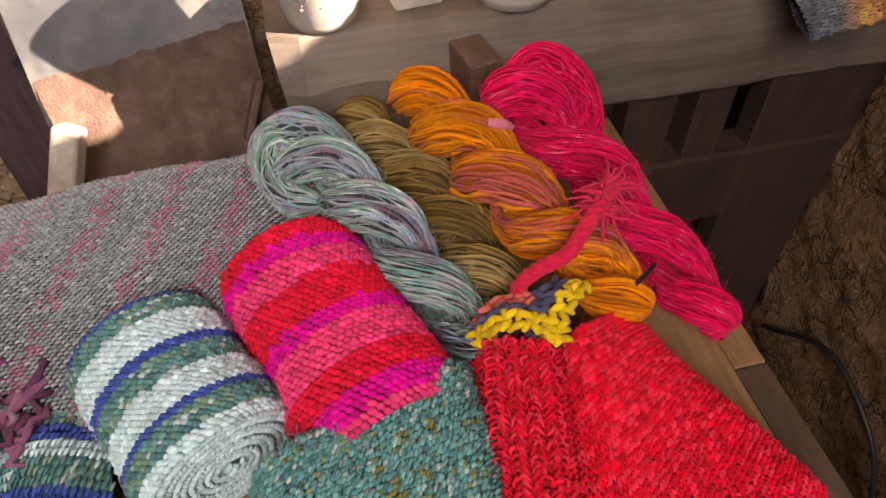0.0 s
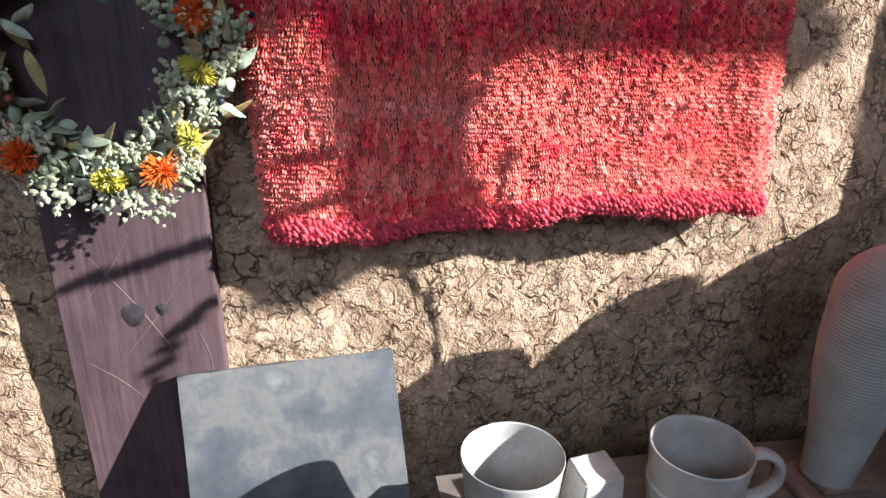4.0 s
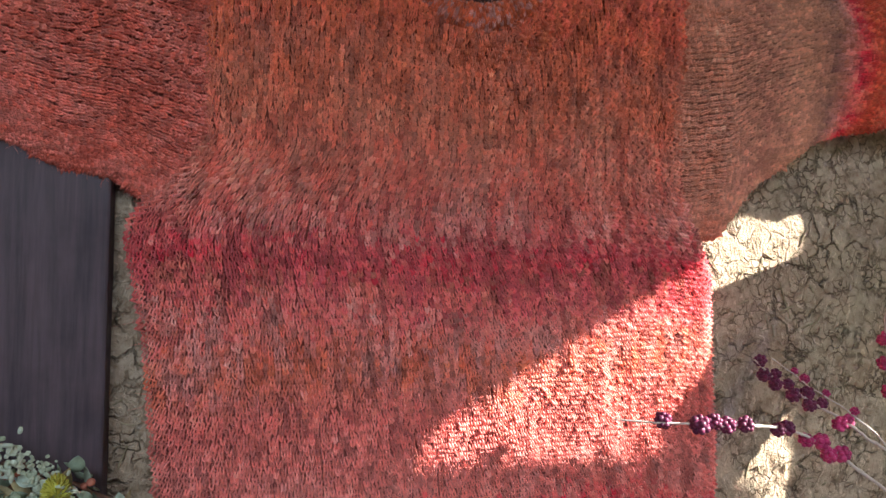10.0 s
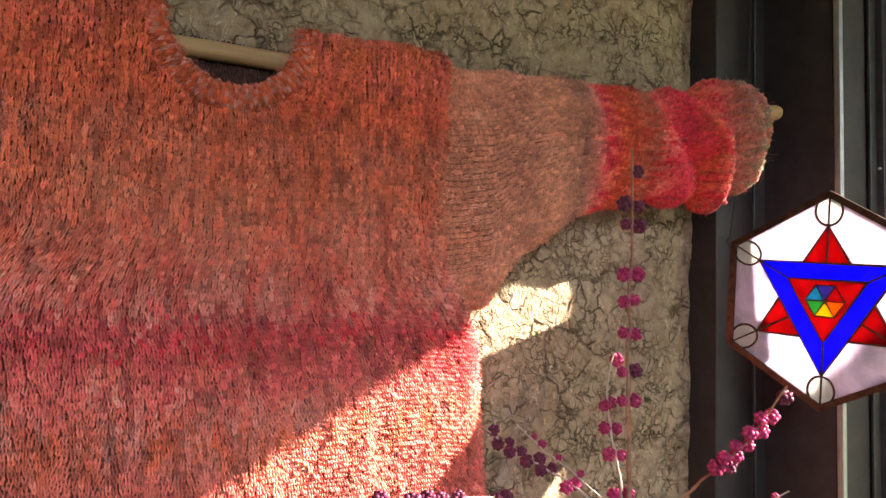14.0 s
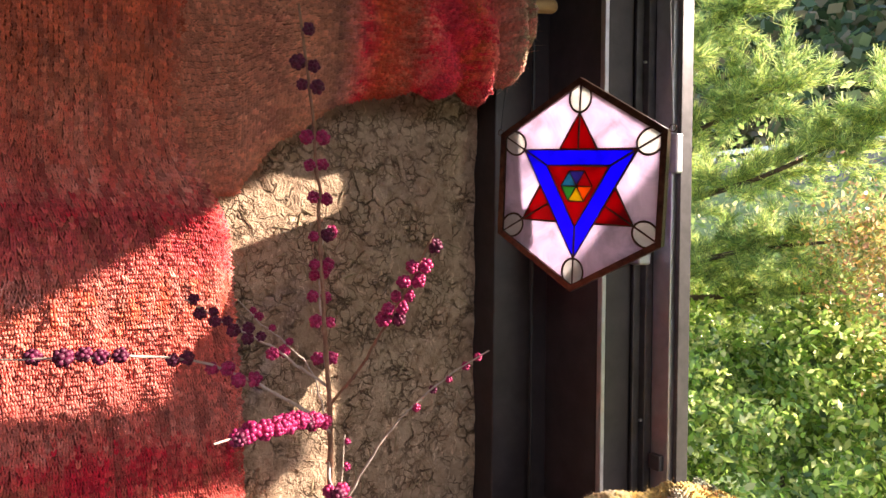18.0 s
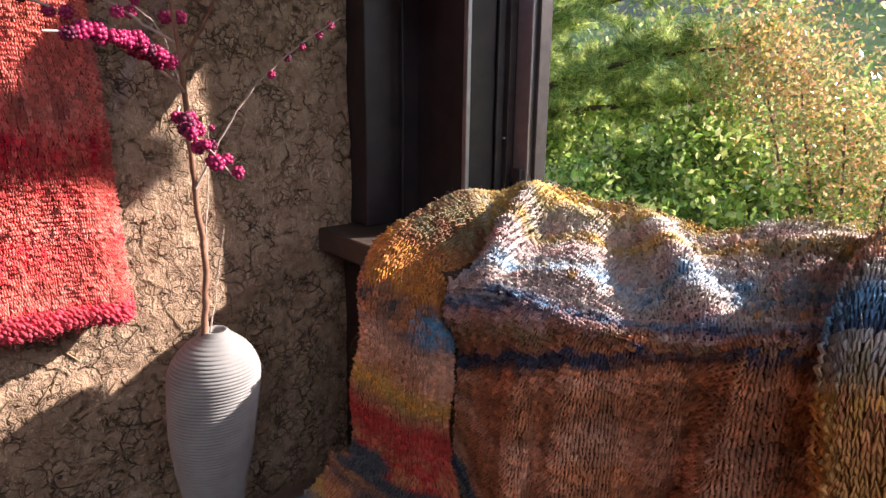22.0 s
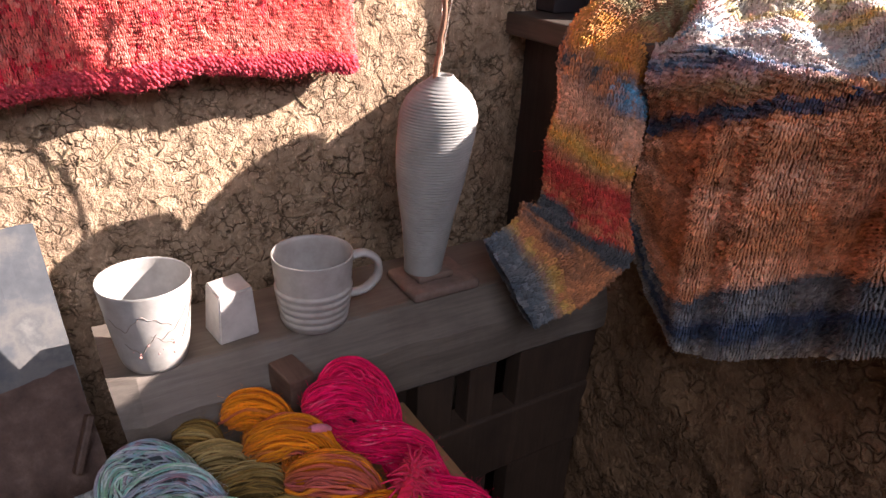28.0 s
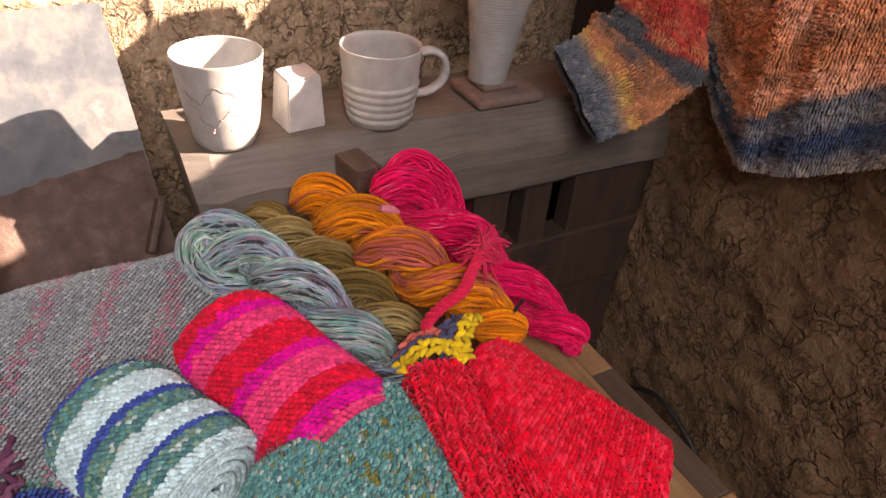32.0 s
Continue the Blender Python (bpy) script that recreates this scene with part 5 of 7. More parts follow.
p = []
for k in range(26):
    x, y = rng.uniform(-0.245, -0.175), rng.uniform(-0.60, -0.50)
    p.append(np.stack([x + np.cumsum(rng.normal(0, 0.0025, 8)), y + np.cumsum(rng.normal(-0.002, 0.002, 8)), TOP + 0.02 + 0.01 * rng.random() + rng.normal(0, 0.001, 8)], -1))
V, F, own = tubes(np.stack(p), 0.0028, 7)
tone = np.array([W_T, G_T, (0.05, 0.09, 0.10), (0.4, 0.45, 0.40)])[rng.integers(0, 4, 26)]
tagged(emit("knotted_fringe", V, F, WOOL, white, tone[own]), kind="stuff")


# green tweed cloth
def tweed(u, v):
    P = bilinear((-0.125, -0.74, 0), (0.050, -0.74, 0), (0.046, -0.494, 0), (-0.082, -0.538, 0), u, v)
    u, v = np.asarray(u, float), np.asarray(v, float)
    nose = np.clip((1 - v) / 0.10, 0, 1)
    side = np.clip(np.minimum(u, 1 - u) / 0.16, 0, 1)
    z = TOP + 0.014 + 0.062 * np.sqrt(np.clip(nose * (2 - nose), 0, 1)) * (0.25 + 0.75 * np.sqrt(np.clip(side * (2 - side), 0, 1))) - 0.012 * u * (1 - v)
    return np.stack([P[..., 0], P[..., 1], z + 0.008 * (fbm(P[..., 0] * 20, P[..., 1] * 20, 81, 2) - 0.5)], -1)


def tweed_col(u, v, P):
    n = len(u)
    c = np.array([(0.08, 0.29, 0.28), (0.14, 0.38, 0.36), (0.05, 0.19, 0.20), (0.38, 0.50, 0.47), (0.20, 0.24, 0.08), (0.20, 0.22, 0.20)])[rng.choice(6, n, p=[0.40, 0.31, 0.14, 0.08, 0.04, 0.03])]
    blob = vn(P[:, 0] * 130, P[:, 1] * 130, 8) > 0.90
    c = np.where(blob[:, None], np.array((0.20, 0.20, 0.05)), c)
    return np.clip(c * rng.lognormal(0, 0.13, n)[:, None], 0, 1)


tw = thing("green_tweed_cloth", "folded teal-green tweed cloth with white and moss flecks", "cloth")
V, F, C = grains(tweed, 60, 78, tweed_col, lean=0.42, length=0.50, fat=0.50, depth=0.0016, sides=5, wild=0.2, plump=True)
tagged(emit("weave", V, F, WOOL, tw, C), kind="stuff")
# cloth colours dimmed below the grains to look shaded
V, F, C = sheet(tweed, 40, 40, tweed_col, 0.0006)
emit("ground", V, F, WOOL, tw, C * 0.6)
V, F, C = fuzz(tweed, 14000, 0.0042, tweed_col)
tagged(emit("fibre", V, F, WOOL, tw, C), kind="stuff")

# ---- red knitted bag with crochet rim and drawstring ----
bag = thing("red_knit_bag", "bright red chunky knitted bag with a yellow crochet rim", "bag")


def lobe(A, B, C_, D, h0, h1, seed, ribs):
    def S(u, v):
        P = bilinear(A, B, C_, D, u, v)
        u, v = np.asarray(u, float), np.asarray(v, float)
        e = np.clip(np.minimum(u, 1 - u) / 0.32, 0, 1)
        f = np.clip(np.minimum(v + 0.25, 1 - v) / 0.12, 0, 1)
        h = (h0 + (h1 - h0) * u) * np.sqrt(np.clip(e * (2 - e), 0, 1)) * (0.35 + 0.65 * np.sqrt(np.clip(f * (2 - f), 0, 1)))
        return np.stack([P[..., 0], P[..., 1], TOP + 0.006 + h + P[..., 2] + 0.007 * (fbm(P[..., 0] * 22, P[..., 1] * 22, seed, 2) - 0.5) + 0.002 * np.sin(u * ribs)], -1)
    return S


def bag_col(u, v, P):
    n = len(u)
    c = mixed(np.tile((0.80, 0.006, 0.030), (n, 1)), np.tile((0.92, 0.03, 0.07), (n, 1)), n, 0.35)
    return np.clip(c * rng.lognormal(0, 0.13, n)[:, None], 0, 1)


L1 = lobe((0.050, -0.494, 0), (0.105, -0.509, 0), (0.045, -0.740, 0), (-0.004, -0.740, 0), 0.056, 0.054, 91, 40)
L2 = lobe((0.103, -0.506, 0), (0.166, -0.478, 0.0), (0.230, -0.612, -0.002), (0.046, -0.760, 0), 0.056, 0.032, 95, 0)
for S, w, r in ((L1, 12, 60), (L2, 30, 52)):
    V, F, C = knit(S, w, r, bag_col, fat=0.235, depth=0.0040, sides=6, wild=0.07)
    face = tagged(emit("knit_face", V, F, WOOL, bag, C, label="chunky red stockinette"), kind="stuff")
    # deep red under-sheet, darker than the yarn, painted as shade between stitches
    V, F, C = sheet(S, 50, 50, lambda u, v, P: np.tile((0.36, 0.003, 0.009), (len(u), 1)), 0.0006)
    emit("ground", V, F, WOOL, face, C)
    V, F, C = fuzz(S, 22000, 0.0032, bag_col, 0.00014)
    tagged(emit("fibre", V, F, WOOL, face, C), kind="stuff")
# crochet rim
YEL, BLU, COR = (0.70, 0.50, 0.02), (0.075, 0.08, 0.15), (0.66, 0.16, 0.12)
lumps, tones = [], []
FRONT_RIM = np.array([(0.054, -0.493, 0.640), (0.065, -0.492, 0.650), (0.080, -0.495, 0.655), (0.093, -0.501, 0.652), (0.101, -0.508, 0.647)])
RIGHT_RIM = np.array([(0.102, -0.507, 0.648), (0.107, -0.496, 0.656), (0.116, -0.487, 0.660), (0.128, -0.478, 0.656)])
INNER = [(FRONT_RIM, YEL, (0, 0, 0), 14), (FRONT_RIM, YEL, (0.001, 0.006, 0.002), 14), (RIGHT_RIM, YEL, (0, 0, 0), 10), (RIGHT_RIM, YEL, (-0.006, 0.003, 0.001), 10),
         (FRONT_RIM, BLU, (0.003, 0.012, 0.001), 13), (RIGHT_RIM, BLU, (-0.011, 0.007, -0.001), 9), (FRONT_RIM, COR, (0.006, 0.018, -0.002), 12), (RIGHT_RIM, BLU, (-0.016, 0.011, -0.003), 8), (FRONT_RIM, COR, (0.010, 0.024, -0.004), 11)]
for base_line, tone, move, count in INNER:
    for c in spline(base_line + np.array(move), count):
        a = rng.uniform(-0.9, 0.9) + len(lumps) % 2 * 0.9
        d = np.array([math.cos(a) * 0.0036, math.sin(a) * 0.003, 0.0])
        c = c + rng.normal(0, 0.0007, 3)
        lumps.append(np.stack([c - d * 1.5, c - d * 0.6 + [0, 0, 0.0022], c + d * 0.6 + [0, 0, 0.0022], c + d * 1.5]))
        tones.append(np.array(tone) * rng.lognormal(0, 0.15))
V, F, own = tubes(np.stack(lumps), 0.0024 * np.array([0.6, 1.05, 1.05, 0.6]), 7)
emit("crochet_rim", V, F, WOOL, bag, np.array(tones)[own], label="yellow, slate and coral crochet rim")
# drawstring with a fluffy end
cord = spline([(0.094, -0.476, 0.640), (0.087, -0.468, 0.655), (0.098, -0.470, 0.674), (0.114, -0.472, 0.686), (0.130, -0.460, 0.695), (0.146, -0.446, 0.699), (0.157, -0.430, 0.697)], 70)
T = unit(np.gradient(cord, axis=0))
n1 = unit(np.cross(T, (0, 0, 1)))
n2 = np.cross(T, n1)
ph = np.linspace(0, 46, 70)
plies = np.stack([cord + 0.0026 * (np.cos(ph + k * 2.094)[:, None] * n1 + np.sin(ph + k * 2.094)[:, None] * n2) for k in range(3)])
V, F, own = tubes(plies, 0.0028, 7)
emit("drawstring", V, F, WOOL, bag, np.tile((0.68, 0.02, 0.07), (len(V), 1)), label="twisted red drawstring")
tuft = []
for k in range(150):
    d = unit(rng.normal(0, 1, 3) * [1, 1, 0.6] + [0.35, 0.5, 0.0])
    c = cord[rng.integers(52, 70)]
    L = rng.uniform(0.010, 0.026)
    tuft.append(np.stack([c + d * L * s + rng.normal(0, 0.0012, 3) - [0, 0, 0.008 * s * s] for s in (0, 0.35, 0.7, 1)]))
V, F, own = tubes(np.stack(tuft), 0.0010 * np.array([1, 1, 0.9, 0.5]), 5)
tagged(emit("tuft", V, F, WOOL, bag, np.tile((0.70, 0.03, 0.10), (len(V), 1)) , label="fluffy red cord end"), kind="stuff")


# ---- skeins of yarn ----
def skein(name, label, path, rad, turns, threads, thread_r, colf, shaded_core, phase=0.0, K=170, fluff=6500, splay=0.0, flat=1.0):
    """A twisted hank: two plies of many strands wound steeply round each other."""
    top = thing(name, label, "yarn skein", "yarn skeins on the table")
    c = spline(path, K)
    T = unit(np.gradient(c, axis=0))
    n1 = unit(np.cross(T, (0, 0, 1)))
    n2 = np.cross(n1, T)
    s = np.linspace(0, 1, K)
    bulge = np.interp(s, np.linspace(0, 1, len(rad)), rad)
    cap = np.sqrt(np.clip(1 - np.clip((0.09 - s) / 0.09, 0, 1) ** 2, 0.03, 1)) * np.sqrt(np.clip(1 - np.clip((s - 0.93) / 0.07, 0, 1) ** 2, 0.04, 1))
    th = phase + 2 * np.pi * turns * s
    for b in range(2):
        a = th + b * np.pi
        lift = np.clip((np.cos(a)[:, None] * n1 + np.sin(a)[:, None] * n2) @ np.array([-0.15, -0.55, 0.82]), 0, 1) ** 0.8
        o = 0.53 * bulge * (0.86 + 0.16 * lift) * np.interp(s, [0, 0.08, 0.92, 1], [0.6, 1, 1, 0.6])
        out = np.cos(a)[:, None] * n1 + flat * np.sin(a)[:, None] * n2
        bc = c + o[:, None] * out
        t = unit(np.gradient(bc, axis=0))
        e1 = unit(out - (out * t).sum(-1, keepdims=True) * t)
        e2 = np.cross(t, e1)

        def ring(f, k, inner):
            g = f + 3.9 * s * turns + 0.5 * (vn(s * 5, np.full(K, f * 1.2), 5 + b) - 0.5) + 0.65 * (vn(s * 6, np.full(K, k * 3.37), 35 + b) - 0.5) + 0.42 * (vn(s * 24, np.full(K, k * 5.71), 45 + b) - 0.5)
            r = bulge * cap * 0.475 * (0.68 + 0.43 * lift) * inner * (1 + 0.22 * (vn(np.full(K, f * 2.0), s * 6, 9 + b) - 0.5) + 0.30 * (vn(s * 18, np.full(K, k * 1.9), 15 + b) - 0.5))
            w = splay * np.clip((s - 0.74) / 0.2, 0, 1)
            r = r * (1 + 14 * w * (vn(np.full(K, k * 2.7), s * 3, 19) - 0.35))
            wav = w * 0.09 * np.sin(s * 70 + k * 1.7)
            return bc + ((r + wav) * np.cos(g))[:, None] * e1 + ((r + wav) * np.sin(g))[:, None] * e2

        paths, tone, rr = [], [], []
        for k in range(threads):
            f = 2 * np.pi * k / threads + rng.normal(0, 0.03)
            paths.append(ring(f, k, 1.0 + 0.06 * (k % 3 - 1) + rng.normal(0, 0.045)))
            tone.append(colf(s, np.full(K, k / threads + 3.1 * b), k))
            rr.append(thread_r * rng.uniform(0.50, 1.35) * (1 + 1.2 * (vn(s * 46, np.full(K, k * 1.7), 2) - 0.5)))
        paths = np.stack(paths)
        paths[..., 2] = np.maximum(paths[..., 2], TOP + thread_r)
        V, F, own = tubes(paths, np.stack(rr), 4)
        C = np.stack(tone).reshape(-1, 3).repeat(4, 0)
        ply = tagged(emit("ply", V, F, COTTON, top, C), kind="stuff")
        # inner tube in a darkened yarn colour, standing for shade between strands
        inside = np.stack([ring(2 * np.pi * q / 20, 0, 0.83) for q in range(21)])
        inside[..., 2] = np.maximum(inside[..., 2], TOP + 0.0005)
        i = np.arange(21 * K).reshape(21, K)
        emit("shaded_core", inside, np.stack([i[:-1, :-1], i[1:, :-1], i[1:, 1:], i[:-1, 1:]], -1).reshape(-1, 4), COTTON, ply, np.tile(shaded_core, (21 * K, 1)))
        i, j = rng.integers(0, threads, fluff), rng.integers(2, K - 2, fluff)
        d = unit(rng.normal(0, 1, (fluff, 3)))
        q = paths[i, j]
        ln = rng.lognormal(0, 0.5, fluff)[:, None]
        h = np.stack([q, q + d * 0.0024 * ln, q + (d * 0.0042 + rng.normal(0, 0.0014, (fluff, 3))) * ln], 1)
        V, F, own = tubes(h, np.array([0.0001, 0.0001, 0.00005]), 3)
        tagged(emit("fibre", V, F, WOOL, ply, np.clip(np.stack(tone)[i, j] * 1.2, 0, 1)[own]), kind="stuff")
    return top, c


def loop_bundle(top, path, radius, threads, thread_r, colf, shaded_core, K=50):
    """A single rounded bundle of strands, as at the turned end of a hank."""
    c = spline(path, K)
    T = unit(np.gradient(c, axis=0))
    n1 = unit(np.cross(T, (-0.6, -0.7, 0.4)))
    n2 = np.cross(n1, T)
    s = np.linspace(0, 1, K)
    r0 = radius * np.sqrt(np.clip(1 - (2 * s - 1) ** 4, 0.02, 1))

    def ring(f, k, inner):
        g = f + 0.35 * s + 0.25 * (vn(s * 3, np.full(K, f * 1.3), 61) - 0.5) + 1.0 * (vn(s * 5, np.full(K, k * 2.3), 63) - 0.5) + 0.4 * (vn(s * 16, np.full(K, k * 4.1), 65) - 0.5)
        return c + (r0 * inner * np.cos(g))[:, None] * n1 + (r0 * inner * np.sin(g))[:, None] * n2

    paths = np.stack([ring(2 * np.pi * k / threads, k, 1 + 0.06 * (k % 3 - 1) + rng.normal(0, 0.045)) for k in range(threads)])
    tone = np.stack([colf(s, np.full(K, k / threads), k) for k in range(threads)])
    V, F, own = tubes(paths, thread_r * rng.uniform(0.55, 1.3, threads)[:, None] * (0.6 + 0.8 * np.stack([vn(s * 14, np.full(K, k * 1.7), 67) for k in range(threads)])), 4)
    tagged(emit("loop", V, F, COTTON, top, tone.reshape(-1, 3).repeat(4, 0)), kind="stuff")
    # inside of the loop, darkened so that strand gaps look shaded
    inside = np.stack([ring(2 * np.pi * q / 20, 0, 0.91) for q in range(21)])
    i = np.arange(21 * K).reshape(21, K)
    emit("shaded_core", inside, np.stack([i[:-1, :-1], i[1:, :-1], i[1:, 1:], i[:-1, 1:]], -1).reshape(-1, 4), COTTON, top, np.tile(shaded_core, (21 * K, 1)))


def blue_yarn(s, k, i):
    p = 0.55 * vn(s * 5, k * 7, 3) + 0.45 * vn(s * 26, k * 150, 4)
    c = ramp(p, [0.15, 0.28, 0.40, 0.50, 0.60, 0.70, 0.85], [(0.30, 0.17, 0.20), (0.24, 0.40, 0.52), (0.42, 0.38, 0.44), (0.15, 0.42, 0.36), (0.54, 0.60, 0.60), (0.18, 0.38, 0.25), (0.40, 0.31, 0.38)])
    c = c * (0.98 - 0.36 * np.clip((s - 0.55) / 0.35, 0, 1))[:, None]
    return np.clip(c * (1.3 if rng.random() < 0.25 else rng.uniform(0.6, 1.1)), 0, 1)


def olive_yarn(s, k, i):
    p = vn(s * 6, k * 9, 6)
    return np.clip(ramp(p, [0.2, 0.5, 0.8], [(0.14, 0.085, 0.02), (0.26, 0.165, 0.045), (0.36, 0.265, 0.105)]) * rng.uniform(0.6, 1.3), 0, 1)


def orange_yarn(s, k, i):
    p = 0.6 * vn(s * 4.5, k * 3.0, 8) + 0.4 * vn(s * 9, k * 21.0, 9)
    return np.clip(ramp(p, [0.2, 0.58, 0.70, 0.84], [(0.84, 0.235, 0.006), (0.92, 0.31, 0.012), (0.55, 0.12, 0.06), (0.58, 0.13, 0.12)]) * rng.uniform(0.62, 1.12), 0, 1)


def pink_yarn(s, k, i):
    p = vn(s * 42, k * 90, 10)
    return np.clip(ramp(p, [0.2, 0.80, 0.93, 0.98], [(0.80, 0.005, 0.085), (0.95, 0.013, 0.15), (0.95, 0.08, 0.2), (0.94, 0.32, 0.38)]) * rng.uniform(0.6, 1.1), 0, 1)


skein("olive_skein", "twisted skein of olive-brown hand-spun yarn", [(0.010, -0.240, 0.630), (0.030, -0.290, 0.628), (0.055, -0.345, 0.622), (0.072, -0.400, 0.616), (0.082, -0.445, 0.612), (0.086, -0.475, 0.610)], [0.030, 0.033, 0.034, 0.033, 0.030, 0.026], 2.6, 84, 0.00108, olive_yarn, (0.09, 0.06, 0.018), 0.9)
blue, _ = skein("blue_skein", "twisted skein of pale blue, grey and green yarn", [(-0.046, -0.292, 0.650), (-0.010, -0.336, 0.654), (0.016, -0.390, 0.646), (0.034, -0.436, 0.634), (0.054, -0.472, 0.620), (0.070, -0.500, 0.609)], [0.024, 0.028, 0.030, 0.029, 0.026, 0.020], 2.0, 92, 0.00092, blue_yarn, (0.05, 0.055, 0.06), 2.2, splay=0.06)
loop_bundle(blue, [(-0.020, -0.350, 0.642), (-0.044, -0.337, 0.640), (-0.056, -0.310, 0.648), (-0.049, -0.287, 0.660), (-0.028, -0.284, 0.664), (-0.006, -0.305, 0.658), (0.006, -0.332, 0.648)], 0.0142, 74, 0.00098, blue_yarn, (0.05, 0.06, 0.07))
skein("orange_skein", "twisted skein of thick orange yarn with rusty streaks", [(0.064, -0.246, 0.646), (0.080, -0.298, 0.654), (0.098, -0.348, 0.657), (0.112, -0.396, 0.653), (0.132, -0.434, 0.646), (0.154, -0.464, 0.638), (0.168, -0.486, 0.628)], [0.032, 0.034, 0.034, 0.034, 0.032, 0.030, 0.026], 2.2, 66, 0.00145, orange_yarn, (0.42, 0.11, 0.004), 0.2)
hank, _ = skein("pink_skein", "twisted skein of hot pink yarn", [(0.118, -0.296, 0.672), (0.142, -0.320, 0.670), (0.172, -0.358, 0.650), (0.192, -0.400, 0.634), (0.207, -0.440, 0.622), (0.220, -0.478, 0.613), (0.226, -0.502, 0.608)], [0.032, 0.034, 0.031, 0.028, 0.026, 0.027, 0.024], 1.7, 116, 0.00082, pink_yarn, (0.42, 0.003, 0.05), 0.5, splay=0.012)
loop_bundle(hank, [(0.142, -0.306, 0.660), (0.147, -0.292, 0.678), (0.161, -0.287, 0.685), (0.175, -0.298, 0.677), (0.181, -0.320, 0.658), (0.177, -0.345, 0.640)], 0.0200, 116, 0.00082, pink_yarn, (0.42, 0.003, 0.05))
tie = spline([(0.100, -0.345, 0.690), (0.112, -0.342, 0.684), (0.122, -0.338, 0.676)], 10)[None]
V, F, own = tubes(tie, 0.0042 * np.sin(np.linspace(0.7, 2.6, 10)), 8)
tagged(emit("yarn_tie", V, F, WOOL, None, np.tile((0.70, 0.22, 0.30), (len(V), 1))), "short pale pink yarn tie on the skein", "yarn tie")
a = np.linspace(1.25, 2.7, 30)
band = unit(np.array([0.014, -0.022, -0.010]))
side = unit(np.cross(band, (0, 0, 1)))
ring = (np.array([0.160, -0.472, 0.635]) + 0.0262 * (np.cos(a)[:, None] * side + np.sin(a)[:, None] * np.cross(side, band)))[None]
V, F, own = tubes(ring, 0.0016, 6)
tagged(emit("binding_cord", V, F, BLACK), "dark cord bound round the orange skein", "cord")

# ---- slate on its little easel ----
easel = thing("slate_easel", "grey slate and rusty plate leaning on a small easel", "easel")


def slab_bm(bl, br, tl, tr, thick, bevel=0.0015, seed=0):
    bl, br, tl, tr = map(Vector, (bl, br, tl, tr))
    nrm = (br - bl).cross(tl - bl).normalized()
    bm = bmesh.new()
    n, m = 14, 12
    r = random.Random(seed)
    grid = []
    for side in (0, 1):
        g = [[bm.verts.new(bl.lerp(br, a / n).lerp(tl.lerp(tr, a / n), b / m) - nrm * thick * side + nrm * (0.0006 * r.random() if 0 < a < n and 0 < b < m else 0)
                           + Vector((0, 0, 0.0012 * r.uniform(-1, 1) if b == m else 0))) for b in range(m + 1)] for a in range(n + 1)]
        grid.append(g)
    for g in grid:
        for a in range(n):
            for b in range(m):
                bm.faces.new((g[a][b], g[a + 1][b], g[a + 1][b + 1], g[a][b + 1]))
    f, k = grid
    for a in range(n):
        bm.faces.new((f[a][0], k[a][0], k[a + 1][0], f[a + 1][0]))
        bm.faces.new((f[a][m], f[a + 1][m], k[a + 1][m], k[a][m]))
    for b in range(m):
        bm.faces.new((f[0][b], f[0][b + 1], k[0][b + 1], k[0][b]))
        bm.faces.new((f[n][b], k[n][b], k[n][b + 1], f[n][b + 1]))
    bmesh.ops.recalc_face_normals(bm, faces=bm.faces[:])
    return bm


part("slate", slab_bm((-0.262, -0.130, 0.592), (-0.060, -0.118, 0.592), (-0.277, -0.036, 0.787), (-0.074, -0.016, 0.788), 0.012, seed=3), SLATE, easel, "grey chalk-smeared slate")
part("plate", slab_bm((-0.240, -0.180, 0.53), (-0.050, -0.172, 0.52), (-0.275, -0.078, 0.679), (-0.070, -0.066, 0.684), 0.004, seed=5), RUST, easel, "rough rust-brown plate")
bm = box_bm((-0.012, -0.012, -0.045), (0.012, 0.012, 0.032), 0.005, 3)
bm.transform(pose(-0.236, -0.192, 0.597, -28, 14, -18))
part("lip", bm, WEDGE, easel, "grey wooden lip")
bm = box_bm((-0.004, -0.008, -0.03), (0.004, 0.008, 0.03), 0.002, 2)
bm.transform(pose(-0.073, -0.150, 0.592, -30, 26, 0))
part("lip", bm, PEG, easel, "brown wooden lip")
part("foot_rail", box_bm((-0.29, -0.20, 0.46), (-0.05, -0.13, 0.515), 0.003), DARKWOOD, easel)
for x in (-0.27, -0.075):
    part("leg", box_bm((x, -0.19, 0.0), (x + 0.02, -0.15, 0.462), 0.002), DARKWOOD, easel)

# ---- cup, mug, block, vase ----
cup = thing("cup", "pale glazed pottery cup with scratched lines on the rail", "cup")
prof = [(0.001, 0.7035), (0.022, 0.7035), (0.0245, 0.700), (0.027, 0.700), (0.0295, 0.704), (0.0325, 0.715), (0.0355, 0.735), (0.0378, 0.755), (0.0405, 0.778), (0.0418, 0.7875), (0.0415, 0.7893), (0.0402, 0.7885), (0.0385, 0.778), (0.0355, 0.755), (0.0330, 0.735), (0.029, 0.712), (0.024, 0.7065), (0.001, 0.7055)]
pd = np.array(prof)
q = np.linspace(0, len(prof) - 1, 90)
prof = np.stack([np.interp(q, np.arange(len(pd)), pd[:, k]) for k in (0, 1)], -1)
CX, CY = 0.004, -0.190
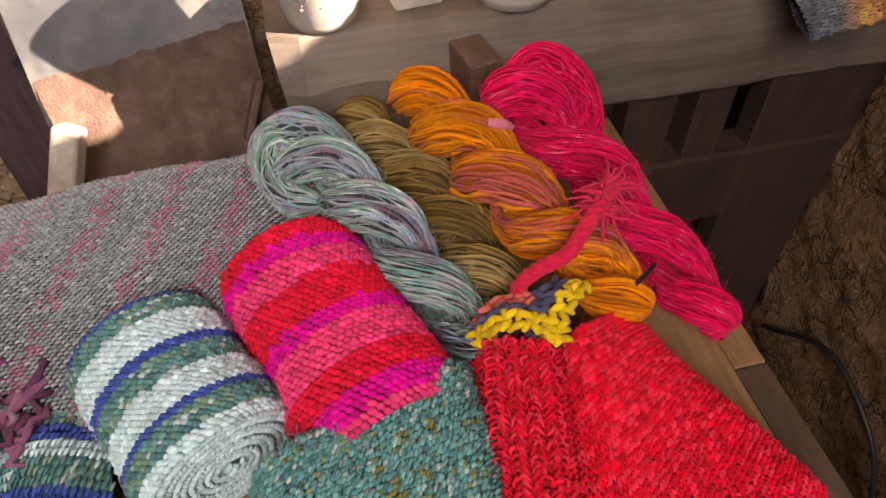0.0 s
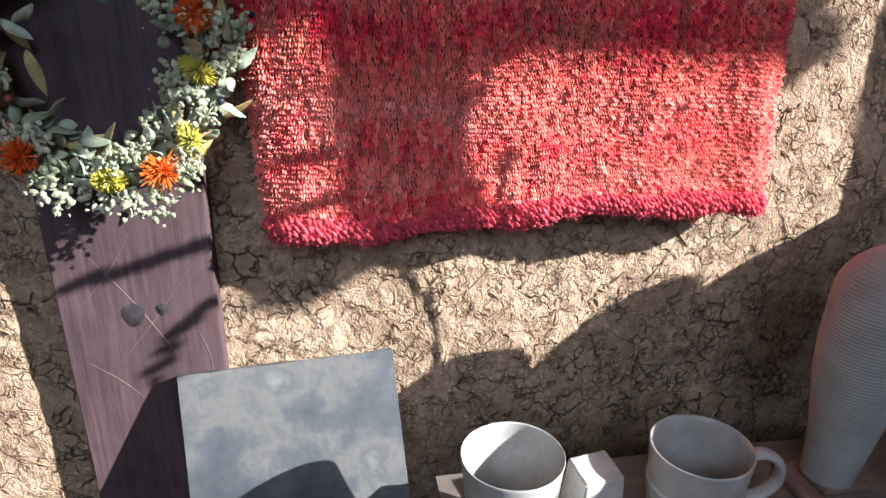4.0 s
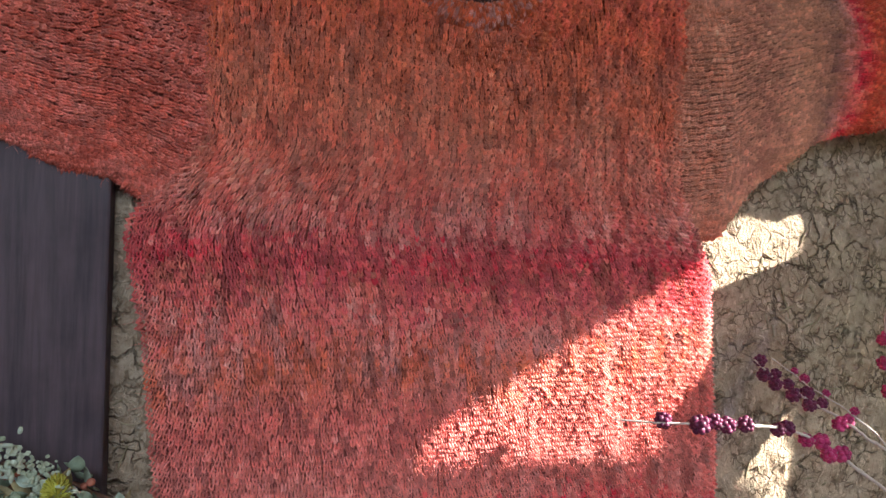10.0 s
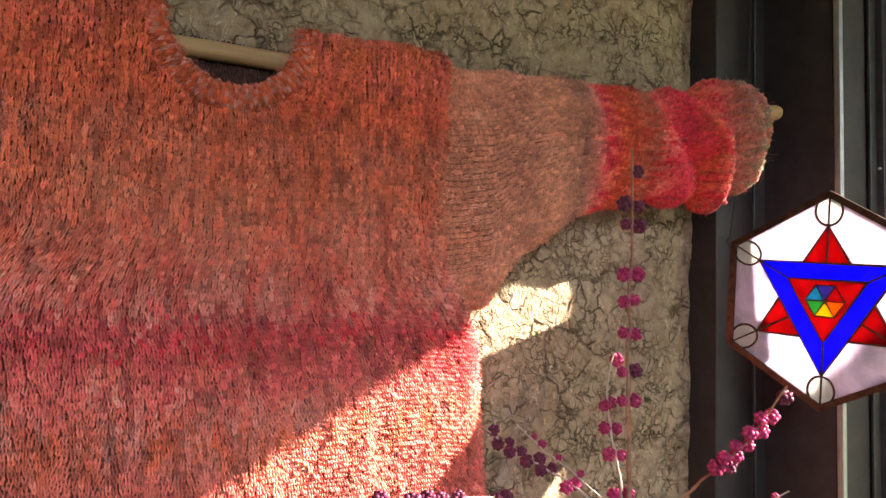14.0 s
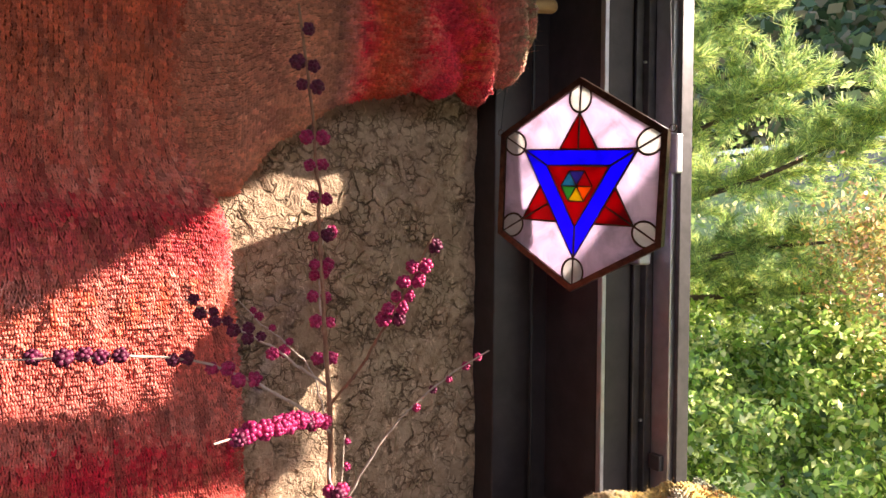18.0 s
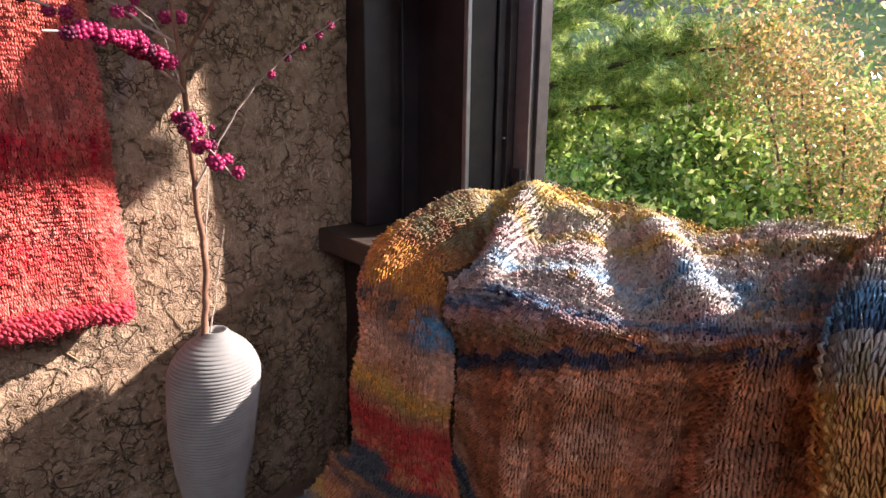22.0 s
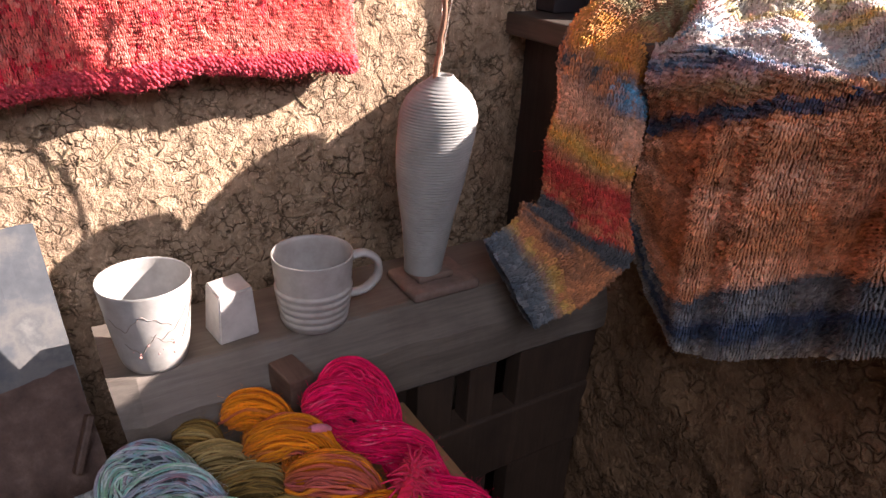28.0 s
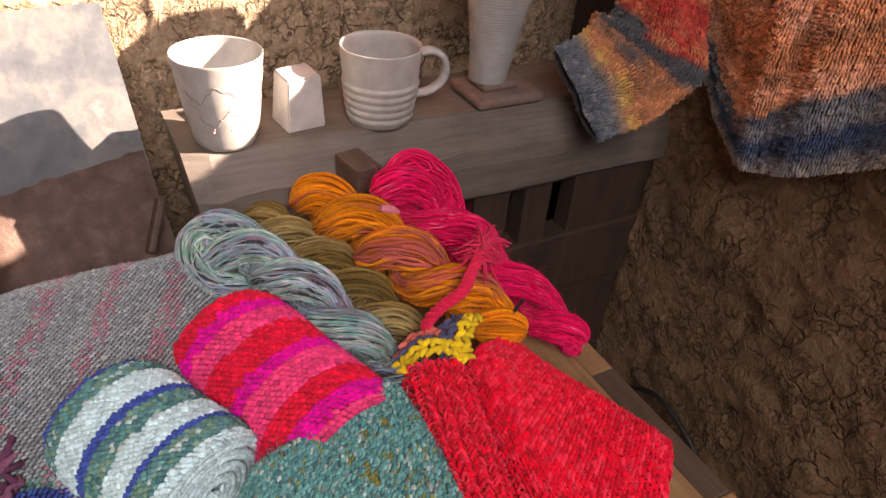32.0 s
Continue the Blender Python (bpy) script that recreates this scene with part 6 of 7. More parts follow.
V, F = lathe(prof, CX, CY, 64, lambda r, z, a: (r * (1 + 0.006 * np.sin(2 * a + 40 * z) + 0.004 * np.sin(5 * a + 90 * z)), 0 * z[:, 0], 0 * z[:, 0]))
cup_bowl = emit("bowl", V, F, CLAY, cup)
LINE = plain_mat("scratched_line", [(0.3, (0.17, 0.14, 0.12)), (0.7, (0.28, 0.24, 0.21))], 90, 0.6)


def on_cup(a, z):
    r = np.interp(z, pd[3:10, 1], pd[3:10, 0]) + 0.0002
    return np.stack([CX + r * np.cos(a), CY + r * np.sin(a), z], -1)


for a0, a1, z0, z1, z2 in ((-2.7, -1.9, 0.762, 0.752, 0.770), (-1.95, -1.2, 0.770, 0.764, 0.754), (-1.5, -0.7, 0.742, 0.750, 0.766), (-2.4, -1.6, 0.738, 0.728, 0.748), (-1.7, -1.1, 0.748, 0.738, 0.733), (-0.9, -0.3, 0.735, 0.752, 0.775)):
    a, z = np.linspace(a0, a1, 20), np.interp(np.linspace(0, 1, 20), [0, 0.5, 1], [z0, z1, z2])
    V, F, own = tubes(on_cup(a, z + 0.001 * np.sin(a * 23))[None], 0.00045, 5)
    emit("scratch", V, F, LINE, cup_bowl)
SPOT = plain_mat("pink_spot", [(0.3, (0.55, 0.24, 0.2)), (0.7, (0.7, 0.38, 0.33))], 90, 0.5)
for k in range(12):
    a, z = rng.uniform(-2.3, -1.0), rng.uniform(0.718, 0.742)
    c = on_cup(np.array(a), np.array(z))
    bm = bmesh.new()
    bmesh.ops.create_icosphere(bm, subdivisions=1, radius=float(rng.uniform(0.0006, 0.0015)))
    bm.transform(Matrix.Translation(c))
    part("speckle", bm, SPOT, cup_bowl, smooth=True)

mug = thing("mug", "pale pottery mug with ridged lower half and round handle", "mug")
MX, MY = 0.167, -0.192
outer = [(0.001, 0.7035), (0.028, 0.7035), (0.030, 0.700), (0.0335, 0.7005)]
zz = np.linspace(0.703, 0.776, 60)
ridge = np.where(zz < 0.745, 0.0021 * np.abs(np.sin((zz - 0.703) / 0.0085 * np.pi)) ** 0.7, 0.0)
outer += [(0.0335 + 0.0085 * (z - 0.703) / 0.073 + 0.001 * math.sin((z - 0.703) / 0.073 * 3) + e, z) for z, e in zip(zz, ridge)]
outer += [(0.0425, 0.7782), (0.0418, 0.7795), (0.0405, 0.7785)]
outer += [(0.0395 - 0.0085 * (0.776 - z) / 0.073, z) for z in np.linspace(0.775, 0.712, 24)] + [(0.029, 0.7075), (0.022, 0.706), (0.001, 0.706)]
V, F = lathe(outer, MX, MY, 64, lambda r, z, a: (r * (1 + 0.005 * np.sin(2 * a + 1)), 0 * z[:, 0], 0 * z[:, 0]))
V[:, 2] = 0.7 + (V[:, 2] - 0.7) * 1.02
emit("bowl", V, F, CLAY, mug)
hd = Vector((0.97, -0.12, 0)).normalized()
hp = spline([Vector((MX, MY, 0.768)) + hd * 0.039, Vector((MX, MY, 0.770)) + hd * 0.056, Vector((MX, MY, 0.760)) + hd * 0.070, Vector((MX, MY, 0.742)) + hd * 0.072, Vector((MX, MY, 0.727)) + hd * 0.058, Vector((MX, MY, 0.724)) + hd * 0.036], 30)
V, F, own = tubes(hp[None], 0.0042, 10)
c = hp.repeat(10, 0)
side = np.array([-hd.y, hd.x, 0])
V = V + ((V - c) @ side)[:, None] * side * 0.7
V[:, 2] = 0.7 + (V[:, 2] - 0.7) * 1.01
emit("handle", V, F, CLAY, mug)

block = bmesh.new()
bmesh.ops.create_cube(block, size=1)
for v in block.verts:
    top = v.co.z > 0
    s = 0.84 if top else 1.0
    v.co = Vector((v.co.x * 0.042 * s + (0.001 if top else 0), v.co.y * 0.041 * s, (0.0545 + 0.002 * (v.co.x > 0) - 0.002 * (v.co.y < 0)) if top else 0))
bmesh.ops.bevel(block, geom=block.edges[:], offset=0.0014, segments=2, affect="EDGES")
block.transform(pose(0.0820, -0.176, 0.7, 0, 0, 7))
tagged(part("small_block", block, STONE, smooth=False), "small grey weathered block between the cups", "block")

vase = thing("vase", "tall pale ridged clay vase on a brown clay base", "vase")
vz = np.array([0.722, 0.730, 0.76, 0.79, 0.82, 0.85, 0.875, 0.895, 0.910, 0.922, 0.932, 0.939, 0.944, 0.9475, 0.9485])
vr = np.array([0.0225, 0.0230, 0.0255, 0.0300, 0.0355, 0.0395, 0.0410, 0.0420, 0.0418, 0.0372, 0.0300, 0.0215, 0.0150, 0.0122, 0.0112])
zs = np.linspace(0.722, 0.9485, 640)
rs = np.interp(zs, vz, vr)
sm = np.ones(25) / 25
rs = np.convolve(np.pad(rs, 12, mode="edge"), sm, "valid")
rs = np.where(zs > 0.944, np.interp(zs, vz, vr), rs) + 0.0009 * np.abs(np.sin(zs / 0.0031 * np.pi)) * np.clip((0.945 - zs) / 0.01, 0, 1) * np.clip((zs - 0.735) / 0.02, 0, 1)
prof = np.concatenate([np.stack([rs, zs], -1), np.array([(0.0095, 0.9485), (0.0088, 0.945), (0.0085, 0.930), (0.012, 0.91), (0.001, 0.90)])])


def vase_wob(r, z, a):
    k = np.exp(-((z - 0.85) / 0.035) ** 2)
    r = r * (1 + 0.05 * k * np.cos(a - 2.6) - 0.05 * np.exp(-((z - 0.80) / 0.03) ** 2) * np.cos(a + 0.6) + 0.012 * np.sin(3 * a + 20 * z))
    lean = (z[:, 0] - 0.72)
    return r, -0.012 + lean * 0.07, 0.0 * lean


V, F = lathe(prof, 0.321, -0.178, 72, vase_wob)
emit("body", V, F, VASE, vase)
part("base", box_bm((0.277, -0.219, 0.7005), (0.366, -0.147, 0.7135), 0.005, 3), STAND, vase, "brown clay base plate", smooth=True)
part("base_foot", box_bm((0.292, -0.200, 0.7130), (0.340, -0.160, 0.7225), 0.004, 3), STAND, vase, smooth=True)

# ---- berry branch in the vase ----
branch = thing("berry_branch", "dry branch with clusters of magenta berries in the vase", "branch")
BERRY = plain_mat("berry_skin", [(0.3, (0.20, 0.010, 0.055)), (0.55, (0.42, 0.022, 0.11)), (0.8, (0.62, 0.09, 0.21))], 120, 0.38, 0, 0.3, 300)
BERRYDARK = plain_mat("dark_berry_skin", [(0.3, (0.05, 0.008, 0.02)), (0.7, (0.20, 0.02, 0.07))], 160, 0.5, 0, 0.4, 300)
fork = (0.301, -0.216, 1.187)
stems = [
    ("stem", [(0.312, -0.178, 0.925), (0.318, -0.184, 1.0), (0.309, -0.200, 1.10), fork], 0.0030, 0.0022, 0, 0, BARK),
    ("stem", [fork, (0.292, -0.224, 1.27), (0.285, -0.231, 1.352), (0.270, -0.25, 1.42), (0.257, -0.264, 1.470)], 0.0019, 0.0008, 24, 0.30, BARK),
    ("stem", [fork, (0.302, -0.20, 1.24), (0.306, -0.183, 1.302), (0.311, -0.184, 1.325)], 0.0013, 0.0007, 14, 0.30, PALETWIG),
    ("stem", [fork, (0.311, -0.242, 1.215), (0.317, -0.271, 1.247), (0.315, -0.298, 1.270), (0.323, -0.330, 1.318)], 0.0013, 0.0007, 34, 0.45, BARK),
    ("stem", [(0.310, -0.20, 1.085), (0.345, -0.215, 1.15), (0.391, -0.238, 1.202), (0.421, -0.257, 1.225)], 0.0010, 0.0006, 8, 0.62, PALETWIG),
    ("stem", [(0.301, -0.214, 1.20), (0.262, -0.175, 1.232), (0.235, -0.165, 1.248), (0.205, -0.168, 1.268)], 0.0012, 0.0006, 22, 0.40, PALETWIG),
    ("stem", [(0.303, -0.212, 1.17), (0.24, -0.205, 1.212), (0.19, -0.21, 1.232), (0.139, -0.219, 1.238), (0.078, -0.196, 1.238)], 0.0013, 0.0006, 35, 0.30, PALETWIG),
    ("stem", [(0.303, -0.212, 1.165), (0.27, -0.26, 1.188), (0.231, -0.304, 1.202), (0.188, -0.325, 1.203)], 0.0012, 0.0007, 42, 0.35, PALETWIG),
    ("stem", [(0.306, -0.208, 1.135), (0.285, -0.25, 1.155), (0.272, -0.305, 1.145), (0.290, -0.335, 1.112)], 0.0011, 0.0007, 40, 0.62, PALETWIG),
    ("stem", [(0.318, -0.176, 0.93), (0.328, -0.165, 1.02), (0.345, -0.14, 1.10), (0.352, -0.13, 1.135)], 0.0008, 0.0004, 2, 0.9, PALETWIG),
    ("stem", [(0.319, -0.174, 0.93), (0.336, -0.16, 0.98), (0.352, -0.15, 1.04)], 0.0007, 0.0003, 0, 0, PALETWIG),
    ("stem", [(0.303, -0.212, 1.16), (0.292, -0.2, 1.21), (0.262, -0.15, 1.25), (0.255, -0.13, 1.262)], 0.0008, 0.0004, 6, 0.6, PALETWIG),
]
bmes = []
for k, (mm, dark) in enumerate(((BERRY, 0), (BERRY, 0), (BERRYDARK, 1))):
    bm = bmesh.new()
    rr = random.Random(40 + k)
    count = 15 + k
    for q, h in enumerate(np.linspace(-0.95, 0.95, count)):
        at = Vector((math.cos(q * 2.4) * math.sqrt(1 - h * h), math.sin(q * 2.4) * math.sqrt(1 - h * h), h)) * 0.0030
        bmesh.ops.create_icosphere(bm, subdivisions=2, radius=rr.uniform(0.00135, 0.00185), matrix=Matrix.Translation(at))
    bmesh.ops.create_icosphere(bm, subdivisions=2, radius=0.0028)
    me = bpy.data.meshes.new("berry")
    bm.to_mesh(me)
    bm.free()
    me.materials.append(mm)
    me.polygons.foreach_set("use_smooth", np.ones(len(me.polygons), bool))
    bmes.append(me)
for name, pts, r0, r1, count, start, mm in stems:
    p = spline(pts, 60)
    p = p + np.stack([vn(np.arange(60) * 0.35, np.full(60, k), 3 + len(pts)) - 0.5 for k in range(3)], -1) * 0.003 * np.sin(np.linspace(0, np.pi, 60))[:, None]
    r = np.linspace(r0, r1, 60)
    r = r * (1 + 0.35 * (np.arange(60) % 12 == 0))
    V, F, own = tubes(p[None], r, 7)
    twig = emit("stem", V, F, mm, branch)
    length = float(np.linalg.norm(np.diff(p, axis=0), axis=1).sum()) * (1 - start)
    gap, per = {24: (0.0245, 2), 14: (0.019, 2), 22: (0.016, 2), 6: (0.016, 1), 8: (0.016, 1), 34: (0.0125, 2), 35: (0.025, 2), 42: (0.0105, 3), 40: (0.0105, 3), 2: (0.02, 1)}.get(count, (1.0, 0))
    for c in range(int(length / gap) + 1 if count else 0):
        if per == 2 and rng.random() < 0.07:
            continue
        s = min(1.0, start + (1 - start) * (c + 0.28 * rng.uniform(-1, 1)) * gap / length)
        c0 = p[int(max(s, 0) * 59)]
        turn = rng.uniform(-0.5, 0.5)
        for e in range(per if c < int(length / gap) else 1):
            ang = e * 2 * math.pi / per + turn
            sc = rng.uniform(0.92, 1.32) * (1.18 if count == 35 else 1.0) * (0.70 if per == 1 else 1.0)
            off = np.array([math.cos(ang), math.sin(ang) * 0.8, 0.25 * rng.uniform(-1, 1)]) * 0.0046 * sc
            dark = (pts[-1][0] < 0.22 and s > 0.5 and pts[-1][2] > 1.21) or c0[2] > 1.40 or rng.random() < 0.15
            share("berry", bmes[2 if dark else int(rng.integers(0, 2))], Matrix.Translation(c0 + off) @ pose(0, 0, 0, *rng.uniform(0, 360, 3)) @ Matrix.Scale(sc, 4), twig)

# ---- stained glass hexagon in the window ----
panel = thing("stained_glass_panel", "hexagonal stained glass panel with a blue and red star", "stained glass")
HC = Vector((0.601, -0.163, 1.3705))
hx = Vector((0.055, -0.172, -0.012)).normalized()
hz = Vector((-0.05, 0.0, 1)).normalized()
hz = (hz - hx * hz.dot(hx)).normalized()
hn = hx.cross(hz)
R = 0.1125


def hp3(a, b, c=0.0):
    return HC + hx * a + hz * b + hn * c


def glass_mat(name, col, emis=0.0, rough=0.25, tr=0.75):
    m, n, l, b = base_mat(name, rough, 0, 0.5)
    v = coords(n, l)
    f = tex_noise(n, l, v, 28, 4, 0.6, 1.2)
    c = tex_ramp(n, l, f, [(0.3, tuple(q * 0.75 for q in col)), (0.7, tuple(min(1, q * 1.25) for q in col))])
    l.new(c, b.inputs["Base Color"])
    t = n.new("ShaderNodeBsdfTranslucent")
    l.new(c, t.inputs["Color"])
    tp = n.new("ShaderNodeBsdfTransparent")
    l.new(c, tp.inputs["Color"])
    mx, m2 = n.new("ShaderNodeMixShader"), n.new("ShaderNodeMixShader")
    mx.inputs[0].default_value, m2.inputs[0].default_value = tr, 0.25
    l.new(t.outputs[0], m2.inputs[1]), l.new(tp.outputs[0], m2.inputs[2])
    l.new(b.outputs[0], mx.inputs[1]), l.new(m2.outputs[0], mx.inputs[2])
    l.new(mx.outputs[0], n["Material Output"].inputs["Surface"])
    tex_bump(n, l, b, tex_noise(n, l, v, 90, 3), 0.3, 0.001)
    return m


def piece(name, pts, mat, thick=0.0016, label=""):
    bm = bmesh.new()
    f = [bm.verts.new(hp3(a, b, -thick / 2)) for a, b in pts]
    k = [bm.verts.new(hp3(a, b, thick / 2)) for a, b in pts]
    bm.faces.new(f[::-1]), bm.faces.new(k)
    for q in range(len(pts)):
        r = (q + 1) % len(pts)
        bm.faces.new((f[q], f[r], k[r], k[q]))
    bmesh.ops.recalc_face_normals(bm, faces=bm.faces[:])
    return part(name, bm, mat, panel, label)


def came(pts, r=0.0016, mat=None, closed=False):
    p = np.array([hp3(a, b) for a, b in pts])
    V, F, own = tubes(p[None], r, 6)
    return emit("came", V, F, mat or LEAD, panel)


G_BLUE = glass_mat("blue_glass", (0.010, 0.012, 0.85), tr=0.8)
G_RED = glass_mat("red_glass", (0.42, 0.012, 0.02), tr=0.7)
G_WHITE = glass_mat("milky_glass", (0.93, 0.90, 0.84), tr=0.72)
G_LILAC = glass_mat("lilac_glass", (0.80, 0.68, 0.82), tr=0.72)
G_JEWEL = [glass_mat(n, c, tr=0.8) for n, c in (("yellow_glass", (0.50, 0.36, 0.03)), ("green_glass", (0.06, 0.26, 0.08)), ("teal_glass", (0.03, 0.20, 0.30)), ("indigo_glass", (0.08, 0.06, 0.26)), ("crimson_glass", (0.36, 0.02, 0.03)), ("orange_glass", (0.60, 0.16, 0.02)))]
pol = lambda r, deg: (r * math.sin(radians(deg)), r * math.cos(radians(deg)))
rim = [pol(R, 60 * k) for k in range(6)]
T = 0.077
up, dn = [pol(T, 120 * k) for k in range(3)], [pol(T, 60 + 120 * k) for k in range(3)]
inner = [pol(T * 0.56, 60 + 120 * k) for k in range(3)]
for k in range(3):
    a, b = dn[k], dn[(k + 1) % 3]
    piece("blue_pane", [a, b, inner[(k + 1) % 3], inner[k]], G_BLUE, label="deep blue glass")
    came([a, inner[k]], 0.0014)
# star points of the red triangle
mid = lambda a, b, t: (a[0] + (b[0] - a[0]) * t, a[1] + (b[1] - a[1]) * t)
for k in range(3):
    p0 = up[k]
    for s in (-1, 1):
        q = up[(k + s) % 3]
        piece("red_pane", [p0, mid(p0, q, 1 / 3), mid(mid(p0, up[(k + 1) % 3], 1 / 3), mid(p0, up[(k + 2) % 3], 1 / 3), 0.5)], G_RED, label="dark red glass")
    came([mid(p0, up[(k + 1) % 3], 1 / 3), p0, mid(p0, up[(k + 2) % 3], 1 / 3)], 0.0015)
    came([p0, mid(mid(p0, up[(k + 1) % 3], 1 / 3), mid(p0, up[(k + 2) % 3], 1 / 3), 0.5)], 0.0013)
hexa = [pol(0.0185, 30 + 60 * k) for k in range(6)]
for k in range(3):
    a, b = inner[k], inner[(k + 1) % 3]
    piece("red_pane", [a, mid(a, b, 0.5), hexa[(1 + 2 * k) % 6], hexa[(2 * k) % 6 if k else 0]], G_RED)
    piece("red_pane", [mid(a, b, 0.5), b, hexa[(2 + 2 * k) % 6], hexa[(1 + 2 * k) % 6]], G_RED)
for k in range(6):
    piece("jewel_pane", [(0, 0), hexa[k], hexa[(k + 1) % 6]], G_JEWEL[(k + 4) % 6])
    came([(0, 0), hexa[k], hexa[(k + 1) % 6]], 0.0012)
came(inner + inner[:1], 0.0016)
came(dn + dn[:1], 0.0017)
# petals in the corners and opal ground between
r_in = R - 0.006
for k in range(6):
    base = pol(T * 1.0, 60 * k)
    tip = pol(r_in, 60 * k)
    c = mid(base, tip, 0.5)
    rad = math.dist(base, tip) / 2
    for s in (-1, 1):
        arc = [(c[0] + math.cos(t) * (tip[0] - c[0]) - s * math.sin(t) * (tip[1] - c[1]) * 0.85, c[1] + math.cos(t) * (tip[1] - c[1]) + s * math.sin(t) * (tip[0] - c[0]) * 0.85) for t in np.linspace(0, math.pi, 14)]
        piece("petal_pane", arc, G_WHITE, label="milky cream glass")
        came(arc, 0.0015)
    came([base, tip], 0.0013)
    a0, a1 = pol(r_in, 60 * k), pol(r_in, 60 * (k + 1))
    n0, n1 = pol(T, 60 * k), pol(T, 60 * (k + 1))
    notch = pol(T / math.sqrt(3), 60 * k + 30)
    l0 = (c[0] + (tip[1] - c[1]) * 0.85, c[1] - (tip[0] - c[0]) * 0.85)
    c1 = mid(pol(T, 60 * k + 60), a1, 0.5)
    tip1 = a1
    l1 = (c1[0] - (tip1[1] - c1[1]) * 0.85, c1[1] + (tip1[0] - c1[0]) * 0.85)
    arc0 = [(c[0] + math.cos(t) * (tip[0] - c[0]) + math.sin(t) * (tip[1] - c[1]) * 0.85, c[1] + math.cos(t) * (tip[1] - c[1]) - math.sin(t) * (tip[0] - c[0]) * 0.85) for t in np.linspace(0, math.pi, 10)]
    arc1 = [(c1[0] + math.cos(t) * (tip1[0] - c1[0]) - math.sin(t) * (tip1[1] - c1[1]) * 0.85, c1[1] + math.cos(t) * (tip1[1] - c1[1]) + math.sin(t) * (tip1[0] - c1[0]) * 0.85) for t in np.linspace(math.pi, 0, 10)]
    piece("opal_pane", arc0 + [notch] + arc1, G_LILAC, label="white and lilac opal glass")
bm = bmesh.new()
o, i = [pol(R, 60 * k) for k in range(6)], [pol(R - 0.0075, 60 * k) for k in range(6)]
vv = [[bm.verts.new(hp3(a, b, d)) for a, b in ring] for ring, d in ((o, -0.004), (i, -0.004), (i, 0.004), (o, 0.004))]
for a, b in ((0, 1), (1, 2), (2, 3), (3, 0)):
    for k in range(6):
        bm.faces.new((vv[a][k], vv[a][(k + 1) % 6], vv[b][(k + 1) % 6], vv[b][k]))
bmesh.ops.recalc_face_normals(bm, faces=bm.faces[:])
part("border", bm, LEAD, panel, "dark copper border")
for k, s in ((1, 1), (5, -1)):
    c = hp3(*pol(R + 0.0035, 60 * k))
    p = np.array([c + hx * 0.0035 * math.cos(t) + hz * 0.0035 * math.sin(t) for t in np.linspace(0, 6.28, 16)])
    V, F, own = tubes(p[None], 0.0006, 5)
    emit("eyelet", V, F, LEAD, panel)
    p = np.array([c + hz * 0.003, c + hz * 0.12 - hx * s * 0.01, Vector((c.x + 0.03, c.y + 0.0, 1.99))])
    V, F, own = tubes(spline(p, 12)[None], 0.0005, 4)
    emit("cord", V, F, BLACK, panel)

# ---- wreath of dried flowers on the post ----
wreath = thing("dried_flower_wreath", "dried leaf wreath with orange and yellow flowers on the post", "wreath")
WC = np.array([-0.298, -0.046, 1.082])
WRX, WRZ = 0.083, 0.088


def leafy(name, base, tip, rough=0.75):
    m, n, l, b = base_mat(name, rough, 0, 0.25)
    oi = n.new("ShaderNodeObjectInfo")
    v = coords(n, l)
    f = tex_noise(n, l, v, 160, 4)
    c = tex_mix(n, l, oi.outputs["Random"], base, tip)
    c = tex_mix(n, l, 1.0, c, tex_ramp(n, l, f, [(0.3, (0.7, 0.7, 0.7)), (0.7, (1.25, 1.25, 1.25))]), "MULTIPLY")
    l.new(c, b.inputs["Base Color"])
    tex_bump(n, l, b, f, 0.4, 0.001)
    return m


SAGE = leafy("sage_leaf", (0.24, 0.28, 0.18), (0.46, 0.49, 0.36))
TANLEAF = leafy("tan_leaf", (0.30, 0.20, 0.09), (0.46, 0.38, 0.18))
FLOWER_O = leafy("orange_petal", (0.72, 0.10, 0.012), (0.80, 0.20, 0.02))
FLOWER_Y = leafy("yellow_flower", (0.50, 0.46, 0.04), (0.62, 0.55, 0.10))
FLOWER_W = leafy("white_floret", (0.31, 0.34, 0.20), (0.56, 0.55, 0.40))
DARKBERRY = leafy("black_berry", (0.012, 0.014, 0.022), (0.03, 0.03, 0.045), 0.35)
BUD = leafy("red_bud", (0.30, 0.08, 0.05), (0.45, 0.16, 0.10))


def data_of(bm, name, mat, smooth=True):
    me = bpy.data.meshes.new(name)
    bm.to_mesh(me)
    bm.free()
    me.materials.append(mat)
    if smooth:
        me.polygons.foreach_set("use_smooth", np.ones(len(me.polygons), bool))
    return me


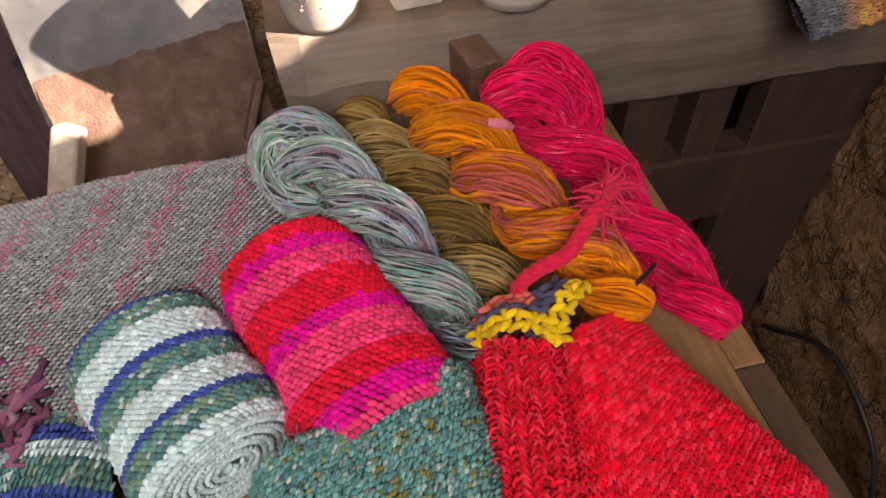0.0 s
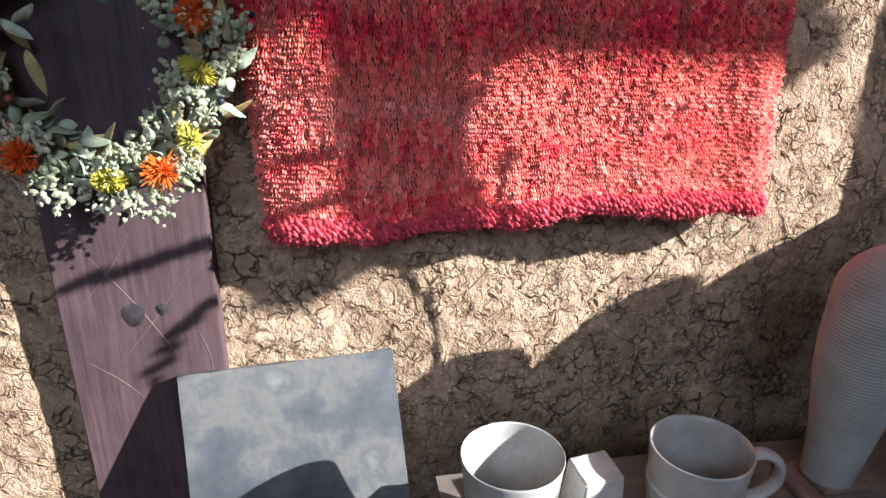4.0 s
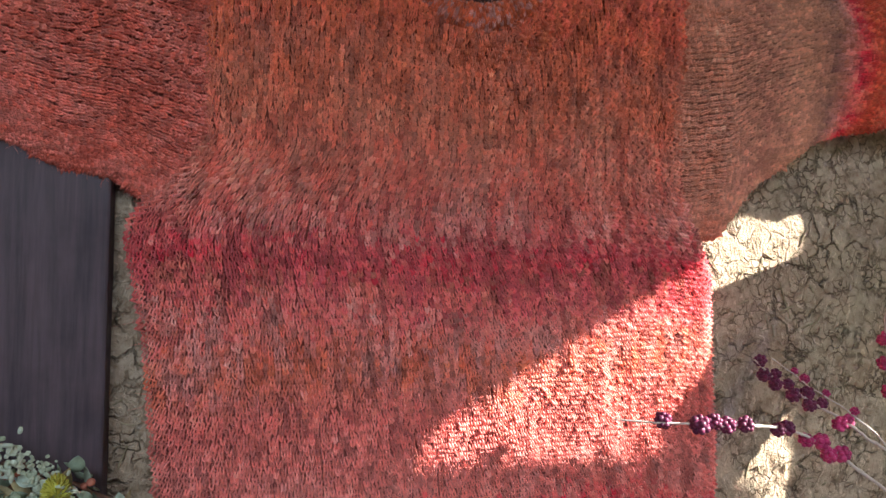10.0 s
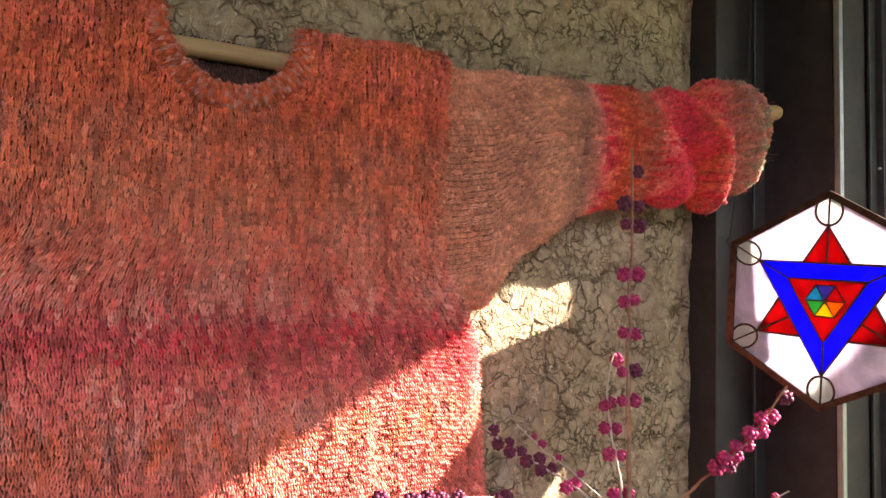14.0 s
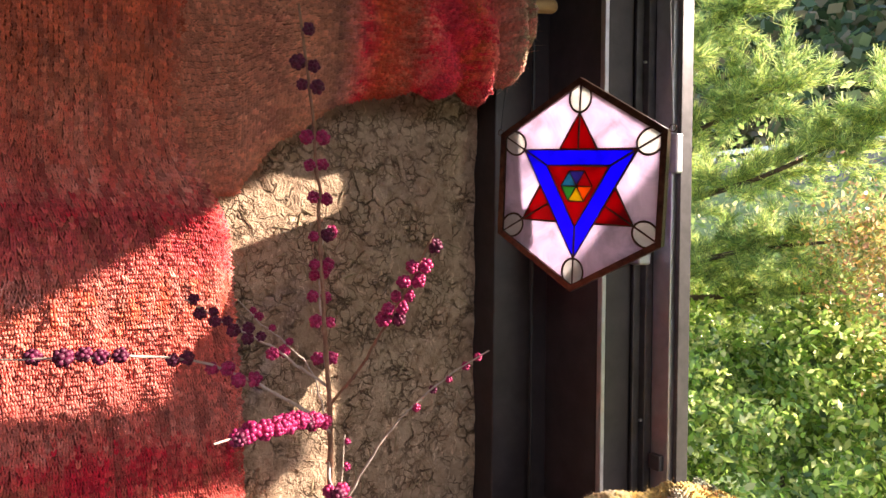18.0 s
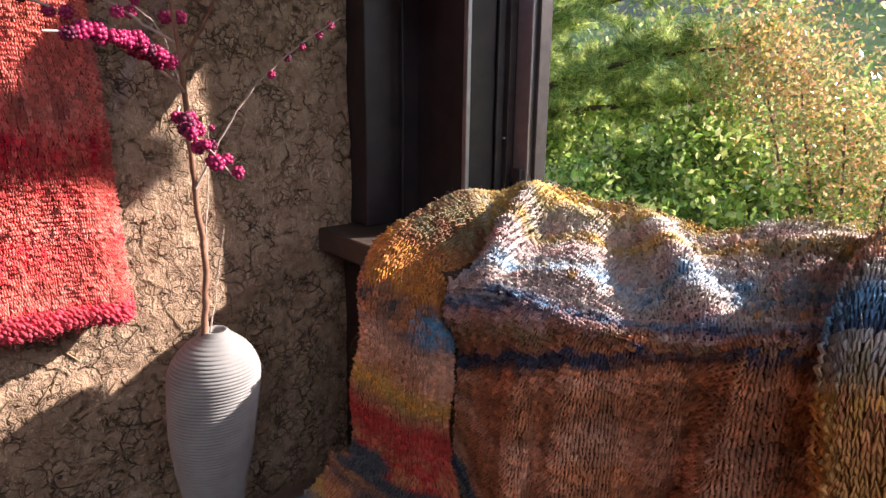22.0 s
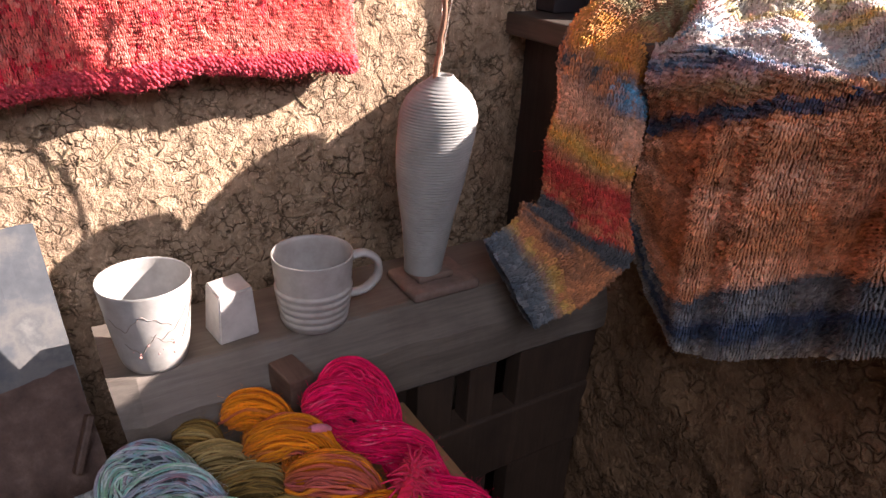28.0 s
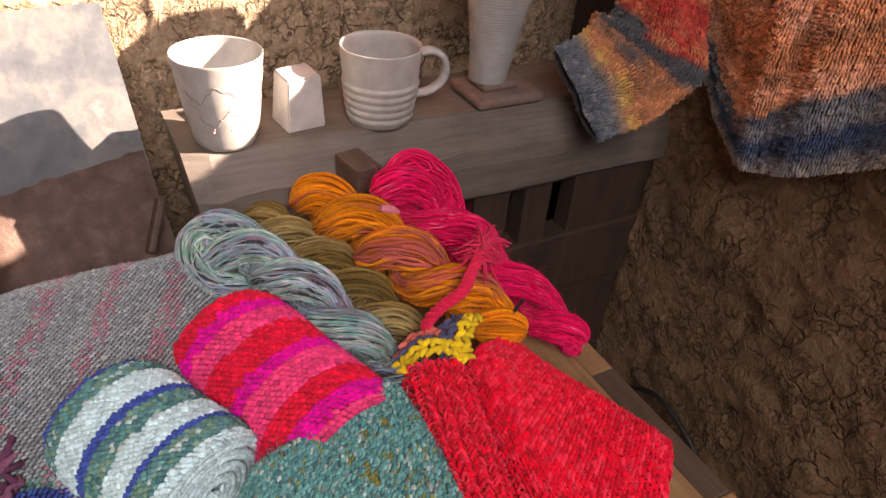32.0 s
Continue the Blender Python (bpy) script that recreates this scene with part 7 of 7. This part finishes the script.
def leaf_mesh(length, width, curl, mat, seed):
    bm = bmesh.new()
    r = random.Random(seed)
    rows = []
    for k in range(7):
        t = k / 6
        w = width * math.sin(math.pi * min(1, t * 0.95 + 0.04)) ** 0.8
        z = curl * t * t * length + 0.1 * length * math.sin(t * 5 + r.random())
        rows.append([bm.verts.new((s * w * 0.5, t * length, z + abs(s) * w * 0.28)) for s in (-1, 0, 1)])
    for a, b in zip(rows, rows[1:]):
        for q in range(2):
            bm.faces.new((a[q], a[q + 1], b[q + 1], b[q]))
    g = bmesh.ops.extrude_face_region(bm, geom=bm.faces[:])
    for v in [e for e in g["geom"] if isinstance(e, bmesh.types.BMVert)]:
        v.co.z += 0.0004
    bmesh.ops.recalc_face_normals(bm, faces=bm.faces[:])
    return data_of(bm, "leaf", mat)


def spray_mesh(n, length, rad, mat, name, seed, spread=1.0):
    """A flower head: thin petals standing out from one centre."""
    r = np.random.default_rng(seed)
    d = unit(r.normal(0, 1, (n, 3)) * [spread, spread, 0.7] + [0, 0, 0.8])
    L = length * r.uniform(0.6, 1.1, n)[:, None]
    p = np.stack([d * 0.0015, d * L * 0.5 + r.normal(0, 0.0005, (n, 3)), d * L + r.normal(0, 0.001, (n, 3))], 1)
    V, F, own = tubes(p, rad * np.array([0.8, 1.0, 0.35]), 4)
    ob = emit(name, V, F, mat)
    me = ob.data
    bpy.data.objects.remove(ob)
    return me


def floret_mesh(n, mat, seed):
    bm = bmesh.new()
    r = random.Random(seed)
    for k in range(n):
        vs = bmesh.ops.create_icosphere(bm, subdivisions=1, radius=r.uniform(0.0009, 0.0021))["verts"]
        o = Vector((r.gauss(0, 0.0055), r.gauss(0, 0.0055), r.gauss(0.003, 0.003)))
        sx_, sy_ = r.uniform(0.5, 2.0), r.uniform(0.5, 2.0)
        for v in vs:
            v.co = Vector((v.co.x * sx_, v.co.y * sy_, v.co.z * 0.7)) + o
    return data_of(bm, "floret_spray", mat, False)


def cone_mesh(mat, seed):
    """A fuzzy oblong flower head."""
    r = np.random.default_rng(seed)
    n = 260
    t = r.uniform(-1, 1, n)
    a = r.uniform(0, 6.28, n)
    rad = 0.0062 * np.sqrt(1 - t ** 2)
    c = np.stack([rad * np.cos(a), t * 0.0125, rad * np.sin(a)], -1)
    d = unit(c * [1, 0.6, 1] + [0, 0.002, 0])
    p = np.stack([c * 0.6, c + d * 0.001, c + d * 0.0038], 1)
    V, F, own = tubes(p, np.array([0.0010, 0.0009, 0.0003]), 3)
    ob = emit("yellow_flower", V, F, mat)
    me = ob.data
    bpy.data.objects.remove(ob)
    return me


ring_a = np.linspace(0, 2 * np.pi, 120)
twigs = []
for k in range(9):
    o = rng.uniform(0, 6.28)
    r = 0.010 * (0.4 + rng.random())
    twigs.append(WC + np.stack([(WRX + r * np.cos(ring_a * 5 + o)) * np.cos(ring_a), 0.008 + r * np.sin(ring_a * 5 + o), (WRZ + r * np.cos(ring_a * 5 + o)) * np.sin(ring_a)], -1))
V, F, own = tubes(np.stack(twigs), 0.0016, 5)
emit("twig_ring", V, F, BARK, wreath, label="ring of twisted brown twigs")


def on_ring(a, out, fwd):
    return WC + np.array([(WRX + out) * math.cos(a), -fwd, (WRZ + out) * math.sin(a)])


def aim(a, lift, turn):
    """A pose whose y runs along the ring and outward, and whose z looks to the viewer."""
    t = a + math.pi / 2 + turn
    y = Vector((math.cos(t), -math.sin(lift), math.sin(t))).normalized()
    z = Vector((0, -1, 0))
    x = y.cross(z).normalized()
    z = x.cross(y)
    return Matrix((x, y, z)).transposed().to_4x4()


leaves = [leaf_mesh(0.017, 0.009, 0.3, SAGE, 1), leaf_mesh(0.022, 0.008, -0.2, SAGE, 2), leaf_mesh(0.014, 0.010, 0.5, SAGE, 3), leaf_mesh(0.024, 0.009, 0.4, TANLEAF, 4), leaf_mesh(0.030, 0.009, -0.35, TANLEAF, 5)]
for k in range(330):
    a = k / 330 * 2 * math.pi * 3 + rng.uniform(-0.1, 0.1)
    tan = rng.random() < (0.30 if math.sin(a) > -0.2 else 0.10)
    me = leaves[int(rng.integers(3, 5)) if tan else int(rng.integers(0, 3))]
    m = Matrix.Translation(on_ring(a, rng.normal(0, 0.013), rng.uniform(-0.004, 0.020))) @ aim(a, rng.uniform(-0.3, 0.9), rng.normal(0, 0.8)) @ pose(0, 0, 0, 0, rng.uniform(-60, 60), 0)
    share("leaf", me, m, wreath)
fl = [floret_mesh(44, FLOWER_W, k) for k in range(4)]
for k in range(74):
    a = k / 74 * 2 * math.pi + rng.uniform(-0.06, 0.06)
    share("floret_spray", fl[k % 4], Matrix.Translation(on_ring(a, rng.normal(0.004, 0.017), rng.uniform(0.010, 0.028))) @ aim(a, 0.2, rng.normal(0, 1)) @ Matrix.Scale(rng.uniform(0.7, 1.25), 4), wreath, "small white dried florets")
og = spray_mesh(190, 0.0165, 0.0009, FLOWER_O, "orange_flower", 5)
for deg in (96, 20, -62, -128, 178):
    a = radians(deg)
    share("orange_flower", og, Matrix.Translation(on_ring(a, rng.normal(0.004, 0.004), 0.030)) @ aim(a, 0.2, rng.uniform(-1, 1)), wreath, "orange thistle-like dried flower")
yc = [cone_mesh(FLOWER_Y, k) for k in range(3)]
for k, deg in enumerate((62, 36, -8, -42, -88, -165, 126, 205)):
    a = radians(deg)
    share("yellow_flower", yc[k % 3], Matrix.Translation(on_ring(a, rng.normal(0.008, 0.007), 0.026)) @ aim(a, 0.3, rng.normal(0, 0.7)), wreath, "fuzzy yellow-green dried flower head")
bm = bmesh.new()
bmesh.ops.create_icosphere(bm, subdivisions=2, radius=0.0036)
bb = data_of(bm, "berry", DARKBERRY)
for k in range(26):
    a = radians(rng.choice([40, 25, -25, 150, 170, 10])) + rng.normal(0, 0.08)
    share("berry", bb, Matrix.Translation(on_ring(a, rng.normal(0.004, 0.012), rng.uniform(0.012, 0.026))) @ Matrix.Scale(rng.uniform(0.7, 1.15), 4), wreath, "black dried berry")
bm = bmesh.new()
bmesh.ops.create_icosphere(bm, subdivisions=2, radius=0.0034)
rb = data_of(bm, "bud", BUD)
for k in range(30):
    a = radians(rng.choice([85, 100, 190, -150, 60, 205])) + rng.normal(0, 0.10)
    share("bud", rb, Matrix.Translation(on_ring(a, rng.normal(-0.004, 0.012), rng.uniform(0.008, 0.026))) @ Matrix.Scale(rng.uniform(0.7, 1.2), 4), wreath, "reddish dried bud")
for k in range(7):
    share("bud", rb, Matrix.Translation((-0.314 + rng.normal(0, 0.003), -0.042, 1.213 + rng.uniform(0, 0.024))), wreath)
p = spline([(-0.312, -0.040, 1.175), (-0.314, -0.036, 1.215), (-0.320, -0.028, 1.245)], 14)[None]
V, F, own = tubes(p, 0.0012, 5)
emit("hanging_stem", V, F, BARK, wreath)
hook = spline([(-0.330, -0.020, 1.262), (-0.330, -0.034, 1.262), (-0.328, -0.038, 1.254), (-0.322, -0.036, 1.238)], 20)[None]
V, F, own = tubes(hook, 0.0011, 6)
tagged(emit("nail", V, F, BLACK), "bent dark nail in the post holding the wreath", "nail")

# ---- outside: garden, trees, wall of woods ----
def leaf_cloud(n, sample, size, tones, seed, aspect=0.45):
    """Many small leaves as bent two-faced blades, as one mesh."""
    r = np.random.default_rng(seed)
    P = sample(n, r)
    n = len(P)
    d = unit(r.normal(0, 1, (n, 3)))
    w = unit(np.cross(d, r.normal(0, 1, (n, 3))))
    L = (size * r.uniform(0.6, 1.3, n))[:, None]
    q = np.stack([P - d * L * 0.5, P + w * L * aspect * 0.5, P + d * L * 0.5, P - w * L * aspect * 0.5], 1)
    F = np.arange(n * 4).reshape(n, 4)
    c = np.array(tones)[r.integers(0, len(tones), n)] * 2.35 * r.lognormal(0, 0.25, n)[:, None]
    return q.reshape(-1, 3), F, np.repeat(np.clip(c, 0, 1), 4, 0)


def needle_cloud(centres, dirs, per, length, tones, seed):
    r = np.random.default_rng(seed)
    n = len(centres) * per
    base = np.repeat(centres, per, 0) + r.normal(0, 0.012, (n, 3))
    d = unit(np.repeat(dirs, per, 0) * 0.8 + r.normal(0, 0.55, (n, 3)))
    L = (length * r.uniform(0.6, 1.2, n))[:, None]
    w = unit(np.cross(d, r.normal(0, 1, (n, 3)))) * 0.0026
    q = np.stack([base - w, base + w, base + d * L + w * 0.3, base + d * L - w * 0.3], 1)
    F = np.arange(n * 4).reshape(n, 4)
    c = np.array(tones)[r.integers(0, len(tones), n)] * 2.35 * r.lognormal(0, 0.2, n)[:, None]
    return q.reshape(-1, 3), F, np.repeat(np.clip(c, 0, 1), 4, 0)


def foliage_mat(name, gloss=0.45, through_light=0.5):
    m, n, l, b = base_mat(name, gloss, 0, 0.5)
    at = n.new("ShaderNodeAttribute")
    at.attribute_name = "Col"
    l.new(at.outputs["Color"], b.inputs["Base Color"])
    t = n.new("ShaderNodeBsdfTranslucent")
    l.new(at.outputs["Color"], t.inputs["Color"])
    mx = n.new("ShaderNodeMixShader")
    mx.inputs[0].default_value = through_light
    l.new(b.outputs[0], mx.inputs[1]), l.new(t.outputs[0], mx.inputs[2])
    l.new(mx.outputs[0], n["Material Output"].inputs["Surface"])
    return m


LEAF = foliage_mat("garden_leaf", 0.22)
NEEDLE = foliage_mat("pine_needle", 0.5, 0.5)
TRUNK = plain_mat("tree_bark", [(0.3, (0.06, 0.04, 0.03)), (0.7, (0.16, 0.11, 0.08))], 30, 0.9, 0, 0.8, 60, dist=0.01)
GRASS = plain_mat("meadow", [(0.3, (0.20, 0.26, 0.08)), (0.55, (0.30, 0.36, 0.12)), (0.75, (0.45, 0.42, 0.22))], 0.9, 0.95, 0, 0.8, 8, dist=0.05)
gx, gy = np.meshgrid(np.concatenate([[0.9], np.linspace(1.5, 60, 60), [200, 900]]), np.concatenate([[-900, -200], np.linspace(-40, 60, 70), [200, 900]]), indexing="ij")
gz = np.where(gx > 70, 6.0, 0) + np.interp(gx, [0.9, 4, 8, 14, 22, 60], [-0.9, -1.1, -0.7, 0.8, 3.2, 5.5]) + 0.35 * (fbm(gx * 0.3, gy * 0.3, 3, 3) - 0.5)
gi = np.arange(gx.size).reshape(gx.shape)
tagged(emit("ground", np.stack([gx, gy, gz], -1), np.stack([gi[:-1, :-1], gi[1:, :-1], gi[1:, 1:], gi[:-1, 1:]], -1).reshape(-1, 4), GRASS), "rough green garden ground sloping away", "ground", kind="structure")

# glossy evergreen bush
bush = thing("evergreen_bush", "glossy broad-leaved evergreen bush outside the window", "bush")
BUSH = [((3.3, 1.25, 0.15), 0.85), ((3.6, 0.55, 0.10), 0.8), ((3.1, 1.9, 0.05), 0.75), ((4.0, -0.1, 0.0), 0.75), ((3.9, 1.2, 0.45), 0.6), ((2.9, 0.9, -0.35), 0.7), ((3.3, -0.2, -0.45), 0.6), ((3.6, 2.4, 0.2), 0.7), ((2.5, 1.5, -0.4), 0.55), ((3.9, 1.9, 0.62), 0.6), ((4.3, 1.2, 0.72), 0.6), ((4.4, 0.4, 0.6), 0.6), ((4.0, 2.7, 0.7), 0.6)]
trunks = []
for k, (c, r) in enumerate(BUSH):
    p = spline([(3.4 + 0.1 * k % 0.3, 1.0, -1.3), (3.4 * 0.5 + c[0] * 0.5, 0.5 + c[1] * 0.5, -0.6), c], 16)
    V, F, own = tubes(p[None], np.linspace(0.035, 0.012, 16), 6)
    emit("limb", V, F, TRUNK, bush)


def in_bush(n, r):
    """Leaves in tight clumps over the outside of the lobes."""
    m = n // 110
    k = r.integers(0, len(BUSH), m)
    c, rad = np.array([b[0] for b in BUSH])[k], np.array([b[1] for b in BUSH])[k]
    d = unit(r.normal(0, 1, (m, 3)))
    tuft = c + d * (rad * r.uniform(0.72, 1.06, m))[:, None] * [1, 1, 0.8]
    P = np.repeat(tuft, 110, 0) + r.normal(0, 1, (m * 110, 3)) * [0.065, 0.065, 0.045]
    return P


V, F, C = leaf_cloud(110000, in_bush, 0.050, [(0.10, 0.17, 0.035), (0.15, 0.22, 0.05), (0.06, 0.10, 0.03), (0.24, 0.29, 0.08), (0.34, 0.35, 0.15)], 3, 0.52)
tagged(emit("crown", V, F, LEAF, bush, C, label="small glossy green leaves"), kind="stuff")
# shrub with autumn leaves
shrub = thing("autumn_shrub", "thin shrub with yellow and russet leaves", "shrub")
V, F, own = tubes(np.stack([spline([(3.5, 0.3, -1.3), (3.45 + 0.03 * k, 0.3 + 0.08 * k, -0.1), (3.38 + 0.04 * k, 0.25 + 0.22 * k, 0.85 + 0.12 * k)], 14) for k in range(4)]), np.linspace(0.022, 0.005, 14), 6)
emit("stem", V, F, TRUNK, shrub)
sc = np.array([(3.4, 0.52, 0.98), (3.45, 0.74, 1.20), (3.4, 0.30, 0.72), (3.5, 0.95, 1.28)])
V, F, C = leaf_cloud(9000, lambda n, r: sc[r.integers(0, 4, n)] + r.normal(0, 0.15, (n, 3)), 0.030, [(0.26, 0.16, 0.05), (0.26, 0.20, 0.08), (0.17, 0.18, 0.07), (0.30, 0.17, 0.10), (0.10, 0.12, 0.05)], 5)
tagged(emit("crown", V, F, LEAF, shrub, C), kind="stuff")
# pale low shrub at the window
low = thing("pale_shrub", "pale green low shrub under the window", "shrub")
V, F, C = leaf_cloud(9000, lambda n, r: np.array([2.0, 0.35, -0.35]) + r.normal(0, 1, (n, 3)) * [0.25, 0.55, 0.20], 0.05, [(0.30, 0.36, 0.18), (0.22, 0.30, 0.12), (0.40, 0.42, 0.26)], 6)
tagged(emit("crown", V, F, LEAF, low, C), kind="stuff")
V, F, own = tubes(np.stack([spline([(2.0, 0.35, -1.1), (2.0, 0.3 + 0.1 * k, -0.7), (2.0, 0.1 + 0.25 * k, -0.3)], 8) for k in range(3)]), 0.01, 5)
emit("stem", V, F, TRUNK, low)
# pine
pine = thing("pine_tree", "pine tree with long-needled branches close to the window", "tree")
trunk = spline([(3.2, 2.9, -1.3), (3.25, 2.75, 0.4), (3.35, 2.6, 2.0), (3.5, 2.5, 4.2)], 40)
V, F, own = tubes(trunk[None], np.linspace(0.14, 0.05, 40), 10)
emit("trunk", V, F, TRUNK, pine)
PINE_ARMS = [[(3.25, 2.75, 0.75), (3.15, 2.1, 1.05), (3.35, 1.5, 1.25), (3.6, 1.0, 1.32)], [(3.25, 2.7, 1.1), (3.3, 2.1, 1.45), (3.5, 1.5, 1.65), (3.8, 0.95, 1.95)],
         [(3.3, 2.7, 1.5), (3.2, 2.2, 1.75), (3.35, 1.7, 1.95), (3.6, 1.45, 2.15)], [(3.3, 2.6, 1.9), (3.2, 2.2, 2.1), (3.3, 1.9, 2.35), (3.4, 1.5, 2.55)],
         [(3.3, 2.7, 1.0), (3.0, 2.3, 1.2), (2.9, 2.0, 1.35), (2.95, 1.75, 1.5)], [(3.35, 2.6, 2.2), (3.2, 2.3, 2.5), (3.2, 2.0, 2.8), (3.3, 1.7, 3.0)],
         [(3.25, 2.7, 0.9), (3.4, 2.1, 0.95), (3.6, 1.6, 1.0), (3.75, 1.2, 1.05)], [(3.3, 2.6, 1.7), (3.0, 2.25, 1.9), (2.95, 2.0, 2.1), (3.0, 1.75, 2.3)]]
cen, dr = [], []
for k, pts in enumerate(PINE_ARMS):
    p = spline(pts, 30)
    V, F, own = tubes(p[None], np.linspace(0.030, 0.006, 30), 7)
    emit("limb", V, F, TRUNK, pine)
    for q in range(84):
        c = p[int(rng.integers(7, 30))]
        d = unit(np.array([rng.normal(0, 0.8), rng.normal(-0.35, 0.5), rng.normal(0.35, 0.5)]))
        tip = c + d * rng.uniform(0.10, 0.34)
        for e in np.linspace(0.35, 1, 4):
            cen.append(c + (tip - c) * e), dr.append(unit(d + np.array([0, 0, 0.4])))
V, F, C = needle_cloud(np.array(cen), np.array(dr), 52, 0.070, [(0.11, 0.18, 0.06), (0.17, 0.23, 0.07), (0.24, 0.28, 0.09), (0.08, 0.12, 0.045), (0.33, 0.34, 0.12)], 8)
tagged(emit("needles", V, F, NEEDLE, pine, C, label="long green needles"), kind="stuff")
# field wall, rail and far wooded slope
WALLM = plain_mat("field_wall", [(0.3, (0.16, 0.15, 0.14)), (0.7, (0.28, 0.27, 0.25))], 2, 0.9, 0, 0.5, 10)
tagged(part("field_wall", box_bm((22.0, -20, 2.5), (22.6, 40, 4.15), 0.02), WALLM), "low grey retaining wall across the field", "wall")
rail2 = thing("road_rail", "pale metal guard rail along the far road", "guard rail")
part("beam", box_bm((22.9, -20, 4.45), (22.96, 40, 4.62), 0.01), ALU, rail2)
for k in range(16):
    part("post", box_bm((22.96, -19 + k * 3.9, 3.6), (23.06, -18.9 + k * 3.9, 4.62), 0.005), ALU, rail2)
hx_, hy_ = np.meshgrid(np.linspace(0, 1, 60), np.linspace(-60, 110, 120), indexing="ij")
V = np.stack([30 + hx_ * 34 + 2 * fbm(hx_ * 9, hy_ * 0.1, 3), hy_, 4.0 + hx_ * 28 + 1.6 * fbm(hx_ * 22, hy_ * 0.35, 5)], -1)
gi = np.arange(hx_.size).reshape(hx_.shape)
HILL = plain_mat("far_woods", [(0.3, (0.05, 0.08, 0.045)), (0.55, (0.09, 0.12, 0.07)), (0.75, (0.15, 0.16, 0.10))], 0.5, 0.95, 0, 1.0, 2.5, dist=0.4)
hill = tagged(emit("backdrop", V, np.stack([gi[:-1, :-1], gi[1:, :-1], gi[1:, 1:], gi[:-1, 1:]], -1).reshape(-1, 4), HILL), "dark wooded hillside in the distance", "hillside", kind="structure")
V, F, C = leaf_cloud(26000, lambda n, r: (lambda h, y: np.stack([29 + h * 34 + r.normal(0, 0.5, n), y, 4.4 + h * 28 + r.normal(0, 0.9, n)], -1))(r.random(n) ** 1.5 * 0.7, r.uniform(-20, 60, n)), 0.9, [(0.03, 0.05, 0.02), (0.05, 0.08, 0.03), (0.08, 0.10, 0.04), (0.12, 0.10, 0.05)], 9, 0.8)
tagged(emit("crowns", V, F, LEAF, hill, C), kind="stuff")
V, F, C = leaf_cloud(24000, lambda n, r: np.stack([r.uniform(7, 21, n), r.uniform(-6, 22, n), np.interp(r.uniform(7, 21, n), [7, 14, 21], [-0.8, 0.9, 3.0]) + np.abs(r.normal(0, 0.25, n))], -1), 0.15, [(0.14, 0.20, 0.05), (0.20, 0.24, 0.07), (0.10, 0.15, 0.04), (0.30, 0.27, 0.12)], 11, 0.5)
tagged(tagged(emit("field_plants", V, F, LEAF, None, C), kind="stuff"), "rough green plants on the far field", "plants")
p = np.stack([spline([(20, -20, 6.5 + k), (22, 8, 5.6 + k), (24, 40, 6.5 + k)], 30) for k in (0, 0.9)])
V, F, own = tubes(p, 0.03, 5)
tagged(emit("overhead_wire", V, F, BLACK), "dark overhead wires across the valley", "wire")
